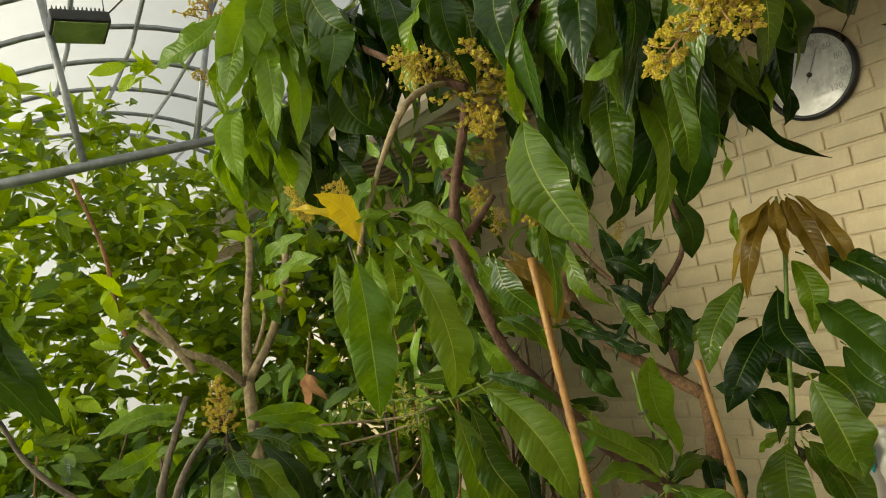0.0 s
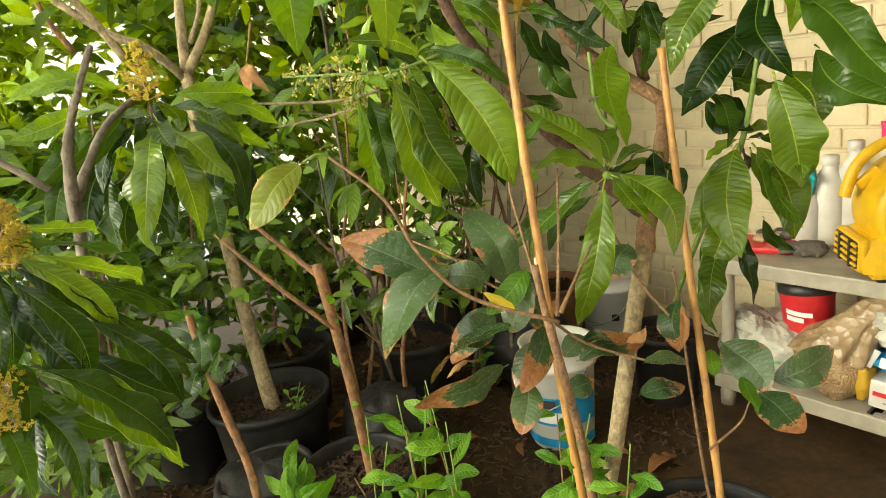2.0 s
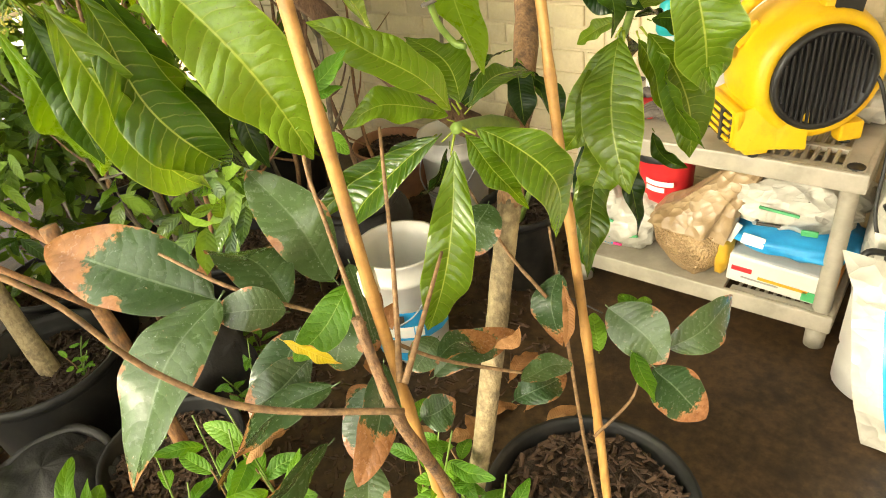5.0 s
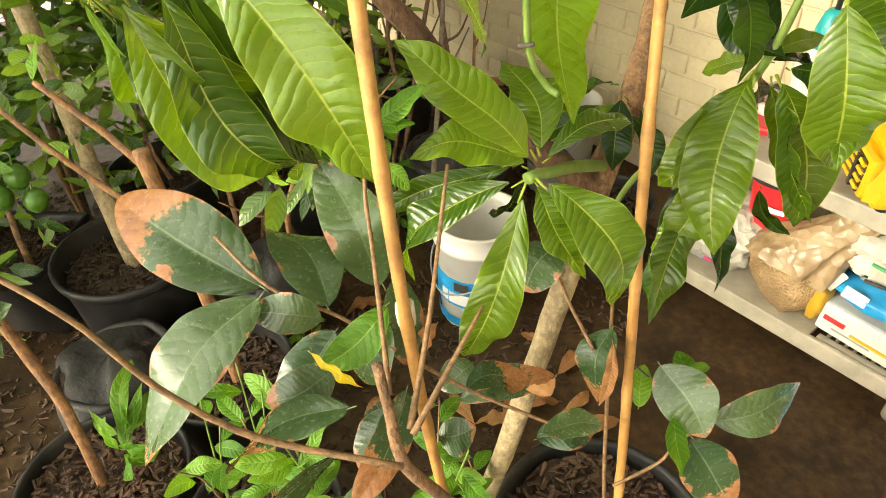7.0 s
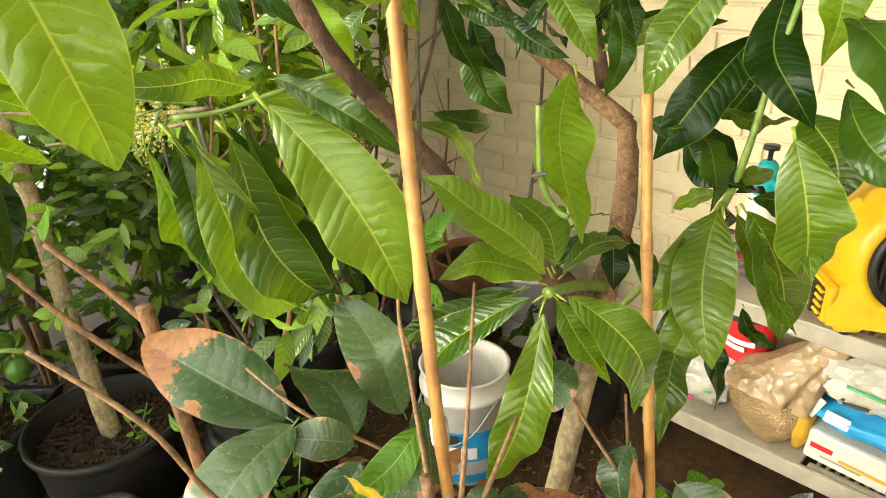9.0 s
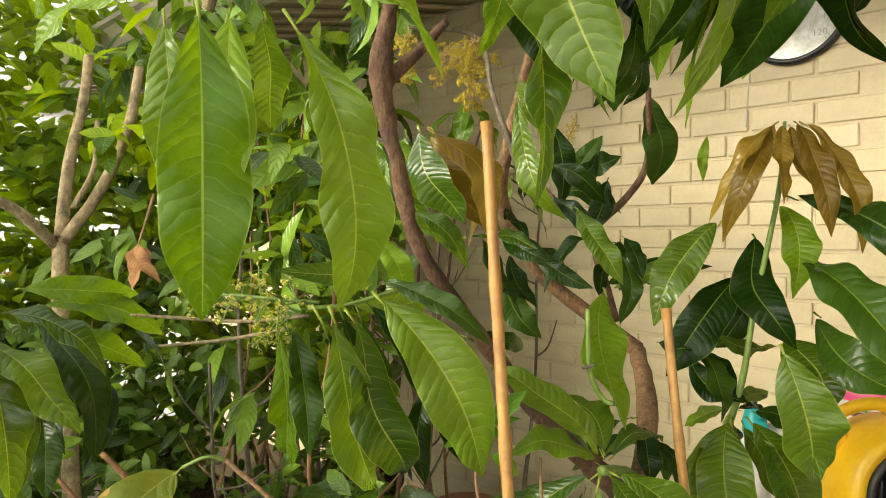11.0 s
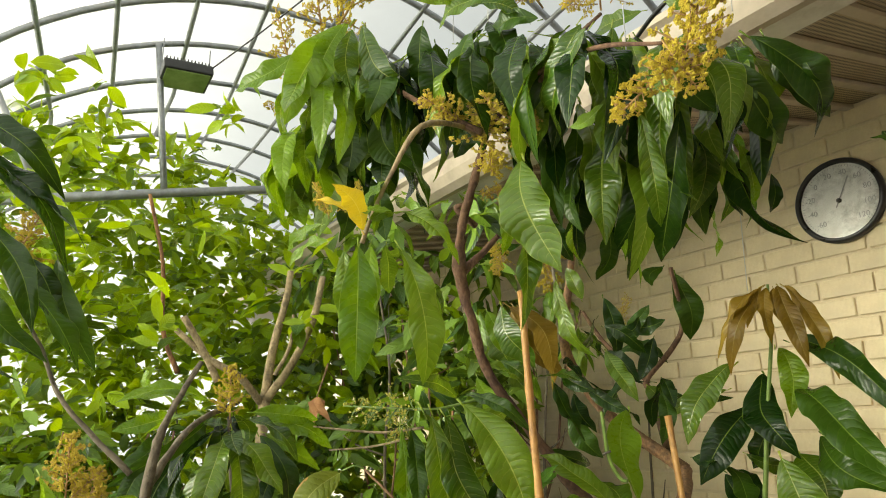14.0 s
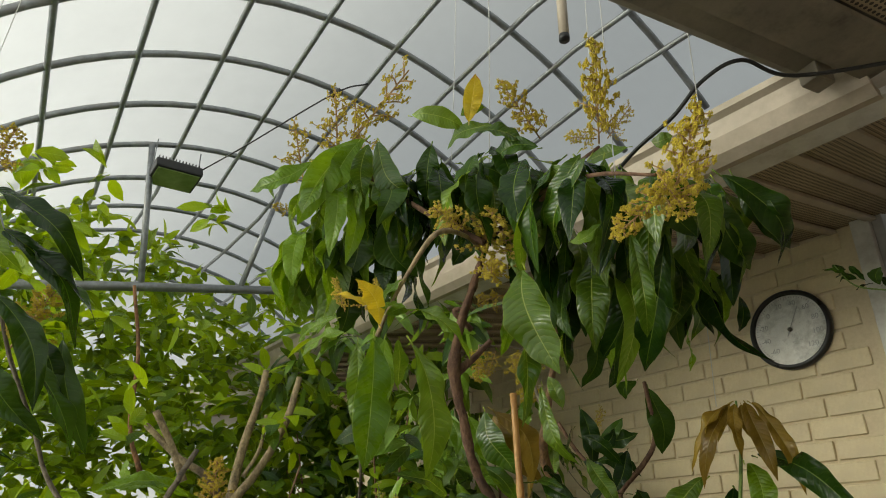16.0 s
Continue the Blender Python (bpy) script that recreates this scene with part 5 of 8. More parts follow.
grow_bag("black plastic grow bag in the back row", "grow bag", (-0.05, 1.20, FZ + 0.16), (0.34, 0.30, 0.34), "bag", 95, 0.18, 2.6)


# ---- main mango tree ----
mango = empty("mango_tree", 0.74, 0.62, FZ, "potted mango tree with long glossy leaves and yellow flower spikes", "tree")
tube("trunk", [(0.84, 0.50, FZ + 0.01, 0.025), (0.885, 0.455, 0.22, 0.020), (0.965, 0.413, 0.37, 0.018), (1.018, 0.414, 0.60, 0.017), (1.037, 0.461, 0.84, 0.017), (1.025, 0.55, 1.05, 0.018)], "bark_pale", mango, 12, 6, 0.05, "pale lichen-spotted trunk")
tube("limb", [(1.028, 0.54, 1.02, 0.0175), (1.022, 0.56, 1.08, 0.020), (0.975, 0.69, 1.205, 0.0175), (0.875, 0.849, 1.289, 0.0165)], "bark_mid", mango, 12, 6, 0.16, "rough brown upper trunk")
tube("limb", [(1.018, 0.57, 1.09, 0.0153), (0.985, 0.50, 1.16, 0.0179), (0.94, 0.42, 1.25, 0.0136), (0.893, 0.33, 1.38, 0.0115), (0.866, 0.24, 1.50, 0.0106), (0.872, 0.19, 1.62, 0.0106), (0.883, 0.155, 1.712, 0.0145), (0.93, 0.13, 1.80, 0.0093), (0.985, 0.13, 1.90, 0.0085), (1.008, 0.136, 1.966, 0.0076)], "bark_brown", mango, 10, 6, 0.24, "dark brown knotted limb")
tube("branch", [(0.882, 0.156, 1.709, 0.0120), (0.900, 0.198, 1.751, 0.0080), (0.918, 0.235, 1.797, 0.0060)], "bark_brown", mango, 8, 5, 0.06)
tube("branch", [(0.925, 0.170, 1.806, 0.0070), (0.925, 0.119, 1.836, 0.0060), (0.937, 0.131, 1.844, 0.0050)], "bark_brown", mango, 8, 5, 0.06)
tube("limb", [(0.875, 0.849, 1.289, 0.0170), (0.753, 0.810, 1.378, 0.0160), (0.703, 0.738, 1.454, 0.0150), (0.695, 0.634, 1.586, 0.0140), (0.738, 0.599, 1.696, 0.0120), (0.786, 0.576, 1.788, 0.0100), (0.879, 0.513, 1.917, 0.0080), (0.962, 0.410, 1.981, 0.0070)], "bark_mid", mango, 10, 5, 0.06)
tube("branch", [(0.800, 0.885, 1.338, 0.0140), (0.745, 0.907, 1.482, 0.0100), (0.736, 0.897, 1.527, 0.0090), (0.808, 0.920, 1.602, 0.0080), (0.852, 0.928, 1.676, 0.0070), (0.898, 0.841, 1.811, 0.0060)], "bark_brown", mango, 8, 5, 0.06)
tube("branch", [(0.736, 0.897, 1.527, 0.0080), (0.675, 0.866, 1.590, 0.0070), (0.619, 0.848, 1.657, 0.0060), (0.592, 0.808, 1.738, 0.0050)], "bark_brown", mango, 8, 5, 0.06)
tube("branch", [(1.009, 0.128, 1.962, 0.0060), (1.047, 0.051, 1.957, 0.0050), (1.150, -0.106, 1.872, 0.0055), (1.103, -0.138, 1.792, 0.0038), (1.076, -0.158, 1.722, 0.0035), (1.059, -0.165, 1.681, 0.0045)], "bark_pale", mango, 8, 5, 0.06)
tube("branch", [(1.012, 0.121, 1.964, 0.0060), (1.095, 0.113, 1.985, 0.0055), (1.199, 0.113, 2.016, 0.0050), (1.350, 0.109, 1.989, 0.0045), (1.482, 0.106, 1.924, 0.0030)], "bark_brown", mango, 8, 5, 0.06)
tube("branch", [(0.898, 0.478, 1.799, 0.0080), (1.069, 0.415, 1.946, 0.0070), (1.245, 0.370, 2.013, 0.0060), (1.338, 0.394, 2.068, 0.0050), (1.390, 0.495, 2.098, 0.0035)], "bark_brown", mango, 8, 5, 0.06)
tube("branch", [(1.073, 0.079, 1.942, 0.0070), (0.964, 0.007, 2.033, 0.0060), (0.833, -0.086, 2.165, 0.0060), (0.788, -0.128, 2.243, 0.0050)], "bark_brown", mango, 8, 5, 0.06)
tube("branch", [(1.178, 0.121, 1.992, 0.0050), (1.279, 0.110, 2.026, 0.0045), (1.374, 0.103, 2.038, 0.0030)], "bark_brown", mango, 8, 5, 0.06)
tube("shoot", [(1.02, 0.575, 1.13, 0.008), (1.04, 0.50, 1.17, 0.008), (1.050, 0.44, 1.192, 0.0075), (1.055, 0.395, 1.205, 0.007)], "stalk_green", mango, 8, 4, 0.10)
# whorl of shiny leaves
lf(mango, (1.046, 0.418, 1.212), (0.931, 0.330, 1.347), 0.066, 0.13, "mango", (0.42, -0.22, 0.88))
lf(mango, (1.046, 0.408, 1.206), (0.975, 0.300, 1.233), 0.056, 0.13, "mango", (0.36, -0.26, 0.90))
lf(mango, (1.060, 0.402, 1.204), (1.172, 0.438, 1.066), 0.072, 0.22, "mango", (0.30, -0.36, 0.88))
lf(mango, (1.050, 0.402, 1.200), (0.929, 0.310, 1.020), 0.054, 0.13, "mango", (0.31, -0.52, 0.80))
lf(mango, (1.050, 0.400, 1.196), (1.017, 0.332, 0.925), 0.062, 0.13, "mango", (0.42, -0.40, 0.82))
lf(mango, (1.058, 0.402, 1.200), (1.146, 0.401, 1.118), 0.044, 0.13, "mango", (0.16, -0.20, 0.97))
lf(mango, (1.044, 0.425, 1.215), (0.945, 0.455, 1.290), 0.060, 0.06, "mango", (0.40, -0.40, 0.82))
lf(mango, (1.052, 0.420, 1.212), (1.062, 0.575, 1.215), 0.036, 0.13, "mango", (0.30, -0.50, 0.80))
lf(mango, (0.984, 0.495, 1.183), (0.835, 0.569, 1.175), 0.050, 0.06, "mango", (-0.24, -0.62, 0.75))
lf(mango, (0.992, 0.502, 1.183), (1.010, 0.664, 1.159), 0.029, 0.13, "mango", (0.06, -0.85, 0.53))
lf(mango, (0.986, 0.468, 1.145), (0.904, 0.492, 1.039), 0.034, 0.13, "mango_dark", (0.70, -0.18, 0.69))
lf(mango, (0.964, 0.481, 1.147), (0.843, 0.446, 1.022), 0.038, 0.06, "mango_dark", (0.34, -0.49, 0.80))
lf(mango, (0.959, 0.477, 1.147), (0.790, 0.350, 1.034), 0.038, 0.06, "mango", (0.61, -0.51, 0.60))
lf(mango, (0.965, 0.525, 1.163), (0.873, 0.660, 1.150), 0.033, 0.06, "mango", (0.37, -0.53, 0.76))
lf(mango, (0.731, 0.473, 1.346), (0.742, 0.633, 1.176), 0.049, 0.13, "mango", (0.73, -0.01, 0.68))
lf(mango, (0.711, 0.530, 1.345), (0.720, 0.676, 1.306), 0.038, 0.13, "mango_dark", (0.83, -0.47, 0.29))
# hanging leaves beside the cane
tube("shoot", [(0.866, 0.268, 1.455, 0.0030), (0.851, 0.208, 1.446, 0.0028), (0.824, 0.143, 1.430, 0.0025), (0.804, 0.100, 1.428, 0.0030)], "stalk_green", mango, 8, 5, 0.06)
lf(mango, (0.850, 0.168, 1.448), (0.970, 0.258, 1.210), 0.092, 0.13, "mango", (0.62, -0.49, 0.61))
lf(mango, (0.850, 0.123, 1.428), (0.870, 0.228, 1.194), 0.072, 0.13, "mango", (0.78, -0.24, 0.58))
lf(mango, (0.864, 0.063, 1.439), (0.712, 0.255, 1.100), 0.070, 0.13, "mango", (0.50, -0.42, 0.76))
lf(mango, (0.762, 0.083, 1.414), (0.602, 0.194, 1.148), 0.044, 0.10, "mango_lime", (0.68, -0.63, 0.38))
lf(mango, (0.720, 0.131, 1.399), (0.770, 0.126, 1.226), 0.045, 0.10, "mango_dark", (0.71, -0.24, 0.66))
lf(mango, (0.874, 0.067, 1.426), (0.721, 0.250, 1.107), 0.039, 0.06, "mango_dark", (0.85, -0.25, 0.47))
lf(mango, (0.838, 0.150, 1.429), (0.819, 0.273, 1.161), 0.045, 0.06, "mango_dark", (0.66, -0.39, 0.64))
lf(mango, (0.824, 0.201, 1.454), (0.969, 0.265, 1.385), 0.031, 0.22, "mango_dark", (0.55, -0.59, 0.60))
lf(mango, (0.826, 0.177, 1.454), (0.890, 0.008, 1.477), 0.032, 0.13, "mango", (0.87, -0.46, -0.16))
lf(mango, (0.820, 0.318, 1.318), (0.816, 0.298, 1.147), 0.037, 0.06, "mango_dark", (0.49, -0.66, 0.58))
panicle(mango, (0.765, 0.145, 1.429), (0.591, 0.033, 1.443), "lime", 0.80)
panicle(mango, (0.733, 0.130, 1.415), (0.658, 0.105, 1.362), "lime", 0.80)
tube("bare_twig", [(0.640, 0.215, 1.395, 0.0035), (0.560, 0.150, 1.385, 0.003), (0.500, 0.075, 1.392, 0.0028), (0.470, 0.010, 1.400, 0.002)], "bark_pale", mango, 6, 5, 0.10)
tube("bare_twig", [(0.600, 0.205, 1.372, 0.003), (0.515, 0.140, 1.352, 0.0028), (0.455, 0.060, 1.345, 0.002)], "bark_pale", mango, 6, 5, 0.10)
tube("shoot", [(1.030, 0.40, 1.42, 0.0036), (1.022, 0.42, 1.33, 0.004), (1.030, 0.44, 1.29, 0.004), (1.048, 0.44, 1.285, 0.0035)], "stalk_green", mango, 8, 4, 0.05)
tube("tie", [(1.014, 0.414, 1.335, 0.0022), (1.022, 0.408, 1.338, 0.0024), (1.034, 0.414, 1.342, 0.0022)], "cloth", mango, 6, 3, 0.2, "grey twist tie")
# fill of the hanging bunch and of the shiny whorl
lf(mango, (0.860, 0.090, 1.436), (0.804, 0.212, 1.164), 0.072, 0.13, "mango", (0.66, -0.44, 0.60))
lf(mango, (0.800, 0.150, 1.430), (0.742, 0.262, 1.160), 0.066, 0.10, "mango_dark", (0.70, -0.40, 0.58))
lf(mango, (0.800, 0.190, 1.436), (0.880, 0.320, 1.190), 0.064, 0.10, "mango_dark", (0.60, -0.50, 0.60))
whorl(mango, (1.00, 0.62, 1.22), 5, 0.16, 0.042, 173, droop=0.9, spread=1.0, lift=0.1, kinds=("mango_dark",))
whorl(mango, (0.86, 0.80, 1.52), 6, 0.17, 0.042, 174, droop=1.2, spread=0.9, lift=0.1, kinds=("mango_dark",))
# leaves at the yellowing shoot
lf(mango, (1.081, -0.172, 1.689), (1.099, -0.239, 1.758), 0.039, -0.06, "mango_yellow", (0.92, -0.34, -0.18))
lf(mango, (1.066, -0.176, 1.687), (1.040, -0.160, 1.455), 0.064, 0.13, "mango_lime", (0.78, -0.28, 0.56))
lf(mango, (1.066, -0.150, 1.688), (1.034, -0.166, 1.505), 0.052, 0.10, "mango_lime", (0.74, -0.50, 0.45))
lf(mango, (1.010, -0.175, 1.691), (1.004, -0.154, 1.516), 0.041, 0.06, "mango", (0.46, -0.39, 0.80))
lf(mango, (1.071, -0.126, 1.687), (1.045, -0.100, 1.605), 0.034, 0.06, "mango", (0.86, -0.19, 0.48))
lf(mango, (1.072, -0.110, 1.692), (1.050, -0.036, 1.455), 0.058, 0.22, "mango", (0.99, -0.11, 0.04))
lf(mango, (1.064, -0.120, 1.742), (1.200, -0.066, 1.632), 0.040, 0.13, "mango", (0.55, -0.45, 0.70))
lf(mango, (1.081, -0.166, 1.716), (1.098, -0.126, 1.732), 0.022, 0.06, "mango_lime", (0.88, -0.47, 0.09))
lf(mango, (1.061, -0.169, 1.732), (1.005, -0.239, 1.768), 0.015, 0.06, "mango_yellow", (0.62, -0.65, 0.44))
lf(mango, (1.088, -0.151, 1.778), (1.063, -0.146, 1.699), 0.015, 0.06, "mango_lime", (0.67, -0.66, 0.33))
lf(mango, (0.986, -0.201, 1.729), (0.860, -0.221, 1.707), 0.026, 0.06, "mango_lime", (0.97, -0.06, 0.23))
lf(mango, (1.083, -0.172, 1.728), (1.118, -0.147, 1.781), 0.028, 0.06, "mango_lime", (0.49, -0.54, 0.69))
lf(mango, (1.121, -0.145, 1.724), (1.078, -0.183, 1.729), 0.025, 0.06, "mango_lime", (0.69, -0.43, 0.59))
lf(mango, (1.029, -0.207, 1.686), (0.918, -0.242, 1.665), 0.031, 0.06, "mango_lime", (0.89, -0.17, 0.42))
lf(mango, (1.089, -0.116, 1.728), (1.062, -0.007, 1.743), 0.033, 0.06, "mango_dark", (0.95, -0.32, 0.05))
panicle(mango, (0.990, -0.139, 1.756), (0.980, -0.149, 1.807), "full", 1.30)
# hanging leaves under the middle flowers
lf(mango, (1.165, 0.100, 1.868), (1.228, 0.121, 1.640), 0.090, 0.06, "mango", (0.60, -0.75, 0.30))
lf(mango, (1.129, 0.100, 1.834), (1.070, 0.123, 1.701), 0.035, 0.06, "mango_lime", (0.78, -0.62, 0.08))
lf(mango, (1.080, 0.130, 1.822), (1.196, 0.084, 1.552), 0.042, 0.06, "mango", (0.90, 0.10, 0.30))
lf(mango, (0.903, 0.334, 1.869), (0.936, 0.434, 1.757), 0.052, 0.06, "mango_dark", (0.10, -0.99, -0.07))
lf(mango, (0.652, 0.444, 1.719), (0.710, 0.505, 1.541), 0.085, 0.06, "mango", (0.35, -0.92, -0.20))
lf(mango, (0.625, 0.504, 1.726), (0.721, 0.602, 1.530), 0.061, 0.13, "mango_young", (0.70, -0.71, 0.03))
lf(mango, (0.563, 0.464, 1.717), (0.585, 0.513, 1.590), 0.058, 0.06, "mango_lime", (0.45, -0.72, 0.52))
lf(mango, (0.731, 0.595, 1.573), (0.797, 0.591, 1.518), 0.040, 0.06, "mango_dark", (0.89, 0.07, 0.45))
lf(mango, (0.707, 0.504, 1.517), (0.863, 0.517, 1.502), 0.042, 0.06, "mango", (0.66, -0.08, 0.74))
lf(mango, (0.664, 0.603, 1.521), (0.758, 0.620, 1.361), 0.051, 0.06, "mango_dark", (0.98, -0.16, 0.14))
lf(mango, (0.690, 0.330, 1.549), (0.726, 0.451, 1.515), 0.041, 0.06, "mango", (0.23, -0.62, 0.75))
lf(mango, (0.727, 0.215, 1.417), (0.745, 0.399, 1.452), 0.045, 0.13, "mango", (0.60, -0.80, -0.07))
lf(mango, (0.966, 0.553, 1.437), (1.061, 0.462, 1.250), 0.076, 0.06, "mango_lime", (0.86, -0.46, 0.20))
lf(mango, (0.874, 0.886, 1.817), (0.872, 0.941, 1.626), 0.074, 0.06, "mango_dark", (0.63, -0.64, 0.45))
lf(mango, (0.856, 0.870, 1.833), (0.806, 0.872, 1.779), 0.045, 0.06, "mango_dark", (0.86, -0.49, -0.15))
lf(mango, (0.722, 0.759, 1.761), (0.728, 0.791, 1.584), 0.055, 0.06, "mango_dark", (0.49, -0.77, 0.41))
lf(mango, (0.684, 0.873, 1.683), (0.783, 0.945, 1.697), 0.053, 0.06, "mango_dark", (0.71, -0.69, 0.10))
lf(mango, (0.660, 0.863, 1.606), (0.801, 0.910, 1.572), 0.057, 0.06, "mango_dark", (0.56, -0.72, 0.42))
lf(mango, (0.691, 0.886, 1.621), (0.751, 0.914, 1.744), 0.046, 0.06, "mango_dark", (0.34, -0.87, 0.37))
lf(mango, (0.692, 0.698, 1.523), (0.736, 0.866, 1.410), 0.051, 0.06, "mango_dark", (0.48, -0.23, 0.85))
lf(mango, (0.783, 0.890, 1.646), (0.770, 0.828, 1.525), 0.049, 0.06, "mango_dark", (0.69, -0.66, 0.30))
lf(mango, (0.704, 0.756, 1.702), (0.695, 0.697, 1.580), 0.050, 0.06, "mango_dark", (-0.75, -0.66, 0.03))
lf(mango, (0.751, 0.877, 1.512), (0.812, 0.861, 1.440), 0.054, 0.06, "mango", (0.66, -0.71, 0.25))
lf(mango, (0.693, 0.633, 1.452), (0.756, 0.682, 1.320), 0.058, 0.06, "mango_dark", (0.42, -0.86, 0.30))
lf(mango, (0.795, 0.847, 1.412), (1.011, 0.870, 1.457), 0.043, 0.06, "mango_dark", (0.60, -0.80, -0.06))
lf(mango, (0.886, 1.136, 1.641), (0.898, 1.128, 1.750), 0.024, 0.06, "mango_lime", (0.23, -0.68, 0.69))
panicle(mango, (1.020, 0.119, 1.944), (1.111, 0.065, 1.995), "full", 1.50)
panicle(mango, (1.060, 0.135, 1.964), (1.157, 0.145, 1.959), "full", 1.20)
panicle(mango, (1.034, 0.129, 1.930), (1.066, 0.104, 1.868), "full", 1.50)
panicle(mango, (1.051, 0.048, 1.968), (1.039, -0.039, 1.999), "full2", 1.10)
panicle(mango, (0.560, 0.700, 1.960), (0.510, 0.770, 1.810), "full", 0.95)
panicle(mango, (0.620, 0.640, 1.930), (0.560, 0.680, 1.850), "full2", 0.90)
panicle(mango, (0.560, 0.510, 1.930), (0.525, 0.540, 1.830), "full", 0.80)
panicle(mango, (1.060, -0.170, 1.715), (1.058, -0.176, 1.790), "full", 0.42)
panicle(mango, (1.000, -0.200, 1.735), (0.990, -0.225, 1.800), "full2", 0.50)
tube("limb", [(0.800, 0.560, 1.620, 0.006), (0.700, 0.600, 1.790, 0.005), (0.610, 0.660, 1.930, 0.004), (0.560, 0.510, 1.930, 0.003)], "bark_grey", mango, 7, 5, 0.08)
whorl(mango, (0.350, 0.930, 1.880), 6, 0.19, 0.048, 211, kinds=("mango_lime", "mango"), droop=1.5, spread=0.8, lift=0.1)
whorl(mango, (0.220, 1.150, 1.780), 7, 0.19, 0.050, 212, kinds=("mango_lime", "mango_lime", "mango"), droop=1.4, spread=0.9, lift=0.1)
whorl(mango, (0.520, 0.860, 1.700), 6, 0.18, 0.045, 213, kinds=("mango", "mango_dark"), droop=1.4, spread=0.9, lift=0.1)
lf(mango, (0.720, 0.400, 1.700), (0.735, 0.540, 1.525), 0.074, 0.22, "mango_young", (0.70, -0.45, 0.55))
panicle(mango, (0.891, 0.274, 1.785), (0.868, 0.270, 1.726), "thin", 1.10)
panicle(mango, (0.658, 0.878, 1.689), (0.700, 0.894, 1.777), "thin", 0.70)
panicle(mango, (0.990, 0.210, 1.882), (0.927, 0.188, 1.876), "thin", 1.30)
lf(mango, (0.565, 0.424, 1.536), (0.612, 0.467, 1.383), 0.050, 0.06, "mango_lime", (0.90, -0.43, 0.05))
lf(mango, (0.641, 0.436, 1.566), (0.712, 0.508, 1.470), 0.045, 0.13, "mango", (0.81, -0.52, 0.25))
lf(mango, (0.598, 0.463, 1.537), (0.687, 0.551, 1.463), 0.045, 0.13, "mango_lime", (0.81, -0.33, 0.49))
lf(mango, (0.435, 0.620, 1.755), (0.453, 0.667, 1.530), 0.090, 0.06, "mango", (0.26, -0.91, -0.33))
lf(mango, (0.469, 0.654, 1.762), (0.530, 0.740, 1.496), 0.050, 0.22, "mango_young", (0.60, -0.55, 0.58))
lf(mango, (0.591, 0.527, 1.496), (0.539, 0.461, 1.398), 0.043, 0.06, "mango", (0.46, -0.45, 0.76))
lf(mango, (0.755, 0.546, 1.531), (0.855, 0.561, 1.476), 0.042, 0.13, "mango_dark", (0.13, -0.98, 0.14))
lf(mango, (0.773, 0.623, 1.502), (0.895, 0.643, 1.428), 0.034, 0.13, "mango_dark", (0.61, -0.76, 0.23))
lf(mango, (0.710, 0.636, 1.490), (0.759, 0.665, 1.384), 0.044, 0.06, "mango_dark", (0.42, -0.52, 0.74))
lf(mango, (0.748, 0.717, 1.664), (0.837, 0.782, 1.580), 0.045, 0.13, "mango_dark", (0.12, -0.99, 0.04))
lf(mango, (0.747, 0.778, 1.647), (0.803, 0.808, 1.691), 0.039, 0.06, "mango_dark", (0.79, -0.55, 0.27))
lf(mango, (0.747, 0.723, 1.600), (0.847, 0.732, 1.505), 0.040, 0.06, "mango_dark", (0.45, -0.85, 0.28))
lf(mango, (0.917, 0.544, 1.568), (1.010, 0.541, 1.449), 0.043, 0.13, "mango", (0.77, -0.57, 0.27))
lf(mango, (0.820, 0.579, 1.703), (0.802, 0.543, 1.791), 0.040, 0.06, "mango", (0.23, -0.81, 0.55))
lf(mango, (0.885, 0.431, 1.742), (0.934, 0.497, 1.540), 0.042, 0.13, "mango", (0.52, -0.77, -0.36))
lf(mango, (0.528, 0.453, 1.599), (0.519, 0.420, 1.719), 0.040, 0.06, "mango_lime", (0.69, -0.72, -0.11))
lf(mango, (-0.090, 0.565, 1.769), (-0.158, 0.445, 1.732), 0.063, 0.06, "mango", (0.79, -0.49, 0.36))
lf(mango, (-0.069, 0.602, 1.757), (-0.123, 0.534, 1.623), 0.063, 0.06, "mango", (0.66, -0.74, 0.12))
lf(mango, (0.061, 0.618, 1.777), (0.111, 0.650, 1.898), 0.060, 0.06, "mango", (0.16, -0.99, -0.02))
lf(mango, (0.951, 0.772, 1.323), (1.013, 0.800, 1.318), 0.039, 0.06, "mango_dark", (0.39, -0.63, 0.67))
lf(mango, (0.980, 0.839, 1.309), (1.065, 0.794, 1.195), 0.055, 0.06, "mango_dark", (0.47, -0.35, 0.81))
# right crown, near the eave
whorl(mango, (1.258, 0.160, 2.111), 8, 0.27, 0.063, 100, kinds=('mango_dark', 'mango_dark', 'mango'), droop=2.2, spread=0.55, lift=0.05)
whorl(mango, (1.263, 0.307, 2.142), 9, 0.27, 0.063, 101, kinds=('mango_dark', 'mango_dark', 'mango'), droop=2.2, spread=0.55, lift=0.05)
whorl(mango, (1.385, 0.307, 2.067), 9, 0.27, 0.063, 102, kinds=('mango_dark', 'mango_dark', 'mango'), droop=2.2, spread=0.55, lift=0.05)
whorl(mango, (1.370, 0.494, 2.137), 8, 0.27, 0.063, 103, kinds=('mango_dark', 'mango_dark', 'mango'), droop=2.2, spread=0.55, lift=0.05)
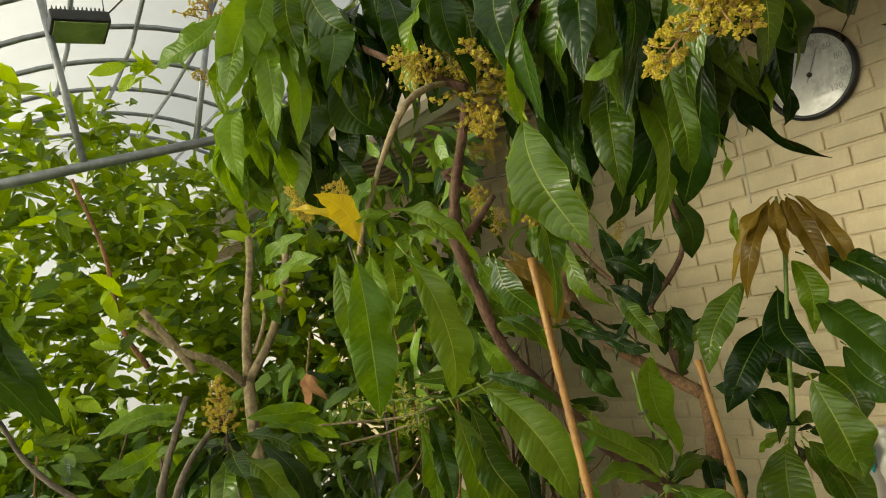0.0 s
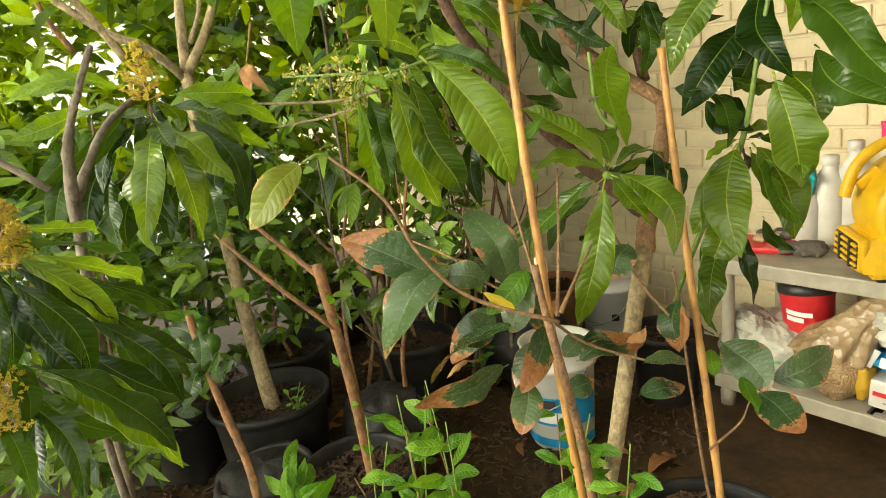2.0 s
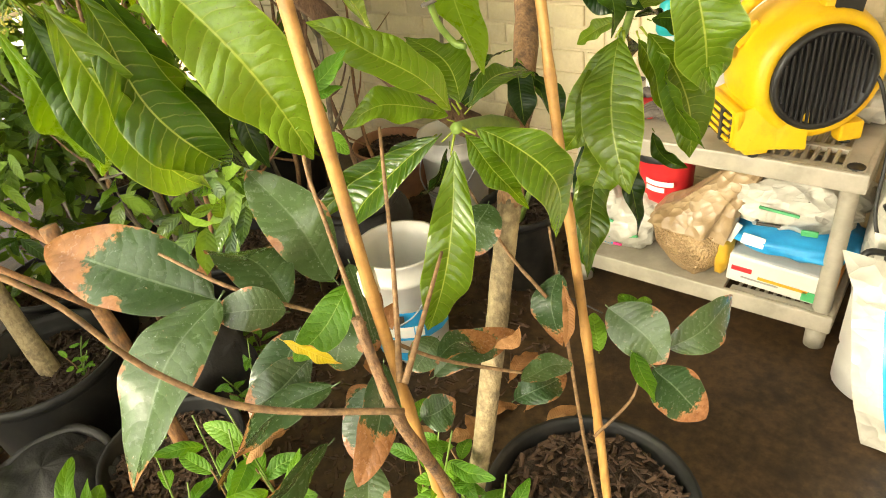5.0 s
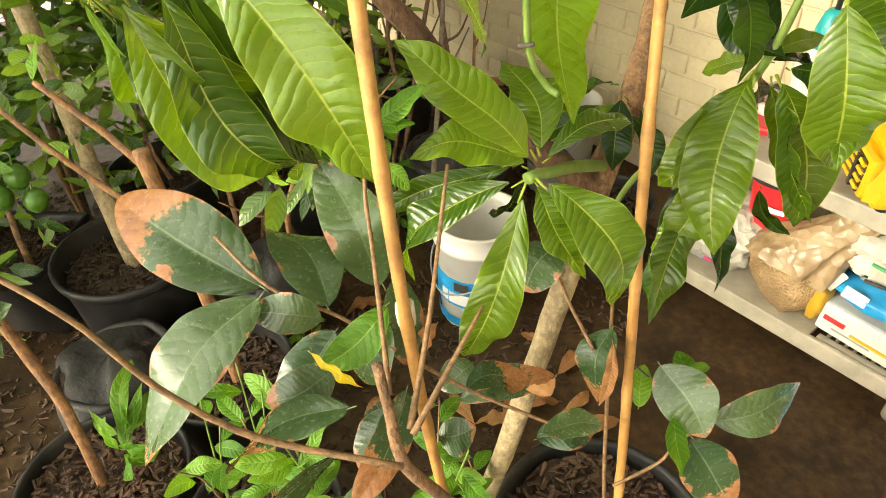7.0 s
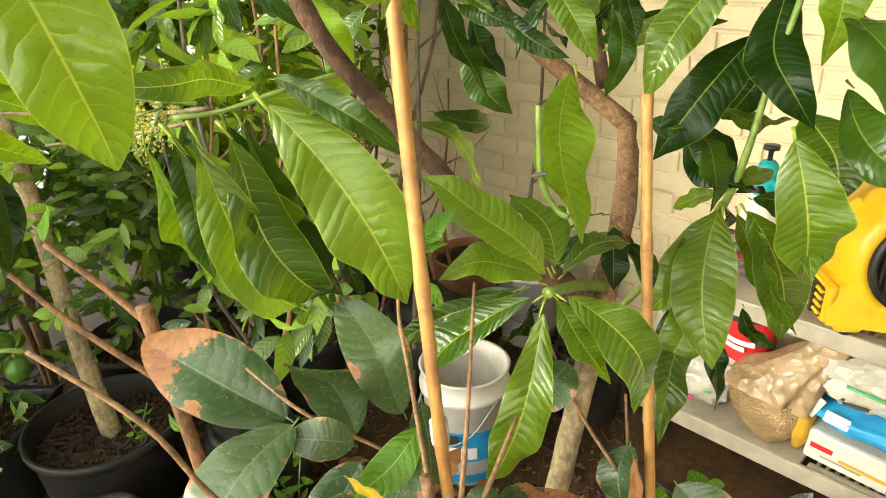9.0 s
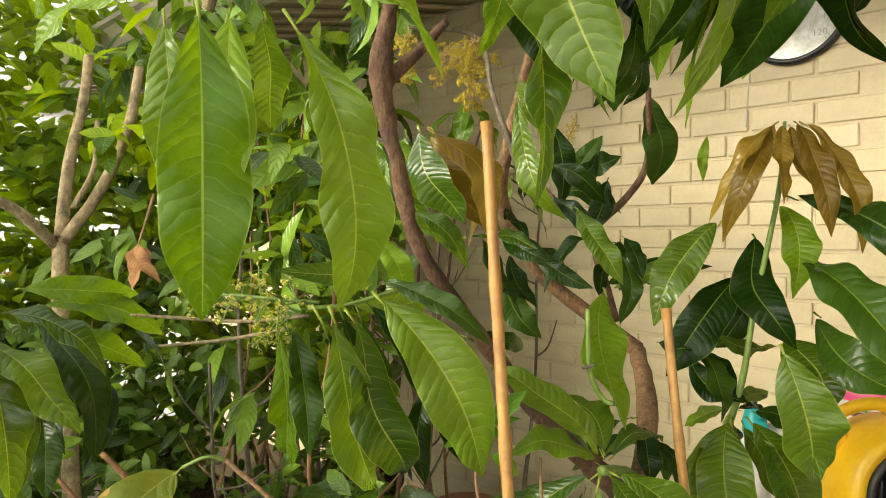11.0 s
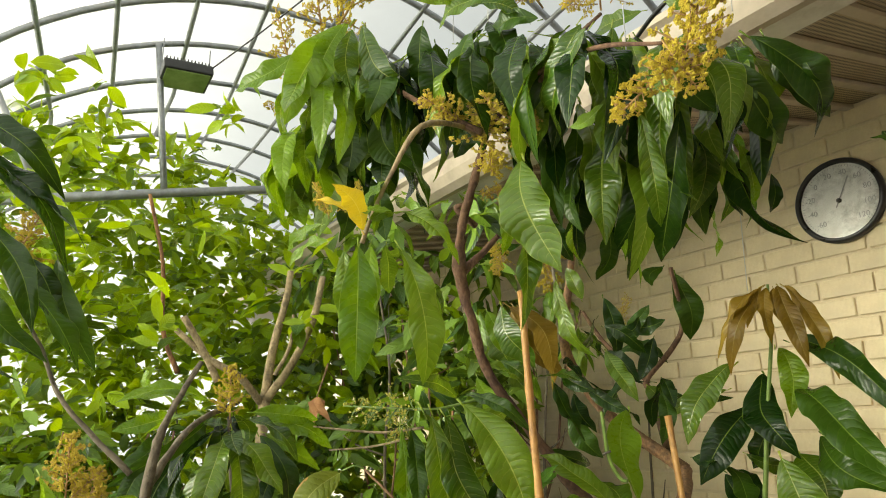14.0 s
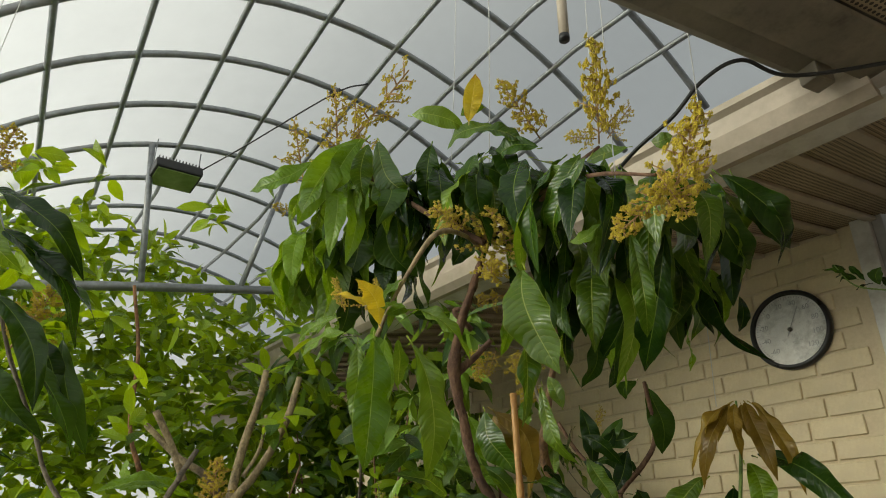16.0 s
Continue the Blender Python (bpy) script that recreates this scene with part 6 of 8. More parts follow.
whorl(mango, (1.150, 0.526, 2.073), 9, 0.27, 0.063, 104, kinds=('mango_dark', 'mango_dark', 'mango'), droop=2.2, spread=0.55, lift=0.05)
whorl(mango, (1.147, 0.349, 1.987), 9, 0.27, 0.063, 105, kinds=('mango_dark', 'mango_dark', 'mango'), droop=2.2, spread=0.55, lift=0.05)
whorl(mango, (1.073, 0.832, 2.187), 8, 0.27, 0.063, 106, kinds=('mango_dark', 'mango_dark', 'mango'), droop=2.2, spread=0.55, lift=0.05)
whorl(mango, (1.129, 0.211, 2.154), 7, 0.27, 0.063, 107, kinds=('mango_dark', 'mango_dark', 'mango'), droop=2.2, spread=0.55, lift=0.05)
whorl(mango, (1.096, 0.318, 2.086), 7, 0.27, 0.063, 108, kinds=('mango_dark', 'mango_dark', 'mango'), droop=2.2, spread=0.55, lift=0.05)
lf(mango, (1.333, 0.105, 2.058), (1.201, 0.115, 1.943), 0.052, 0.13, "mango", (0.70, -0.63, 0.33))
lf(mango, (1.361, 0.101, 2.031), (1.226, 0.133, 1.879), 0.056, 0.13, "mango", (0.32, -0.90, 0.30))
lf(mango, (1.302, 0.217, 2.113), (1.186, 0.272, 1.961), 0.057, 0.10, "mango", (0.62, -0.64, -0.46))
lf(mango, (1.284, 0.108, 2.045), (1.189, 0.124, 2.024), 0.039, 0.06, "mango", (0.63, -0.74, 0.23))
lf(mango, (1.279, 0.107, 1.872), (1.347, 0.119, 1.891), 0.025, 0.06, "mango_lime", (0.80, -0.59, 0.07))
lf(mango, (1.247, 0.307, 2.005), (1.105, 0.390, 1.723), 0.067, 0.10, "mango_dark", (0.75, -0.55, -0.38))
lf(mango, (1.340, 0.212, 1.920), (1.293, 0.311, 1.724), 0.041, 0.22, "mango", (0.57, -0.45, -0.68))
lf(mango, (1.380, 0.285, 1.936), (1.205, 0.402, 1.690), 0.066, 0.10, "mango_dark", (0.57, -0.75, 0.35))
lf(mango, (1.295, 0.535, 2.065), (1.151, 0.643, 1.805), 0.072, 0.06, "mango_dark", (0.19, -0.75, -0.63))
lf(mango, (1.397, 0.410, 2.061), (1.396, 0.563, 1.908), 0.075, 0.13, "mango_dark", (0.50, -0.56, -0.66))
lf(mango, (1.417, 0.431, 2.102), (1.440, 0.626, 1.925), 0.074, 0.22, "mango_dark", (0.59, -0.81, -0.02))
lf(mango, (1.395, 0.471, 2.079), (1.340, 0.697, 1.746), 0.072, 0.22, "mango_dark", (-0.74, -0.59, -0.32))
lf(mango, (1.435, 0.471, 2.110), (1.458, 0.633, 1.962), 0.059, 0.22, "mango_dark", (0.13, -0.95, -0.27))
lf(mango, (1.314, 0.631, 1.970), (1.207, 0.700, 1.835), 0.049, 0.06, "mango_dark", (0.61, -0.73, 0.30))
lf(mango, (1.277, 0.609, 1.976), (1.250, 0.683, 1.853), 0.042, 0.06, "mango_lime", (0.47, -0.87, -0.12))
lf(mango, (1.153, 0.662, 1.896), (1.120, 0.722, 1.773), 0.038, 0.06, "mango_lime", (0.85, 0.17, 0.50))
lf(mango, (1.309, 0.657, 1.907), (1.270, 0.701, 1.831), 0.027, 0.06, "mango_dark", (0.48, -0.80, 0.37))
lf(mango, (1.244, 0.428, 1.934), (1.175, 0.496, 1.742), 0.049, 0.06, "mango_dark", (0.57, -0.79, -0.23))
lf(mango, (1.124, 0.308, 1.898), (1.025, 0.378, 1.718), 0.054, 0.06, "mango_dark", (0.92, -0.38, 0.11))
lf(mango, (1.134, 0.353, 1.825), (1.048, 0.409, 1.684), 0.044, 0.06, "mango_dark", (0.82, -0.35, 0.45))
lf(mango, (1.078, 0.515, 1.837), (1.016, 0.543, 1.716), 0.039, 0.06, "mango_dark", (0.95, -0.01, 0.31))
lf(mango, (1.468, 0.512, 2.068), (1.471, 0.628, 1.983), 0.051, 0.22, "mango_dark", (0.04, -1.00, -0.05))
lf(mango, (1.428, 0.179, 2.005), (1.436, 0.293, 1.885), 0.056, 0.13, "mango_dark", (0.36, -0.93, 0.07))
lf(mango, (1.306, 0.315, 2.169), (1.161, 0.294, 2.172), 0.052, 0.13, "mango", (-0.51, -0.84, 0.18))
lf(mango, (1.392, 0.248, 2.107), (1.431, 0.269, 2.109), 0.034, 0.06, "mango", (0.52, -0.81, -0.28))
panicle(mango, (1.484, 0.120, 1.847), (1.596, 0.073, 1.989), "full2", 0.72)
panicle(mango, (1.516, 0.100, 1.889), (1.416, 0.064, 1.815), "full", 0.85)
panicle(mango, (1.502, 0.078, 1.909), (1.526, 0.118, 1.829), "full", 1.00)
panicle(mango, (1.376, 0.101, 2.042), (1.453, 0.013, 2.192), "full2", 0.55)
panicle(mango, (1.377, 0.094, 2.051), (1.347, 0.042, 2.046), "full", 1.00)
panicle(mango, (1.392, 0.107, 2.049), (1.457, 0.096, 2.081), "thin", 0.90)
panicle(mango, (1.136, 0.201, 2.232), (1.142, 0.069, 2.325), "full", 0.80)
panicle(mango, (0.738, -0.130, 2.211), (0.982, -0.080, 2.388), "thin", 0.60)
panicle(mango, (0.757, -0.126, 2.236), (0.843, -0.198, 2.354), "thin", 0.90)
panicle(mango, (0.606, -0.134, 2.206), (0.668, -0.218, 2.348), "thin", 0.80)
panicle(mango, (0.566, -0.150, 2.151), (0.554, -0.193, 2.158), "full", 1.20)
# left crown
whorl(mango, (0.761, -0.063, 2.290), 6, 0.24, 0.064, 140, kinds=('mango_lime', 'mango'), droop=2.0, spread=0.6, lift=0.12)
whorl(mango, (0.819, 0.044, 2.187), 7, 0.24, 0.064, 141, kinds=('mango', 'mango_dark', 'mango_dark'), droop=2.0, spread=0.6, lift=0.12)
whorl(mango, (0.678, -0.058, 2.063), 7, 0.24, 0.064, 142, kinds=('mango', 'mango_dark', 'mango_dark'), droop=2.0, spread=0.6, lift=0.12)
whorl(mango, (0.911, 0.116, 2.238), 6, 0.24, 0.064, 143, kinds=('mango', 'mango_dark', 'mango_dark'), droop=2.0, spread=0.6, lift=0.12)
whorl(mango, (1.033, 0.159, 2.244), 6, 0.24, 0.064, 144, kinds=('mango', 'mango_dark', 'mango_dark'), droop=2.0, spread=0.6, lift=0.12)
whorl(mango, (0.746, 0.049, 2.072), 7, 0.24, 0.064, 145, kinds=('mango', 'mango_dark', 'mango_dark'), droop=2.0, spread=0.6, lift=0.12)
lf(mango, (0.878, -0.108, 2.240), (0.737, -0.201, 2.025), 0.076, 0.13, "mango_lime", (0.91, -0.37, -0.20))
lf(mango, (0.878, -0.131, 2.222), (0.808, -0.165, 2.094), 0.060, 0.10, "mango_lime", (0.93, -0.35, 0.08))
lf(mango, (0.898, -0.100, 2.225), (0.931, 0.005, 2.086), 0.064, 0.10, "mango", (0.75, -0.48, -0.45))
lf(mango, (0.900, -0.120, 2.207), (0.861, -0.095, 2.078), 0.053, 0.06, "mango", (0.71, -0.02, -0.71))
lf(mango, (0.757, -0.182, 2.203), (0.621, -0.292, 2.138), 0.052, 0.13, "mango_lime", (0.77, -0.62, -0.14))
lf(mango, (0.696, -0.212, 2.208), (0.654, -0.236, 2.118), 0.041, 0.06, "mango_lime", (0.65, -0.71, 0.25))
lf(mango, (0.676, -0.123, 2.073), (0.596, -0.127, 1.857), 0.068, 0.13, "mango", (0.94, 0.05, -0.35))
lf(mango, (0.678, -0.107, 2.062), (0.698, -0.012, 1.958), 0.067, 0.10, "mango_dark", (0.94, 0.32, 0.08))
lf(mango, (0.721, -0.067, 2.058), (0.650, -0.075, 1.812), 0.071, 0.13, "mango", (0.91, -0.39, 0.15))
lf(mango, (0.794, -0.066, 2.091), (0.741, -0.049, 1.936), 0.075, 0.06, "mango_dark", (0.81, -0.55, -0.23))
lf(mango, (0.846, -0.019, 2.086), (0.844, 0.072, 1.936), 0.083, 0.06, "mango_dark", (0.79, -0.56, -0.27))
lf(mango, (0.864, -0.011, 2.144), (0.753, -0.032, 1.989), 0.069, 0.06, "mango_dark", (0.72, -0.36, 0.60))
lf(mango, (0.971, 0.008, 2.226), (0.904, 0.051, 2.102), 0.062, 0.10, "mango_dark", (0.61, -0.74, -0.28))
lf(mango, (0.977, -0.069, 2.259), (1.056, 0.036, 2.227), 0.047, 0.13, "mango", (0.65, -0.60, -0.47))
lf(mango, (1.113, 0.085, 2.224), (1.010, 0.020, 2.191), 0.046, 0.13, "mango", (0.76, -0.61, 0.22))
lf(mango, (1.017, 0.057, 2.145), (1.120, 0.190, 2.023), 0.089, 0.06, "mango_dark", (0.54, -0.75, 0.38))
lf(mango, (1.191, 0.147, 2.152), (1.059, 0.107, 2.145), 0.052, 0.10, "mango_dark", (0.50, -0.86, -0.09))
lf(mango, (1.069, 0.047, 2.214), (1.160, 0.143, 2.162), 0.048, 0.10, "mango", (0.94, -0.33, 0.11))
lf(mango, (0.953, 0.048, 2.205), (0.898, 0.103, 2.077), 0.059, 0.06, "mango_dark", (0.94, -0.34, 0.03))
lf(mango, (1.039, 0.116, 2.112), (1.022, 0.199, 1.985), 0.057, 0.06, "mango_dark", (0.46, -0.88, -0.07))
lf(mango, (0.955, 0.136, 2.080), (0.887, 0.140, 1.971), 0.059, 0.06, "mango_dark", (0.71, -0.66, 0.25))
lf(mango, (0.634, -0.113, 1.983), (0.609, -0.091, 1.848), 0.057, 0.06, "mango_lime", (0.79, -0.61, 0.08))
lf(mango, (0.678, -0.048, 1.957), (0.651, -0.025, 1.809), 0.056, 0.06, "mango_dark", (0.89, -0.40, 0.22))
lf(mango, (0.749, -0.011, 1.959), (0.744, 0.053, 1.803), 0.059, 0.06, "mango_dark", (0.81, -0.55, 0.21))
lf(mango, (0.918, -0.001, 2.170), (0.838, 0.004, 2.052), 0.061, 0.06, "mango", (0.81, -0.57, 0.14))
whorl(mango, (0.759, -0.119, 2.199), 8, 0.23, 0.063, 180, kinds=('mango_lime', 'mango'), droop=2.2, spread=0.6, lift=0.12)
whorl(mango, (0.853, -0.048, 2.199), 8, 0.23, 0.063, 181, kinds=('mango', 'mango_dark'), droop=2.2, spread=0.6, lift=0.12)
whorl(mango, (0.666, -0.119, 2.095), 7, 0.23, 0.063, 182, kinds=('mango_lime', 'mango'), droop=2.2, spread=0.6, lift=0.12)
whorl(mango, (0.930, 0.031, 2.193), 7, 0.23, 0.063, 183, kinds=('mango', 'mango_dark'), droop=2.2, spread=0.6, lift=0.12)
whorl(mango, (1.056, 0.084, 2.183), 7, 0.23, 0.063, 184, kinds=('mango', 'mango_dark'), droop=2.2, spread=0.6, lift=0.12)
whorl(mango, (1.155, 0.129, 2.136), 7, 0.23, 0.063, 185, kinds=('mango', 'mango_dark'), droop=2.2, spread=0.6, lift=0.12)
lf(mango, (1.072, 0.035, 2.228), (1.129, 0.003, 2.324), 0.045, 0.06, "mango_yellow", (0.48, -0.68, -0.56))
lf(mango, (1.116, 0.049, 2.259), (1.064, 0.017, 2.251), 0.036, 0.06, "mango_lime", (0.70, -0.63, -0.34))


# ---- young mango with bronze new leaves ----
young = empty("young_mango", 0.47, 1.42, FZ, "young potted mango with drooping bronze new leaves", "tree")
tube("stem", [(0.47, 1.42, FZ + 0.2, 0.009), (0.66, 1.22, 0.66, 0.008), (0.90, 0.98, 0.97, 0.007), (1.05, 0.875, 1.18, 0.0065), (1.09, 0.88, 1.40, 0.005), (1.125, 0.89, 1.60, 0.0045), (1.133, 0.893, 1.725, 0.003)], "stalk_green", young, 8, 6, 0.04, "smooth green stem")
lf(young, (1.119, 0.906, 1.728), (1.034, 0.803, 1.541), 0.034, 0.22, "mango_young", (-0.05, -1.00, 0.02))
lf(young, (1.111, 0.904, 1.723), (1.065, 0.796, 1.518), 0.046, 0.22, "mango_young", (0.40, -0.74, 0.55))
lf(young, (1.125, 0.909, 1.725), (1.145, 0.858, 1.574), 0.035, 0.22, "mango_young", (0.50, -0.86, -0.15))
lf(young, (1.142, 0.915, 1.727), (1.220, 0.865, 1.522), 0.046, 0.22, "mango_young", (0.56, -0.78, 0.29))
lf(young, (1.150, 0.918, 1.726), (1.261, 0.908, 1.496), 0.038, 0.22, "mango_young", (0.69, -0.73, 0.06))
lf(young, (1.115, 0.905, 1.725), (1.082, 0.862, 1.627), 0.028, 0.22, "mango_young", (0.33, -0.52, 0.79))
lf(young, (1.134, 0.912, 1.722), (1.182, 0.890, 1.603), 0.028, 0.22, "mango_young", (0.38, -0.92, 0.04))
lf(young, (1.102, 0.938, 1.585), (1.154, 0.862, 1.416), 0.061, 0.06, "mango_lime", (0.27, -0.94, 0.21))
lf(young, (1.139, 0.955, 1.500), (1.400, 0.810, 1.279), 0.085, 0.10, "mango_dark", (0.57, -0.67, 0.47))
lf(young, (1.166, 0.960, 1.380), (1.359, 0.851, 1.264), 0.075, 0.06, "mango_dark", (-0.12, -0.90, 0.42))
lf(young, (1.123, 0.945, 1.594), (1.419, 0.827, 1.390), 0.063, 0.13, "mango_dark", (-0.25, -0.70, 0.67))
lf(young, (1.068, 0.927, 1.524), (1.172, 0.862, 1.331), 0.086, 0.06, "mango_dark", (0.70, -0.69, 0.15))
lf(young, (1.121, 0.940, 1.336), (1.219, 0.860, 1.220), 0.099, 0.06, "mango", (0.20, -0.68, 0.70))
lf(young, (1.019, 0.906, 1.550), (0.951, 0.767, 1.356), 0.075, 0.10, "mango", (0.49, -0.65, 0.58))
lf(young, (1.048, 0.919, 1.450), (0.974, 0.767, 1.267), 0.082, 0.10, "mango_dark", (0.29, -0.96, 0.01))
lf(young, (0.998, 0.898, 1.486), (0.861, 0.777, 1.418), 0.037, 0.06, "mango", (0.41, -0.91, -0.05))
lf(young, (0.969, 0.870, 1.290), (1.084, 0.865, 1.218), 0.056, 0.06, "mango_dark", (0.28, -0.86, 0.42))
lf(young, (1.086, 0.934, 1.431), (0.985, 0.945, 1.291), 0.057, 0.06, "mango_dark", (0.40, -0.76, 0.51))
lf(young, (1.009, 0.894, 1.333), (1.101, 0.993, 1.301), 0.038, 0.06, "mango", (0.35, -0.89, -0.29))
lf(young, (1.051, 0.860, 1.188), (0.985, 0.765, 1.000), 0.086, 0.13, "mango", (0.27, -0.60, 0.75))
lf(young, (1.054, 0.860, 1.183), (1.141, 0.709, 0.983), 0.096, 0.10, "mango", (0.30, -0.65, 0.60))
lf(young, (1.078, 0.870, 1.188), (1.191, 0.840, 0.994), 0.092, 0.13, "mango", (0.76, -0.56, 0.33))
lf(young, (1.059, 0.868, 1.209), (0.970, 0.895, 1.293), 0.038, 0.13, "mango_dark", (0.65, -0.71, 0.27))
lf(young, (1.086, 0.875, 1.199), (1.151, 0.902, 1.147), 0.051, 0.13, "mango_dark", (0.34, -0.62, 0.71))
lf(young, (1.041, 0.879, 1.179), (1.033, 0.742, 1.027), 0.059, 0.06, "mango", (0.59, -0.43, 0.68))
lf(young, (1.051, 0.872, 1.154), (1.114, 0.764, 0.969), 0.061, 0.06, "mango", (-0.06, -0.58, 0.82))
lf(young, (1.064, 0.888, 1.175), (1.211, 0.814, 1.023), 0.068, 0.06, "mango", (-0.31, -0.95, -0.10))
lf(young, (1.042, 0.886, 1.195), (0.951, 0.884, 1.148), 0.034, 0.06, "mango", (0.04, -0.75, 0.66))
lf(young, (1.053, 0.890, 1.193), (1.127, 0.966, 1.159), 0.037, 0.06, "mango_dark", (-0.32, -0.61, 0.72))
lf(young, (1.050, 0.885, 1.184), (1.020, 0.931, 1.064), 0.042, 0.06, "mango_dark", (0.42, -0.30, 0.86))
lf(young, (1.030, 0.850, 1.080), (1.040, 0.718, 0.905), 0.078, 0.10, "mango", (0.40, -0.55, 0.73))
lf(young, (1.036, 0.830, 1.000), (1.088, 0.668, 0.828), 0.060, 0.10, "mango", (0.55, -0.45, 0.70))
lf(young, (1.156, 0.803, 1.339), (1.203, 0.833, 1.100), 0.100, 0.10, "mango", (0.30, -0.80, 0.52))
lf(young, (1.032, 0.802, 1.046), (1.025, 0.746, 0.880), 0.046, 0.06, "mango", (0.52, -0.27, 0.81))
lf(young, (1.029, 0.795, 1.038), (1.035, 0.789, 0.850), 0.040, 0.06, "mango_dark", (0.19, -0.81, 0.55))
lf(young, (1.042, 0.804, 1.041), (1.126, 0.786, 0.843), 0.036, 0.06, "mango_dark", (0.63, -0.73, 0.28))
lf(young, (1.040, 0.890, 1.206), (1.084, 0.976, 1.221), 0.039, 0.06, "mango", (0.28, -0.24, 0.93))
lf(young, (1.120, 0.835, 1.035), (1.173, 0.867, 0.953), 0.032, 0.06, "mango_dark", (-0.46, -0.59, 0.66))
lf(young, (1.150, 0.958, 1.275), (1.220, 0.781, 1.142), 0.060, 0.06, "mango", (0.17, -0.83, 0.53))
lf(young, (1.043, 0.759, 0.976), (1.069, 0.734, 0.775), 0.035, 0.06, "mango_dark", (0.14, -0.51, 0.85))


# ---- scorched shrub on bamboo canes ----
shrub = empty("scorched_shrub", 1.0, 0.38, FZ, "staked potted shrub with dark leaves burnt brown at the tips", "shrub")
bamboo(shrub, (1.026, 0.354, FZ + 0.12), (0.985, 0.238, 1.66), 0.0078, 7, 3, "bamboo cane tied to the shrub", (0.022, -0.042, 0))
tube("tape", [(1.020, 0.247, 1.085, 0.0108), (1.021, 0.2475, 1.07, 0.0112), (1.022, 0.248, 1.055, 0.0108)], "tape", shrub, 10, 2, 0.05, "translucent plastic tape round the cane")
tube("stem", [(1.01, 0.38, FZ + 0.15, 0.011), (1.07, 0.27, 0.70, 0.009), (1.117, 0.169, 0.96, 0.0075), (1.10, 0.165, 1.04, 0.006), (1.089, 0.164, 1.104, 0.0058)], "bark_mid", shrub, 8, 5, 0.06, "cut woody stem")
tube("twig", [(0.965, -0.102, 1.320, 0.0020), (1.014, -0.051, 1.251, 0.0026), (1.035, -0.015, 1.160, 0.0030), (1.075, 0.040, 1.085, 0.0033), (1.153, 0.142, 1.029, 0.0036)], "twig", shrub, 6, 6, 0.12)
tube("twig", [(1.131, 0.171, 1.031, 0.0040), (1.113, 0.239, 1.075, 0.0030), (1.093, 0.299, 1.103, 0.0022)], "twig", shrub, 6, 5, 0.10)
tube("twig", [(1.117, 0.177, 1.020, 0.0040), (1.062, 0.250, 1.095, 0.0030), (1.004, 0.326, 1.227, 0.0022)], "twig", shrub, 6, 5, 0.10)
tube("twig", [(1.083, 0.178, 1.042, 0.0030), (0.992, 0.231, 1.148, 0.0026), (0.955, 0.252, 1.207, 0.0024), (0.936, 0.279, 1.276, 0.0018)], "twig", shrub, 6, 5, 0.10)
tube("twig", [(1.006, 0.267, 0.963, 0.0030), (1.047, 0.320, 0.904, 0.0028), (1.128, 0.378, 0.871, 0.0025), (1.157, 0.402, 0.861, 0.0020)], "twig", shrub, 6, 5, 0.10)
tube("twig", [(1.019, 0.231, 1.020, 0.0030), (0.936, 0.207, 1.028, 0.0026), (0.908, 0.141, 1.096, 0.0026), (0.813, 0.125, 1.120, 0.0020)], "twig", shrub, 6, 5, 0.10)
tube("twig", [(1.114, 0.487, 0.918, 0.0030), (1.046, 0.498, 0.967, 0.0026), (0.993, 0.487, 1.069, 0.0020)], "twig", shrub, 6, 5, 0.10)
tube("leaf_stalk", [(0.965, -0.102, 1.320, 0.0018), (0.962, -0.118, 1.326, 0.0016), (0.950, -0.135, 1.318, 0.0014)], "stalk_green", shrub, 6, 4)
lf(shrub, (0.950, -0.135, 1.318), (0.918, -0.218, 1.236), 0.054, 0.06, "fading", (0.85, -0.30, 0.43), "yellowing oval leaf")
lf(shrub, (0.964, 0.270, 1.281), (0.996, 0.306, 1.319), 0.028, 0.06, "lime_small", (0.45, -0.35, 0.82))
lf(shrub, (0.964, 0.270, 1.275), (0.937, 0.234, 1.250), 0.024, 0.06, "lime_small", (0.50, -0.20, 0.84))
lf(shrub, (0.962, 0.270, 1.281), (0.942, 0.262, 1.290), 0.018, 0.06, "lime_small", (0.40, -0.50, 0.75))
lf(shrub, (0.966, 0.272, 1.278), (1.000, 0.288, 1.287), 0.020, 0.06, "lime_small", (0.30, -0.40, 0.86))
lf(shrub, (0.972, 0.262, 1.240), (1.008, 0.272, 1.222), 0.020, 0.06, "lime_small", (0.40, -0.40, 0.82))
lf(shrub, (0.906, 0.137, 1.091), (0.957, -0.056, 0.998), 0.092, 0.06, "burnt", (0.18, 0.16, 0.97))
lf(shrub, (0.909, 0.218, 0.981), (0.921, 0.103, 0.909), 0.079, 0.06, "burnt", (0.23, 0.08, 0.97))
lf(shrub, (1.040, 0.160, 0.997), (0.965, 0.014, 0.929), 0.066, 0.06, "burnt2", (0.22, 0.31, 0.92))
lf(shrub, (0.920, 0.309, 1.033), (0.982, 0.276, 0.925), 0.055, 0.06, "burnt", (0.33, -0.01, 0.94))
lf(shrub, (1.031, 0.237, 0.966), (1.095, 0.115, 0.906), 0.051, 0.06, "burnt2", (0.63, 0.32, 0.71))
lf(shrub, (1.042, 0.314, 0.904), (1.078, 0.406, 0.891), 0.051, 0.06, "burnt2", (0.02, 0.20, 0.98))
lf(shrub, (1.023, 0.494, 1.050), (1.024, 0.435, 0.996), 0.068, 0.06, "burnt", (0.35, -0.23, 0.91))
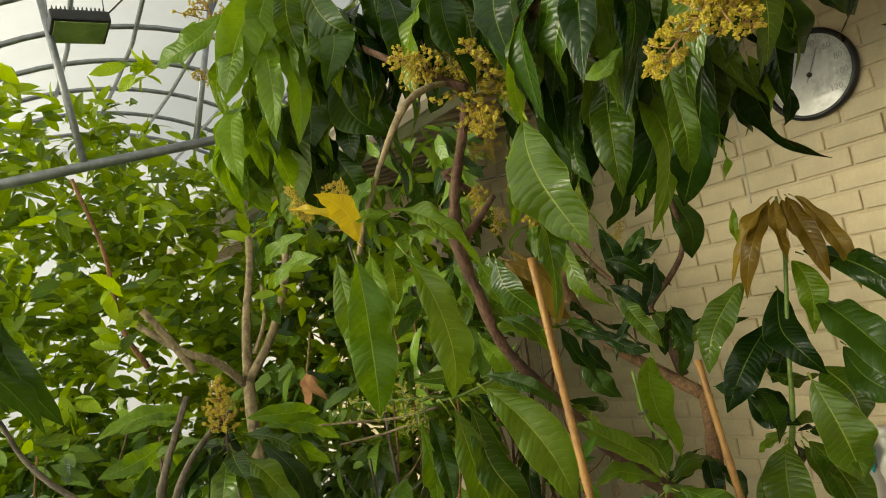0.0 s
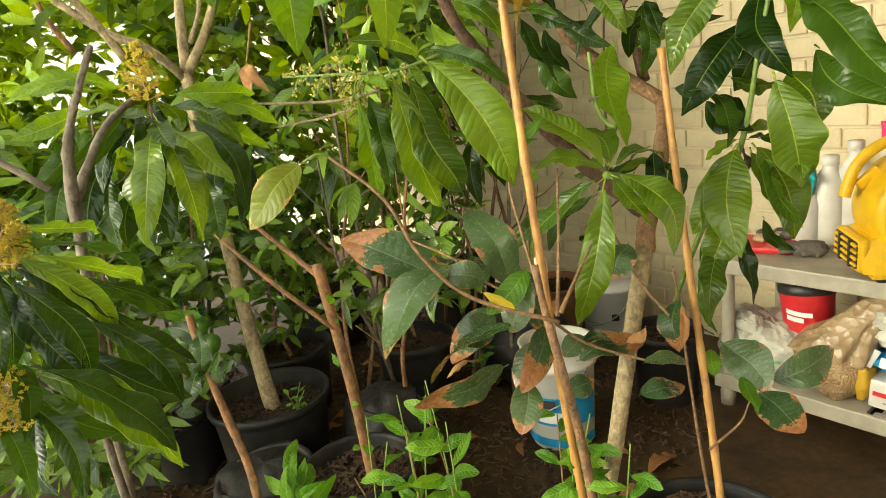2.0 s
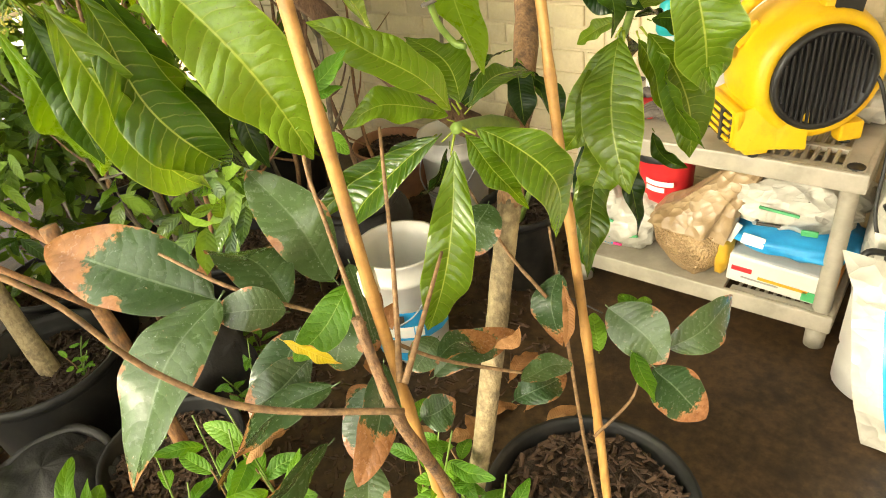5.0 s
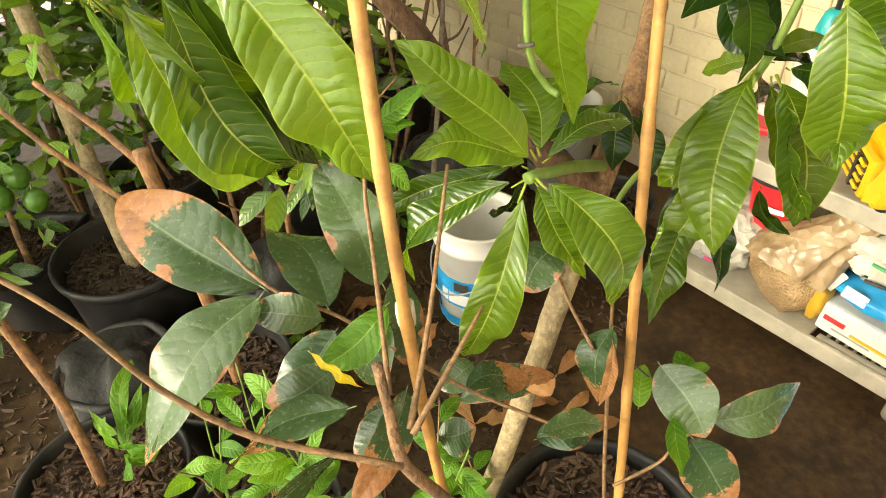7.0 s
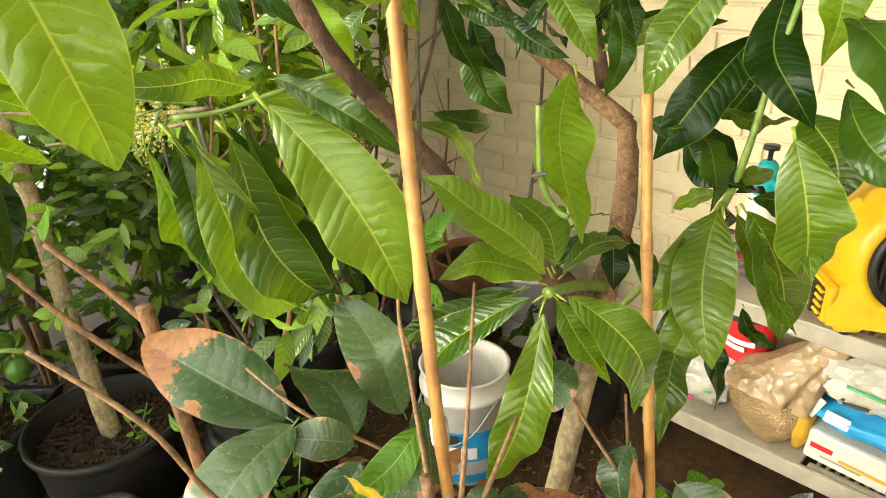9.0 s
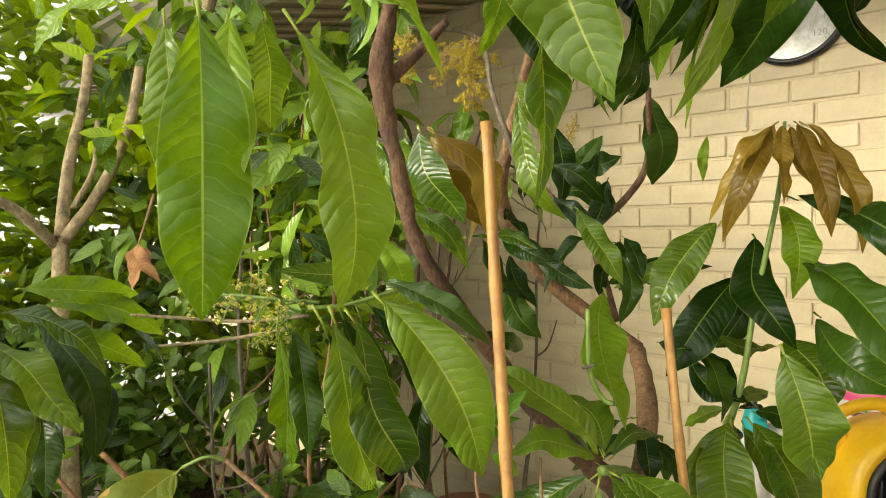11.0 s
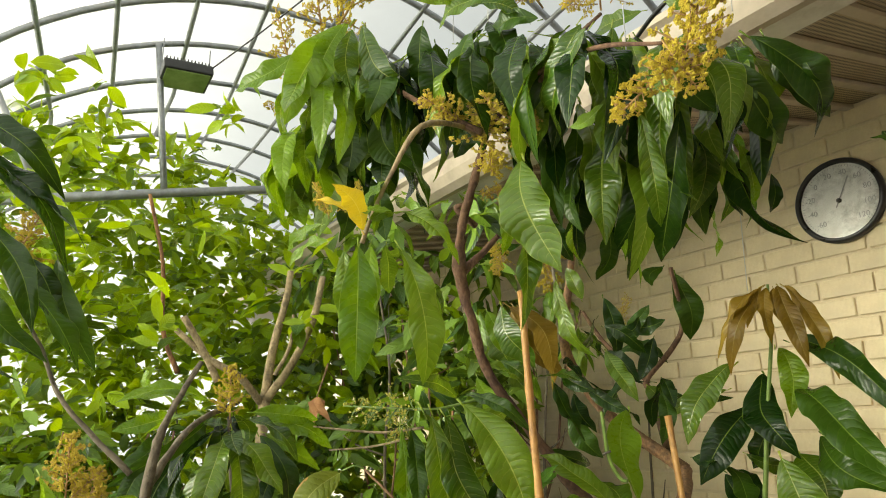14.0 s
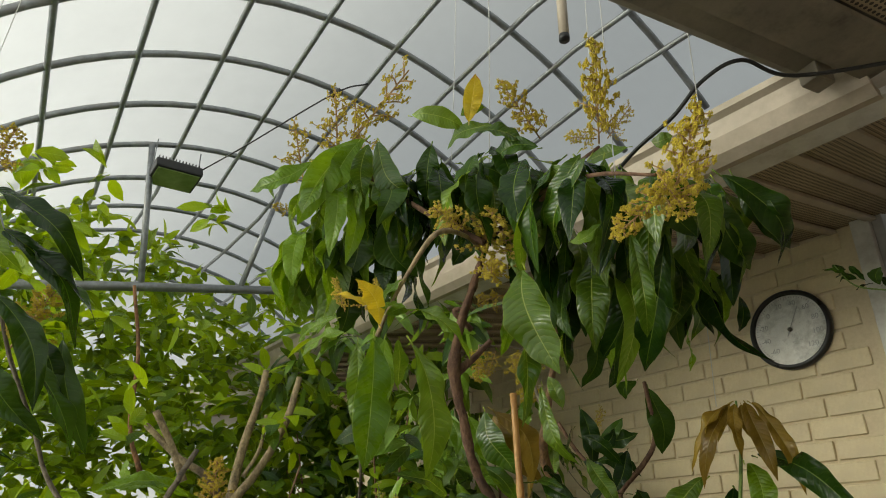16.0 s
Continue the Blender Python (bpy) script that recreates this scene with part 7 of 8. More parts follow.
lf(shrub, (1.116, 0.521, 0.945), (1.150, 0.456, 0.866), 0.067, 0.06, "burnt", (-0.31, -0.03, 0.95))
lf(shrub, (1.142, 0.358, 0.875), (1.177, 0.444, 0.857), 0.039, 0.06, "burnt", (0.20, 0.19, 0.96))
lf(shrub, (1.009, 0.364, 0.894), (1.001, 0.309, 0.870), 0.048, 0.06, "burnt", (0.16, -0.96, 0.21))
lf(shrub, (1.062, 0.181, 0.891), (0.984, 0.213, 0.919), 0.051, 0.06, "burnt", (0.33, -0.31, 0.89))
lf(shrub, (0.851, 0.160, 1.038), (0.662, 0.059, 1.133), 0.107, 0.06, "burnt2", (0.62, -0.30, 0.73))
lf(shrub, (0.918, 0.206, 1.022), (0.736, 0.218, 1.053), 0.090, 0.06, "burnt", (0.31, -0.02, 0.95))
lf(shrub, (0.898, 0.301, 0.988), (0.793, 0.287, 1.151), 0.085, 0.06, "burnt", (0.57, -0.40, 0.72))
lf(shrub, (0.948, 0.183, 1.045), (0.907, 0.112, 1.071), 0.052, 0.06, "burnt", (0.79, -0.55, 0.28))
lf(shrub, (0.971, 0.178, 0.987), (0.943, 0.092, 0.961), 0.061, 0.06, "burnt", (0.82, -0.31, 0.49))
lf(shrub, (1.039, 0.225, 0.944), (1.038, 0.147, 0.876), 0.061, 0.06, "burnt", (0.32, -0.53, 0.79))
lf(shrub, (1.037, 0.134, 0.929), (0.997, -0.035, 0.900), 0.063, 0.06, "burnt2", (0.90, -0.38, -0.20))
lf(shrub, (1.066, 0.149, 0.905), (1.104, 0.090, 0.843), 0.054, 0.06, "burnt2", (0.59, -0.15, 0.79))
lf(shrub, (1.027, 0.314, 0.863), (1.089, 0.444, 0.878), 0.049, 0.06, "burnt2", (0.46, -0.13, 0.88))
lf(shrub, (1.102, 0.397, 0.783), (1.143, 0.492, 0.781), 0.051, 0.06, "burnt", (0.49, -0.15, 0.86))
lf(shrub, (1.024, 0.281, 0.817), (1.058, 0.323, 0.834), 0.055, 0.06, "burnt", (-0.05, -0.69, 0.72))
lf(shrub, (0.935, 0.191, 0.941), (0.926, 0.143, 0.888), 0.053, 0.06, "burnt", (-0.47, -0.88, 0.04))
lf(shrub, (1.000, 0.241, 1.048), (0.977, 0.195, 0.950), 0.068, 0.06, "burnt", (0.25, -0.96, 0.16))
lf(shrub, (0.984, 0.251, 1.059), (0.969, 0.153, 1.003), 0.048, 0.06, "lime_small", (0.38, -0.32, 0.87))
lf(shrub, (0.951, 0.293, 1.267), (0.965, 0.327, 1.303), 0.020, 0.06, "lime_small", (0.15, -0.50, 0.85))
lf(shrub, (0.939, 0.276, 1.269), (0.957, 0.289, 1.272), 0.015, 0.06, "lime_small", (0.26, -0.27, 0.93))
lf(shrub, (0.974, 0.144, 1.044), (1.032, 0.173, 1.007), 0.019, 0.06, "mango_yellow", (-0.19, -0.88, 0.43))
lf(shrub, (0.936, 0.276, 1.274), (0.922, 0.257, 1.278), 0.013, 0.06, "lime_small", (0.40, -0.69, 0.60))
lf(shrub, (0.943, 0.281, 1.268), (0.968, 0.287, 1.254), 0.012, 0.06, "lime_small", (0.40, -0.71, 0.58))
lf(shrub, (0.944, 0.260, 1.247), (0.917, 0.232, 1.245), 0.015, 0.06, "lime_small", (0.06, -0.08, 0.99))
lf(shrub, (1.115, 0.412, 0.922), (1.090, 0.383, 0.893), 0.022, 0.13, "dry", (0.82, -0.04, 0.58))
lf(shrub, (1.132, 0.500, 0.945), (1.165, 0.448, 0.877), 0.018, 0.06, "dry", (0.49, -0.47, 0.74))
lf(shrub, (0.978, 0.118, 0.926), (0.956, 0.062, 0.908), 0.025, 0.13, "dry", (-0.09, 0.19, 0.98))
lf(shrub, (0.981, 0.324, 0.976), (0.992, 0.295, 0.952), 0.023, 0.06, "dry", (0.28, -0.50, 0.82))


# ---- second cane with its sapling ----
sapling = empty("staked_sapling", 1.18, 0.57, FZ, "small potted sapling tied to a bamboo cane", "sapling")
bamboo(sapling, (1.233, 0.508, FZ + 0.1), (1.070, 0.556, 1.412), 0.0074, 6, 5, "bamboo cane with a wire tie")
tube("stem", [(1.19, 0.55, FZ + 0.15, 0.004), (1.15, 0.53, 0.60, 0.0035), (1.112, 0.53, 0.89, 0.003), (1.09, 0.54, 1.0, 0.002)], "twig", sapling, 6, 5, 0.08)
lf(sapling, (1.237, 0.632, 0.758), (1.303, 0.765, 0.803), 0.071, 0.06, "burnt", (0.70, -0.05, 0.72))
lf(sapling, (1.144, 0.616, 0.826), (1.252, 0.607, 0.758), 0.088, 0.06, "burnt", (0.05, -0.57, 0.82))
lf(sapling, (1.202, 0.586, 0.779), (1.266, 0.543, 0.730), 0.042, 0.06, "lime_small", (0.50, -0.02, 0.87))
lf(sapling, (1.233, 0.596, 0.754), (1.331, 0.572, 0.715), 0.085, 0.06, "burnt", (-0.21, -0.19, 0.96))
lf(sapling, (1.161, 0.560, 0.774), (1.125, 0.613, 0.806), 0.036, 0.06, "lime_small", (0.08, -0.35, 0.93))
lf(sapling, (1.202, 0.644, 0.778), (1.147, 0.665, 0.818), 0.040, 0.06, "oval", (0.42, -0.36, 0.83))
lf(sapling, (1.177, 0.646, 0.813), (1.198, 0.680, 0.812), 0.017, 0.06, "lime_small", (0.18, -0.60, 0.78))
tube("twig", [(1.179, 0.508, 0.644, 0.0030), (1.213, 0.564, 0.691, 0.0025), (1.220, 0.591, 0.731, 0.0020), (1.237, 0.632, 0.758, 0.0020), (1.188, 0.618, 0.786, 0.0016)], "twig", sapling, 6, 5, 0.10)
tube("wire_tie", [(1.100, 0.545, 0.888, 0.0016), (1.112, 0.528, 0.892, 0.0016), (1.135, 0.532, 0.89, 0.0016), (1.175, 0.54, 0.875, 0.0014)], "wire", sapling, 5, 4)


# ---- flowering mango at the side ----
side = empty("side_mango", 0.62, -0.43, FZ, "potted mango with long drooping leaves and flower spikes", "tree")
tube("trunk", [(0.62, -0.43, FZ + 0.1, 0.011), (0.64, -0.42, 0.6, 0.010), (0.66, -0.41, 0.95, 0.009), (0.68, -0.395, 1.2, 0.009), (0.705, -0.386, 1.35, 0.009), (0.68, -0.36, 1.42, 0.006), (0.62, -0.30, 1.52, 0.005)], "bark_grey", side, 8, 6, 0.22, "grey knobbly trunk")
tube("branch", [(0.69, -0.39, 1.29, 0.008), (0.52, -0.28, 1.40, 0.007), (0.32, -0.13, 1.46, 0.006)], "bark_grey", side, 7, 6, 0.22)
tube("branch", [(0.66, -0.41, 0.95, 0.009), (0.77, -0.48, 1.12, 0.008), (0.84, -0.525, 1.25, 0.006)], "bark_grey", side, 7, 6, 0.22)
panicle(side, (0.435, -0.180, 1.415), (0.425, -0.182, 1.540), "full2", 0.85)
whorl(side, (0.430, -0.180, 1.405), 9, 0.25, 0.054, 231, kinds=("mango", "mango_dark", "mango"), droop=2.0, spread=0.75, lift=0.15)
whorl(side, (0.420, -0.175, 1.425), 5, 0.17, 0.050, 232, kinds=("mango_lime", "mango"), droop=0.7, spread=1.0, lift=0.3)
tube("stem", [(0.33, -0.12, 1.20, 0.008), (0.37, -0.15, 1.32, 0.007), (0.43, -0.18, 1.42, 0.005)], "bark_grey", side, 8, 5, 0.1)
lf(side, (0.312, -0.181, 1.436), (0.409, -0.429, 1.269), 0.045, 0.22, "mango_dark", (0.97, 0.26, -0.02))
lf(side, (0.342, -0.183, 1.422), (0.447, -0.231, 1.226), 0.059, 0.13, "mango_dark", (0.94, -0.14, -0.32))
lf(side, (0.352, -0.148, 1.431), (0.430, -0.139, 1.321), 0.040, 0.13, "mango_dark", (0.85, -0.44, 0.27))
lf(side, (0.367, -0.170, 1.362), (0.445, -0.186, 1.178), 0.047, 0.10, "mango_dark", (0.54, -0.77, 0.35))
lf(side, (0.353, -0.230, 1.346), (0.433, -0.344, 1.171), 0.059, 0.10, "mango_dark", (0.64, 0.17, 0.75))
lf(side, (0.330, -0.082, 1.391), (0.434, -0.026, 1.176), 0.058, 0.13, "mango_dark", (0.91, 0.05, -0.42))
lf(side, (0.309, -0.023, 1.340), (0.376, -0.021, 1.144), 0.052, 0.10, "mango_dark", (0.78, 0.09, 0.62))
lf(side, (0.303, -0.100, 1.437), (0.346, 0.075, 1.421), 0.047, 0.13, "mango_lime", (0.88, -0.42, 0.24))
lf(side, (0.312, -0.072, 1.409), (0.364, 0.111, 1.352), 0.052, 0.13, "mango_lime", (0.79, -0.16, 0.59))
lf(side, (0.314, -0.065, 1.390), (0.355, 0.084, 1.296), 0.047, 0.13, "mango_lime", (0.50, -0.50, 0.71))
lf(side, (0.294, -0.211, 1.440), (0.330, -0.357, 1.470), 0.046, 0.13, "mango_lime", (0.36, -0.74, 0.57))
lf(side, (0.282, -0.177, 1.458), (0.273, -0.402, 1.453), 0.047, 0.13, "mango_lime", (0.86, -0.06, 0.50))
lf(side, (0.342, -0.276, 1.433), (0.373, -0.412, 1.398), 0.044, 0.13, "mango_lime", (0.86, -0.36, 0.36))
lf(side, (0.397, -0.272, 1.323), (0.441, -0.309, 1.157), 0.053, 0.06, "mango_dark", (0.66, -0.70, 0.28))
lf(side, (0.383, -0.139, 1.264), (0.409, -0.187, 1.144), 0.045, 0.06, "mango_dark", (0.94, 0.18, 0.28))
lf(side, (0.349, -0.079, 1.263), (0.398, -0.091, 1.125), 0.047, 0.06, "mango_dark", (0.68, -0.73, 0.07))
lf(side, (0.380, -0.227, 1.269), (0.407, -0.273, 1.154), 0.048, 0.06, "mango_dark", (0.77, 0.13, 0.63))
lf(side, (0.387, -0.313, 1.352), (0.439, -0.398, 1.212), 0.047, 0.10, "mango_dark", (0.85, -0.50, 0.18))
lf(side, (0.236, -0.337, 1.543), (0.253, -0.330, 1.474), 0.037, 0.06, "mango_lime", (-0.11, -0.39, 0.91))
lf(side, (0.351, -0.169, 1.292), (0.380, -0.223, 1.138), 0.052, 0.06, "mango_dark", (0.63, -0.50, 0.59))
lf(side, (0.335, -0.313, 1.395), (0.408, -0.403, 1.305), 0.045, 0.13, "mango_dark", (0.98, -0.07, 0.18))
lf(side, (0.299, 0.004, 1.324), (0.323, -0.039, 1.163), 0.047, 0.06, "mango_dark", (0.80, -0.25, 0.55))
lf(side, (0.347, -0.165, 1.408), (0.430, -0.127, 1.252), 0.045, 0.13, "mango_dark", (0.97, -0.23, -0.09))
# low bunch of long leaves
lf(side, (0.856, -0.484, 1.260), (0.754, -0.328, 1.158), 0.022, 0.13, "mango", (0.86, -0.01, 0.51))
lf(side, (0.853, -0.503, 1.267), (0.838, -0.393, 1.122), 0.034, 0.13, "mango", (0.60, -0.26, 0.76))
lf(side, (0.778, -0.414, 1.198), (0.729, -0.291, 1.099), 0.023, 0.10, "mango_dark", (0.72, -0.09, 0.69))
lf(side, (0.888, -0.512, 1.245), (0.922, -0.452, 1.076), 0.041, 0.13, "mango_dark", (0.72, -0.04, 0.69))
lf(side, (0.838, -0.441, 1.158), (0.869, -0.339, 1.000), 0.035, 0.10, "mango_dark", (0.83, -0.06, 0.55))
lf(side, (0.921, -0.514, 1.139), (0.951, -0.382, 0.978), 0.046, 0.13, "mango_dark", (0.36, -0.05, 0.93))
lf(side, (0.937, -0.577, 1.331), (0.978, -0.581, 1.177), 0.031, 0.22, "mango_lime", (0.54, 0.55, 0.64))
lf(side, (0.901, -0.551, 1.265), (0.965, -0.607, 1.126), 0.027, 0.06, "mango", (0.52, -0.24, 0.82))
lf(side, (0.885, -0.527, 1.251), (0.942, -0.551, 1.133), 0.022, 0.06, "mango_dark", (0.73, -0.33, 0.59))
lf(side, (0.758, -0.381, 1.110), (0.767, -0.298, 0.998), 0.027, 0.06, "mango_dark", (0.20, -0.37, 0.90))
panicle(side, (0.897, -0.534, 1.288), (0.881, -0.536, 1.379), "full2", 0.90)
panicle(side, (0.897, -0.531, 1.287), (0.893, -0.488, 1.329), "full", 1.00)
panicle(side, (0.954, -0.562, 1.103), (0.934, -0.550, 1.154), "full", 1.20)
lf(side, (0.827, -0.509, 1.271), (0.757, -0.307, 1.148), 0.026, 0.13, "mango_dark", (0.56, 0.12, 0.82))
lf(side, (0.828, -0.511, 1.265), (0.825, -0.386, 1.113), 0.032, 0.13, "mango_dark", (0.41, -0.68, 0.61))
lf(side, (0.832, -0.518, 1.238), (0.880, -0.448, 1.079), 0.041, 0.13, "mango_dark", (0.81, -0.41, 0.41))
lf(side, (0.742, -0.434, 1.207), (0.697, -0.275, 1.084), 0.030, 0.10, "mango_dark", (0.74, -0.61, 0.29))
lf(side, (0.759, -0.406, 1.150), (0.772, -0.287, 1.016), 0.035, 0.10, "mango_dark", (0.90, -0.05, 0.44))
lf(side, (0.811, -0.457, 1.127), (0.831, -0.322, 0.985), 0.044, 0.13, "mango_dark", (0.96, -0.28, -0.03))
lf(side, (0.860, -0.525, 1.122), (0.864, -0.426, 0.991), 0.037, 0.10, "mango_dark", (0.87, -0.24, 0.44))
lf(side, (0.880, -0.520, 1.126), (0.949, -0.380, 0.949), 0.056, 0.13, "mango", (0.85, 0.02, 0.53))
lf(side, (0.884, -0.548, 1.112), (0.968, -0.497, 0.968), 0.031, 0.10, "mango_dark", (0.32, 0.13, 0.94))
lf(side, (0.875, -0.512, 1.078), (0.944, -0.522, 0.969), 0.032, 0.06, "mango_dark", (0.50, -0.42, 0.76))
lf(side, (0.888, -0.563, 1.097), (0.964, -0.550, 0.994), 0.028, 0.06, "mango_dark", (0.57, 0.07, 0.82))
lf(side, (0.776, -0.483, 1.281), (0.695, -0.361, 1.244), 0.020, 0.13, "mango", (0.86, -0.01, 0.52))
lf(side, (0.829, -0.520, 1.253), (0.879, -0.532, 1.126), 0.029, 0.06, "mango_dark", (0.88, -0.25, 0.40))
lf(side, (0.783, -0.456, 1.050), (0.817, -0.407, 0.931), 0.038, 0.06, "mango_dark", (0.81, -0.50, 0.30))
lf(side, (0.719, -0.382, 1.115), (0.746, -0.335, 0.970), 0.034, 0.06, "mango_dark", (0.51, -0.25, 0.82))
lf(side, (0.893, -0.564, 1.186), (0.936, -0.532, 1.056), 0.032, 0.10, "mango_dark", (0.57, 0.75, 0.33))
lf(side, (0.797, -0.487, 1.167), (0.813, -0.460, 1.027), 0.036, 0.06, "mango_dark", (0.60, 0.71, 0.37))
lf(side, (0.949, -0.571, 1.170), (0.989, -0.615, 1.063), 0.034, 0.10, "mango", (0.80, -0.56, 0.20))
lf(side, (0.925, -0.540, 1.286), (0.948, -0.613, 1.179), 0.034, 0.10, "mango", (0.82, 0.38, 0.44))
panicle(side, (0.853, -0.520, 1.235), (0.852, -0.485, 1.326), "full", 0.90)
panicle(side, (0.932, -0.569, 1.065), (0.907, -0.527, 1.137), "full", 1.00)
panicle(side, (0.831, -0.510, 1.243), (0.826, -0.476, 1.293), "full2", 1.20)
tube("branch", [(0.689, -0.425, 0.781, 0.0070), (0.703, -0.442, 0.981, 0.0070), (0.832, -0.525, 1.110, 0.0060), (0.847, -0.537, 1.165, 0.0050), (0.829, -0.520, 1.253, 0.0040)], "bark_grey", side, 7, 5, 0.10)
# tall shoot
lf(side, (0.549, -0.790, 1.973), (0.630, -0.582, 1.825), 0.057, 0.22, "mango_dark", (0.89, -0.10, 0.44))
lf(side, (0.542, -0.761, 1.907), (0.591, -0.553, 1.693), 0.057, 0.22, "mango_dark", (0.96, 0.26, -0.11))
lf(side, (0.526, -0.748, 1.867), (0.602, -0.530, 1.719), 0.053, 0.22, "mango_dark", (0.69, 0.22, 0.69))
lf(side, (0.549, -0.735, 1.779), (0.578, -0.597, 1.567), 0.055, 0.10, "mango_dark", (0.98, 0.17, -0.08))
lf(side, (0.534, -0.720, 1.729), (0.561, -0.602, 1.457), 0.052, 0.06, "mango_dark", (0.43, -0.81, 0.40))
lf(side, (0.488, -0.626, 1.728), (0.508, -0.560, 1.607), 0.044, 0.06, "mango_dark", (0.93, -0.06, -0.37))
lf(side, (0.476, -0.575, 1.743), (0.485, -0.475, 1.507), 0.049, 0.10, "mango_dark", (0.98, -0.19, 0.11))
lf(side, (0.496, -0.646, 1.687), (0.520, -0.502, 1.503), 0.051, 0.10, "mango_dark", (0.87, 0.20, 0.44))
lf(side, (0.563, -0.777, 1.956), (0.566, -0.683, 1.824), 0.053, 0.13, "mango", (0.90, 0.18, -0.40))
lf(side, (0.552, -0.718, 1.680), (0.573, -0.565, 1.512), 0.051, 0.06, "mango_dark", (0.85, -0.28, 0.44))
panicle(side, (0.417, -0.655, 1.703), (0.478, -0.613, 1.828), "full", 1.00)
panicle(side, (0.406, -0.796, 2.092), (0.457, -0.774, 2.189), "full", 1.00)
tube("branch", [(0.570, -0.400, 1.308, 0.0060), (0.499, -0.525, 1.442, 0.0050), (0.455, -0.574, 1.548, 0.0045), (0.460, -0.669, 1.714, 0.0040), (0.532, -0.767, 1.935, 0.0030)], "bark_grey", side, 7, 5, 0.22)


# ---- light oval-leaved tree with pale forked limbs ----
oval = empty("oval_leaved_tree", -0.22, 0.18, FZ, "bushy tree with bright oval leaves and pale forked limbs", "tree")
tube("trunk", [(-0.22, 0.18, FZ + 0.2, 0.028), (-0.27, 0.17, 0.62, 0.024), (-0.33, 0.17, 1.0, 0.022), (-0.345, 0.16, 1.3, 0.020), (-0.337, 0.159, 1.507, 0.020)], "bark_pale", oval, 10, 5, 0.06, "pale smooth trunk")
tube("limb", [(-0.337, 0.159, 1.50, 0.017), (-0.34, 0.18, 1.70, 0.015), (-0.35, 0.22, 1.87, 0.013), (-0.36, 0.237, 1.99, 0.012)], "bark_pale", oval, 10, 5, 0.06)
tube("limb", [(-0.337, 0.159, 1.50, 0.016), (-0.27, 0.22, 1.62, 0.014), (-0.23, 0.28, 1.78, 0.013), (-0.22, 0.31, 1.95, 0.011)], "bark_pale", oval, 10, 5, 0.06)
tube("limb", [(-0.337, 0.145, 1.500, 0.0140), (-0.298, 0.048, 1.584, 0.0130), (-0.318, -0.040, 1.632, 0.0120), (-0.383, -0.150, 1.736, 0.0100)], "bark_pale", oval, 9, 5, 0.06)
tube("limb", [(-0.317, -0.014, 1.562, 0.0130), (-0.322, -0.070, 1.666, 0.0120), (-0.324, -0.144, 1.775, 0.0120)], "bark_pale", oval, 9, 5, 0.06)
tube("limb", [(-0.544, -0.097, 1.606, 0.0100), (-0.541, -0.163, 1.753, 0.0080), (-0.500, -0.198, 1.997, 0.0070), (-0.445, -0.277, 2.229, 0.0060)], "bark_orange", oval, 8, 5, 0.06)
tube("limb", [(-0.260, 0.164, 1.590, 0.0080), (-0.284, 0.220, 1.691, 0.0070), (-0.313, 0.239, 1.815, 0.0060)], "bark_pale", oval, 8, 5, 0.06)


def left_crown(rng):
    """Uneven crown, thinner at the top, with gaps."""
    x, y, z = rng.uniform(-2.4, -0.2), rng.uniform(-1.1, 1.1), rng.uniform(1.1, 3.05)
    g = noise.noise(Vector((x * 2.3, y * 2.3, z * 2.3)))
    top = (2.74 if x > -1.25 else 2.98) + 0.25 * noise.noise(Vector((x * 3.1, y * 3.1, 4.0)))
    if z > top or g < -0.22 - 0.1 * (2.0 - z):
        return None
    if x > -1.25 and z > 1.98 + 0.1 * y and rng.random() < 0.90:
        return None
    if x > -0.95 and z < 1.98 and y < 0.75 and rng.random() < 0.93:
        return None
    return x, y, z


def crooked(plant, x, y, top, r, rng, barks):
    """A bent stem that forks into thinner twigs on its way up."""
    mat = rng.choice(barks)
    pts, n = [], 7
    dx, dy = rng.uniform(-0.06, 0.06), rng.uniform(-0.06, 0.06)
    for i in range(n):
        t = i / (n - 1)
        pts.append((x, y, FZ + (top - FZ) * t, r * (1 - 0.65 * t)))
        x, y = x + dx + rng.uniform(-0.04, 0.04), y + dy + rng.uniform(-0.04, 0.04)
    tube("stem", pts, mat, plant, 7, 4, 0.14, seed=int(r * 1e4))
    for i in (2, 3, 4, 5):
        px, py, pz, pr = pts[i]
        ex, ey, ez = rng.uniform(-0.2, 0.2), rng.uniform(-0.2, 0.2), rng.uniform(0.08, 0.28)
        tube("twig", [(px, py, pz, pr * 0.7), (px + ex * 0.55, py + ey * 0.5, pz + ez * 0.35, pr * 0.5), (px + ex, py + ey, pz + ez, pr * 0.25)], mat, plant, 6, 4, 0.12)


def low_thicket(rng):
    """Bushes between the pots and the wall, left of the open floor."""
    x, y, z = rng.uniform(-2.2, 0.6), rng.uniform(-0.2, 1.6), rng.uniform(0.45, 1.75)
    if x > 1.22 - 1.045 * (y + 0.2) or (x > -0.35 and z < 0.85 - 0.25 * y) or (x > 0.05 and y < 0.35) or (z > 1.2 and y < 0.5):
        return None
    g = noise.noise(Vector((x * 2.6, y * 2.6, z * 2.0 + 9)))
    return (x, y, z) if g > (-0.35 if z < 1.0 else 0.04) else None


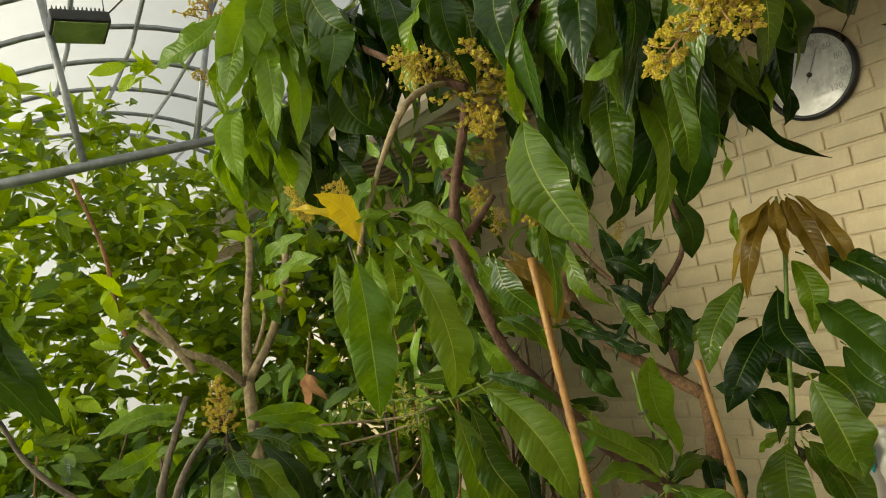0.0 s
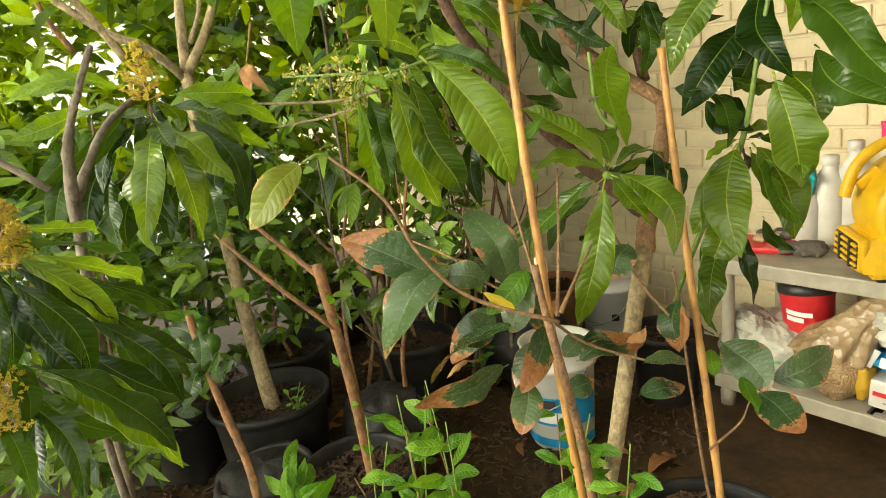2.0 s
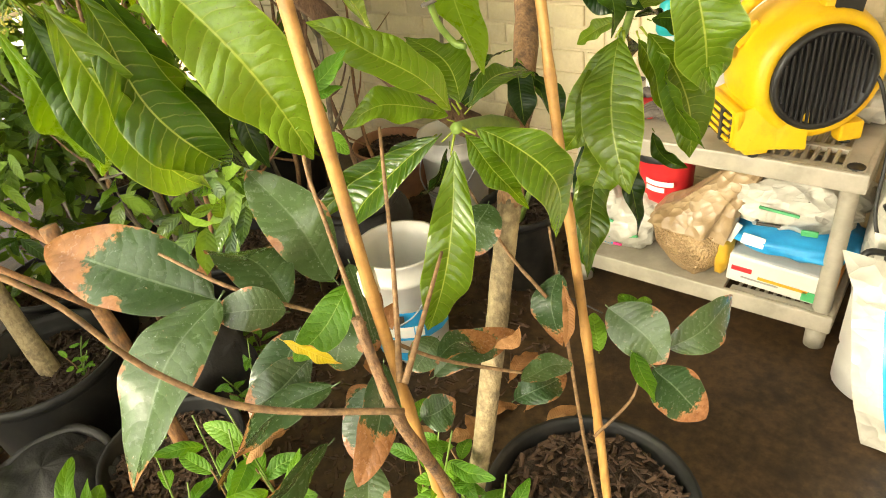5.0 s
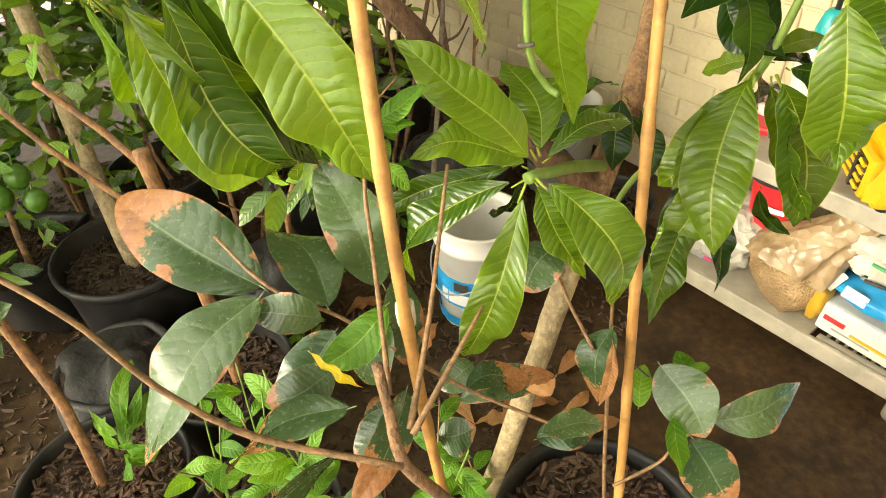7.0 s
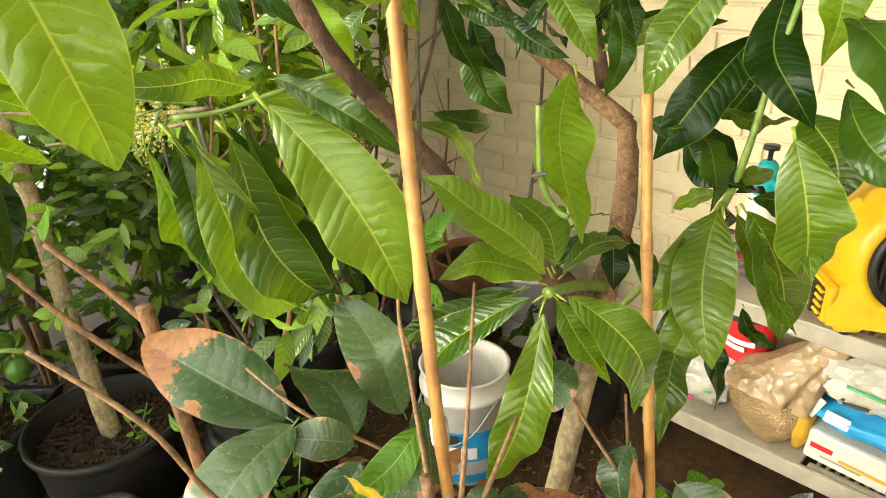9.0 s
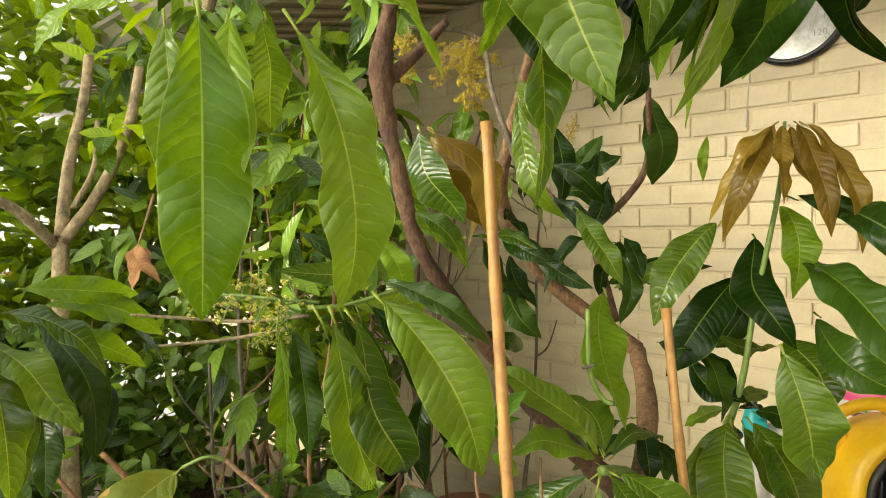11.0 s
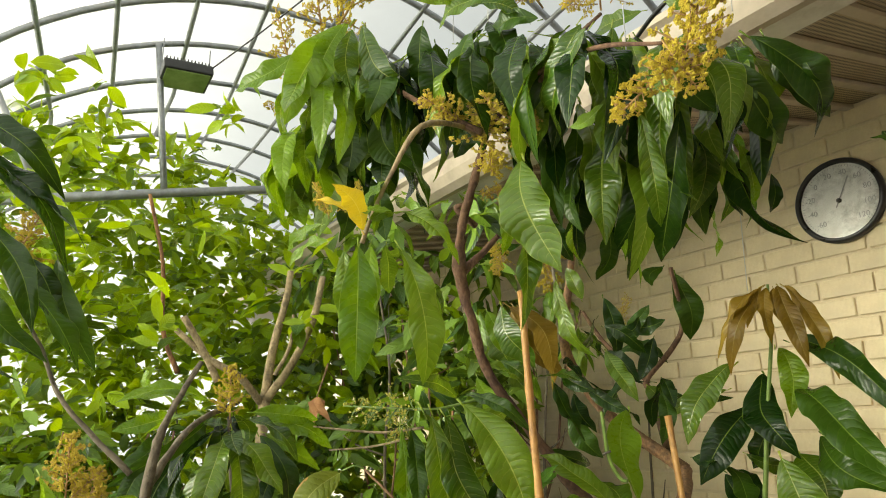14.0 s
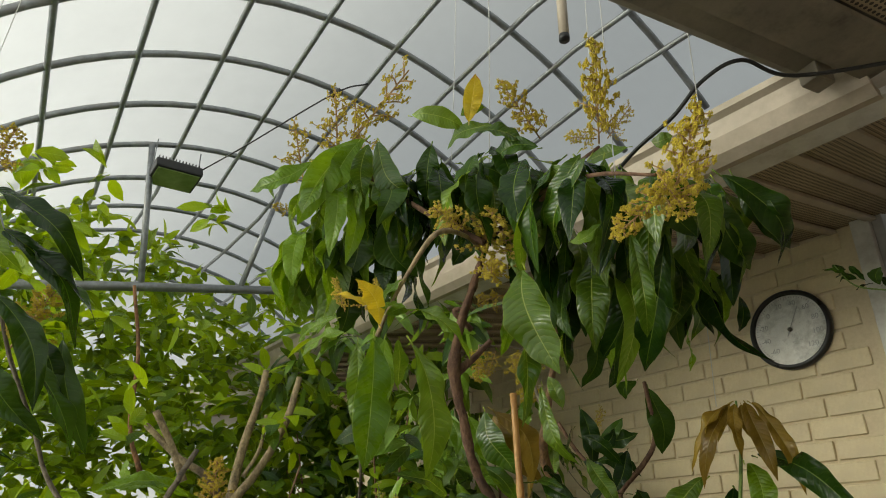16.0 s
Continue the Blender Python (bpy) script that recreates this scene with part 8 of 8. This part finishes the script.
def side_thicket(rng):
    """Dark bushes along the film side."""
    x, y, z = rng.uniform(-2.2, 0.25), rng.uniform(-1.15, -0.15), rng.uniform(0.3, 1.45)
    if x > -0.15 - 0.9 * (y + 0.2) - 0.35 * (z > 1.1):
        return None
    return (x, y, z) if noise.noise(Vector((x * 2.4, y * 2.4, z * 2 + 3))) > -0.2 else None


def back_hedge(rng):
    """Long leaves hanging between the tree and the far wall."""
    x, y, z = rng.uniform(-1.6, 0.5), rng.uniform(0.45, 1.6), rng.uniform(1.0, 2.25)
    if x > 1.20 - 1.045 * (y + 0.2):
        return None
    return (x, y, z) if noise.noise(Vector((x * 2, y * 2, z * 2))) > 0.0 else None


scatter_leaves("crown", oval, 9500, left_crown, 0.112, 0.046, "oval_joined", 31, "bright green oval leaves")
thicket = empty("citrus_thicket", -1.0, 0.8, FZ, "dense dark small-leaved citrus bushes in pots", "shrub")
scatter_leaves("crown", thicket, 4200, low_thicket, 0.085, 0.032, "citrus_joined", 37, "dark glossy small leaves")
rng = random.Random(77)
for k in range(16):
    x, y = rng.uniform(-1.7, 0.0), rng.uniform(0.1, 1.6)
    h = rng.uniform(0.9, 1.5)
    crooked(thicket, x, y, FZ + h, 0.009, rng, ("bark_mid", "bark_orange", "bark_grey"))
def round_bush(cx, cy, cz, r, h):
    """Places in an uneven rounded bush with hollows."""
    def where(rng):
        x, y, z = rng.uniform(-1, 1), rng.uniform(-1, 1), rng.uniform(-1, 1)
        d = math.sqrt(x * x + y * y + z * z)
        if d > 1 + 0.3 * noise.noise(Vector((x * 3 + cx, y * 3, z * 3 + cy))) or noise.noise(Vector((x * 5, y * 5 + cx, z * 5))) < -0.15:
            return None
        return cx + x * r, cy + y * r, cz + z * h
    return where


for k, (x, y, z, r, h, count) in enumerate(((-0.78, 0.16, 0.92, 0.30, 0.34, 620), (-0.62, -0.34, 0.82, 0.30, 0.36, 560), (-1.25, -0.15, 1.05, 0.36, 0.40, 700), (-0.95, 0.62, 0.78, 0.28, 0.30, 480))):
    bush = empty("citrus_bush", x, y, FZ, "rounded potted citrus bush with glossy green leaves", "shrub", "citrus bushes")
    scatter_leaves("crown", bush, count, round_bush(x, y, z, r, h), 0.075, 0.034, "citrus_lit", 61 + k, "glossy light-edged green leaves")
    for q in range(5):
        a = 1.26 * q + k
        tube("stem", [(x, y, FZ, 0.011), (x + 0.05 * math.cos(a), y + 0.05 * math.sin(a), z - h * 0.7, 0.008), (x + 0.6 * r * math.cos(a), y + 0.6 * r * math.sin(a), z + h * 0.4, 0.004)], "bark_grey" if q % 2 else "bark_mid", bush, 7, 5, 0.10, seed=q)
bushes = empty("side_bushes", -0.9, -0.7, FZ, "dense dark potted bushes along the film", "shrub")
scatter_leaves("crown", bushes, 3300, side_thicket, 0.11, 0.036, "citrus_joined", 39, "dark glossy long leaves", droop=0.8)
rng = random.Random(79)
for k in range(10):
    x, y = rng.uniform(-1.8, -0.3), rng.uniform(-1.0, -0.3)
    crooked(bushes, x, y, 1.4, 0.009, rng, ("bark_mid", "bark_brown", "bark_grey"))
hedge = empty("leafy_hedge", -0.4, 1.2, FZ, "tall leafy bushes with long drooping leaves near the wall", "shrub")
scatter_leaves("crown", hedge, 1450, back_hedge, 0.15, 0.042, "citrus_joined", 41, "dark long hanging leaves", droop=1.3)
rng = random.Random(78)
for k in range(14):
    x, y = rng.uniform(-1.3, 0.0), rng.uniform(0.6, 1.7)
    crooked(hedge, x, y, 1.9, 0.010, rng, ("bark_mid", "bark_brown", "bark_grey"))


lime = empty("lime_plant", -0.40, -0.06, FZ, "small lime plant with three green fruits in the square pot", "shrub")
M["lime_skin"] = surface("green_lime_skin", (0.030, 0.090, 0.007), (0.070, 0.165, 0.014), 70, 0.3, bump_s=0.35, dist=0.0015)
tube("stem", [(-0.40, -0.06, FZ + 0.20, 0.010), (-0.32, -0.05, 0.58, 0.008), (-0.285, -0.03, 0.74, 0.006), (-0.255, -0.02, 0.815, 0.004)], "bark_mid", lime, 8, 5, 0.08)
for k, (x, y, z) in enumerate(((-0.235, 0.005, 0.748), (-0.205, 0.018, 0.690), (-0.225, -0.048, 0.715))):
    lathe("fruit", [(0, -0.036), (0.006, -0.034), (0.017, -0.028), (0.027, -0.014), (0.030, 0.002), (0.026, 0.017), (0.014, 0.028), (0.004, 0.031), (0, 0.030)], "lime_skin", lime, (x, y, z), sides=20, tilt=(8 * k - 6, 10 - 9 * k, 0))
    tube("fruit_stalk", [(x, y, z + 0.029, 0.0025), (x - 0.02, y + 0.004, z + 0.055, 0.0025), (-0.27 + 0.01 * k, -0.025, 0.795, 0.003)], "stalk_green", lime, 6, 3, 0.05)
for k in range(11):
    a = 2.39996 * k
    b = Vector((-0.30 + 0.004 * k, -0.03, 0.72 + 0.009 * k))
    e = b + Vector((0.085 * math.cos(a), 0.085 * math.sin(a), 0.03 + 0.03 * math.sin(2.1 * k)))
    lf(lime, tuple(b), tuple(e), 0.038, 0.06, "lime_small" if k % 3 else "mango_dark", (0.4, -0.3, 0.85))
lf(hedge, (-0.005, 0.215, 1.500), (0.080, 0.165, 1.410), 0.045, 0.13, "dry", (0.7, -0.5, 0.5), "dry orange-brown leaf")
lf(hedge, (-0.010, 0.222, 1.502), (0.105, 0.215, 1.425), 0.040, 0.22, "dry", (0.8, -0.5, 0.2), "dry orange-brown leaf")
tube("twig", [(-0.12, 0.30, 1.62, 0.004), (-0.05, 0.25, 1.55, 0.003), (-0.005, 0.215, 1.50, 0.002)], "twig", hedge, 6, 4, 0.1)


# ---- dial thermometer, lamp, cables ----
dial = empty("dial_thermometer", 0.835, 1.985, 2.25, "round white dial thermometer with a black rim on the wall", "thermometer")
DM = pose(0.835, 2.0, 2.25, 90, 0, 0)
me = mesh("rim", *lathe_data([(0.0, 0.0), (0.158, 0.0), (0.168, 0.006), (0.169, 0.022), (0.163, 0.031), (0.154, 0.033), (0.150, 0.030), (0.149, 0.018)], 64), "rim")
place("rim", me, dial, DM)
place("face", mesh("face", *lathe_data([(0.0, 0.019), (0.151, 0.019)], 64), "dial"), dial, DM)
gp2 = place("glass_cover", mesh("glass_cover", *lathe_data([(0.0, 0.0285), (0.08, 0.0275), (0.151, 0.0245)], 48), "glass"), dial, DM)
gp2.visible_shadow = False
for k in range(61):
    a = radians(225 - 270 * k / 60)
    ln = 0.012 if k % 5 == 0 else 0.006
    r = 0.142 - ln / 2
    place("tick", bm_mesh("tick", box_bm(0, 0, 0, ln, 0.0016, 0.0008, 0), "ink"), dial, DM @ pose(r * math.cos(a), r * math.sin(a), 0.0200, 0, 0, math.degrees(a)))
for k, tx in enumerate(("-60", "-40", "-20", "0", "20", "40", "60", "80", "100", "120")):
    a = radians(225 - 30 * k)
    writing(dial, tx, 0.030, "ink", DM @ pose(0.112 * math.cos(a), 0.112 * math.sin(a), 0.0200), "numeral")
place("pointer", bm_mesh("pointer", box_bm(0.035, 0, 0, 0.13, 0.0035, 0.0015, 0.0005), "ink"), dial, DM @ pose(0, 0, 0.0215, 0, 0, 62))
place("hub_cap", mesh("hub_cap", *lathe_data([(0.009, 0.019), (0.009, 0.0235), (0, 0.0245)], 16), "inkdark"), dial, DM)

lamp = empty("flood_light", -1.03, -0.10, 3.08, "black finned flood light hung from a hoop", "lamp")
LM = pose(-1.03, -0.10, 3.055, 0, 0, 0) @ pose(0, 0, 0, 6, -9, 0)
place("lamp_housing", bm_mesh("lamp_housing", box_bm(0, 0, 0, 0.17, 0.225, 0.05, 0.008), "black"), lamp, LM)
for k in range(13):
    place("fin", bm_mesh("fin", box_bm(0, -0.096 + 0.016 * k, 0.034, 0.15, 0.004, 0.022, 0.001), "black"), lamp, LM)
place("lens", bm_mesh("lens", box_bm(0, 0, -0.027, 0.145, 0.20, 0.006, 0.002), "lampglass"), lamp, LM)
for y in (-0.108, 0.108):
    place("hanger", mesh("hanger", *tube_data([(-1.03, -0.10 + y, 3.09, 0.003), (-1.05, -0.10 + y, 3.24, 0.003)], 6), "galv"), lamp)
cab = empty("lamp_cable", -0.6, 0.2, 3.2, "black lamp cable strung along the hoops", "cable")
tube("cable", [(-1.0, 0.0, 3.10, 0.004), (-0.7, 0.12, 3.16, 0.004), (-0.25, 0.33, 3.30, 0.004), (-0.1, 0.42, 3.31, 0.004)], "black", cab, 6, 6)
place("plug", bm_mesh("plug", box_bm(0, 0, 0, 0.06, 0.03, 0.025, 0.006), "black"), cab, pose(-0.24, 0.335, 3.30, 0, 0, 25))
cab2 = empty("eave_cable", 1.5, 0.7, 2.5, "black cable from the eave to the tree", "cable")
tube("cable", [(1.80, 0.78, 2.36, 0.005), (1.56, 0.62, 2.37, 0.005), (1.50, 0.50, 2.39, 0.005), (1.42, 0.46, 2.36, 0.005), (1.34, 0.44, 2.29, 0.005), (1.22, 0.44, 2.25, 0.005), (1.05, 0.50, 2.22, 0.005)], "black", cab2, 6, 8)
for k, (x, y, z0, z1) in enumerate(((1.30, 0.25, 2.05, 3.33), (1.22, 0.30, 2.25, 3.32), (1.42, 0.42, 2.15, 3.30), (1.02, 0.14, 2.0, 3.33), (0.80, 0.2, 2.35, 3.33), (0.25, -0.9, 1.6, 2.7), (0.33, -0.86, 1.5, 2.75), (1.06, 0.93, 1.73, 2.5))):
    st = empty("hanging_string", x, y, z1, "thin pale training string hung from the frame", "string", "strings")
    tube("string", [(x, y, z1, 0.0012), (x + 0.01, y, (z0 + z1) / 2, 0.0012), (x - 0.01, y + 0.01, z0, 0.0012)], "string", st, 5, 4)
chime = empty("hanging_tube", 1.15, 0.30, 2.9, "tan hanging tube with a dark end", "tube")
tube("tube_body", [(1.15, 0.30, 2.60, 0.014), (1.15, 0.30, 3.0, 0.014)], "gutter", chime, 12, 3)
tube("tube_end", [(1.15, 0.30, 2.585, 0.0145), (1.15, 0.30, 2.602, 0.0145)], "black", chime, 12, 2)
tube("cord", [(1.15, 0.30, 3.0, 0.002), (1.15, 0.30, 3.32, 0.002)], "string", chime, 5, 2)
# ---- cuttings and seedlings ----
cut = empty("pruned_cutting", 0.28, 0.19, FZ, "pruned orange-barked stump with new shoots", "sapling")
tube("stem", [(0.33, 0.22, FZ + 0.15, 0.016), (0.31, 0.21, 0.6, 0.015), (0.285, 0.19, 0.90, 0.015), (0.275, 0.188, 0.975, 0.016)], "bark_orange", cut, 10, 5, 0.06)
tube("branch", [(0.29, 0.19, 0.93, 0.008), (0.22, 0.15, 1.0, 0.007), (0.15, 0.08, 1.10, 0.005)], "bark_orange", cut, 8, 5, 0.06)
tube("branch", [(0.30, 0.19, 0.80, 0.007), (0.20, 0.08, 0.95, 0.006), (0.10, 0.0, 1.08, 0.004)], "bark_orange", cut, 8, 5, 0.06)
lf(cut, (0.15, 0.08, 1.10), (0.05, 0.12, 1.14), 0.03, 0.06, "lime_small")
for k in range(8):
    rng = random.Random(300 + k)
    z = 0.45 + 0.06 * k
    lf(cut, (0.31, 0.2, z), (0.31 + rng.uniform(-0.05, 0.05), 0.2 + rng.uniform(-0.05, 0.03), z + rng.uniform(0, 0.04)), 0.02, 0.06, "lime_small")
cut2 = empty("pruned_cutting", 0.42, -0.12, FZ, "thin knobbly orange-brown stem in mulch", "sapling")
tube("stem", [(0.42, -0.13, FZ + 0.18, 0.012), (0.36, -0.12, 0.55, 0.011), (0.30, -0.14, 0.75, 0.010), (0.29, -0.16, 0.95, 0.009)], "bark_orange", cut2, 8, 5, 0.12)
for k in range(9):
    rng = random.Random(330 + k)
    lf(cut2, (0.44, -0.06, 0.42 + 0.01 * k), (0.44 + rng.uniform(-0.12, 0.14), -0.05 + rng.uniform(-0.1, 0.12), 0.46 + rng.uniform(0.0, 0.12)), 0.035, 0.06, "lime_small")
for k in range(7):
    rng = random.Random(350 + k)
    lf(cut2, (0.30, -0.15, 0.80 + 0.02 * k), (0.30 + rng.uniform(-0.12, 0.1), -0.15 + rng.uniform(-0.12, 0.08), 0.85 + rng.uniform(-0.1, 0.12)), 0.045, 0.06, "mango_dark")


def seedling(label, x, y, z, n, h, seed, length=0.07):
    rng = random.Random(seed)
    t = empty("seedling", x, y, z, label, "seedling", "seedlings")
    for q in range(3):
        dx, dy = rng.uniform(-0.05, 0.05), rng.uniform(-0.05, 0.05)
        tube("stem", [(x, y, z, 0.0025), (x + dx * 0.6, y + dy * 0.6, z + h * 0.5, 0.002), (x + dx * 1.6, y + dy * 1.6, z + h * (0.8 + 0.1 * q), 0.0015)], "stalk_green" if q else "twig", t, 5, 4)
        for k in range(n):
            s = 0.25 + 0.75 * k / n
            b = Vector((x + dx * 1.5 * s, y + dy * 1.5 * s, z + h * 0.9 * s))
            d = Vector((math.cos(2.4 * k + q), math.sin(2.4 * k + q), rng.uniform(-0.2, 0.5))) * length * rng.uniform(0.7, 1.2)
            lf(t, b, b + d, length * 0.42 * rng.uniform(0.7, 1.1), 0.06, "lime_small", (0.3, -0.3, 0.9))


seedling("leafy bright green seedling in a pot", 0.72, 0.12, FZ + 0.19, 5, 0.44, 401)
seedling("leafy bright green seedling in a pot", 0.64, 0.05, FZ + 0.19, 4, 0.36, 402)
seedling("leafy bright green seedling in a pot", 0.78, 0.18, FZ + 0.19, 5, 0.46, 403, 0.08)
seedling("round-leaved seedling beside the shrub", 1.06, 0.38, FZ + 0.18, 8, 0.40, 404, 0.07)
seedling("round-leaved seedling beside the shrub", 0.96, 0.32, FZ + 0.18, 8, 0.42, 405, 0.07)
seedling("small weeds in a nursery pot", -0.14, 0.22, FZ + 0.22, 5, 0.10, 406, 0.03)
seedling("small weeds in a nursery pot", 0.24, 0.45, FZ + 0.05, 5, 0.22, 407, 0.05)
seedling("small weeds between the pots", 0.05, 0.62, FZ, 6, 0.25, 408, 0.05)
seedling("small weeds between the pots", -0.1, 1.0, FZ, 6, 0.35, 409, 0.06)

spr = empty("citrus_sprig", 1.46, 0.95, 1.95, "small citrus sprig reaching in front of the window", "shrub")
tube("twig", [(1.62, 1.05, 1.86, 0.003), (1.54, 1.0, 1.93, 0.0025), (1.46, 0.95, 1.96, 0.002), (1.43, 0.93, 2.02, 0.0012)], "stalk_green", spr, 6, 5)
tube("twig", [(1.62, 1.05, 1.86, 0.004), (1.75, 1.15, 1.6, 0.006), (1.80, 1.2, 1.0, 0.009), (1.80, 1.2, FZ, 0.012)], "stalk_green", spr, 6, 5)
for k in range(12):
    rng = random.Random(500 + k)
    s = k / 11
    b = Vector((1.43 + 0.14 * s, 0.93 + 0.08 * s, 2.0 - 0.09 * s))
    d = Vector((rng.uniform(-1, 0.4), rng.uniform(-0.6, 0.6), rng.uniform(-0.2, 0.9))).normalized() * rng.uniform(0.03, 0.075)
    lf(spr, b, b + d, 0.02 + 0.012 * (k % 3 == 0), 0.06, "mango_dark")

# ---- litter on the floor ----
rng = random.Random(61)
V, F = [], []
for k in range(7000):
    x, y = rng.uniform(-1.3, 1.1), rng.uniform(-0.4, 1.75)
    if x > 0.75 and y > 0.75 or x + 0.5 * y > 1.35:
        continue
    chip(V, F, (x, y, FZ + 0.005), rng, 1.1)
ob = tagged(new("bark_litter", mesh("bark_litter", V, F, "chip", smooth=False)), "bark chips and soil spilt between the pots", "litter", kind="stuff")
for k in range(34):
    x, y = rng.uniform(-0.8, 1.0), rng.uniform(0.0, 1.4)
    if k < 6:
        x, y = rng.uniform(0.55, 0.95), rng.uniform(0.65, 0.95)
    t = empty("fallen_leaf", x, y, FZ, "dry brown fallen leaf on the floor", "leaf", "fallen leaves")
    a = rng.uniform(0, 6.28)
    ln = rng.uniform(0.07, 0.15)
    lf(t, (x, y, FZ + 0.006), (x + ln * math.cos(a), y + ln * math.sin(a), FZ + 0.012), ln * 0.33, 0.13, "dry", (0.1, -0.1, 1))


# ---- bricks of the house wall ----
BL, BH, BJ = 0.2032, 0.0813, 0.010
rng = random.Random(5)


def brick_mesh(w, seed):
    """A hand-struck brick under thick paint: softened, slightly out of true."""
    r = random.Random(seed)
    bm = box_bm(0, 0, 0, w, 0.02, BH - BJ, 0.0)
    bmesh.ops.bevel(bm, geom=[e for e in bm.edges], offset=0.003, segments=1, affect="EDGES")
    for v in bm.verts:
        v.co += Vector((r.uniform(-1, 1), r.uniform(-0.6, 0.6), r.uniform(-1, 1))) * 0.0012
    return bm_mesh("brick", bm, "paint")


full = [brick_mesh(BL - BJ, k) for k in range(6)]
half = [brick_mesh(BL / 2 - BJ, 20 + k) for k in range(2)]
rest = bmesh.new()
near = 0
for row in range(int((2.62 - FZ) / BH) + 1):
    z = 2.0 - 10 * BH + (row - 12) * BH
    if z < FZ - 0.02 or z > 2.61:
        continue
    off = 0.0 if row % 2 else BL * 0.62
    k = 0
    x = 0.9 - BL / 2 + off
    xs = [x + BL * q for q in range(-22, 12)]
    for bx_ in xs:
        lo, hi = bx_ - BL / 2, bx_ + BL / 2
        inside = hi <= WIN_X0 + 0.001 or z < SILL_Z - BH * 0.5
        if not inside or lo < -4.2 or hi > 2.4:
            continue
        me = rng.choice(full)
        m = pose(bx_ + rng.uniform(-0.002, 0.002), WALL_Y + 0.0065 + rng.uniform(-0.0012, 0.0012), z, 0, rng.uniform(-0.3, 0.3), rng.uniform(-0.3, 0.3))
        if -0.62 < bx_ < 1.55 and near < 300 and z > 0.75:
            ob = new("brick", me)
            ob.parent = wall
            ob.matrix_basis = m
            near += 1
        else:
            n0 = len(rest.verts)
            rest.from_mesh(me)
            rest.verts.ensure_lookup_table()
            bmesh.ops.transform(rest, matrix=m, verts=rest.verts[n0:])
ob = new("brick_rest", bm_mesh("brick_rest", rest, "paint"))
ob.parent = wall
tagged(ob, "cream-painted bricks farther along the wall", kind="stuff")
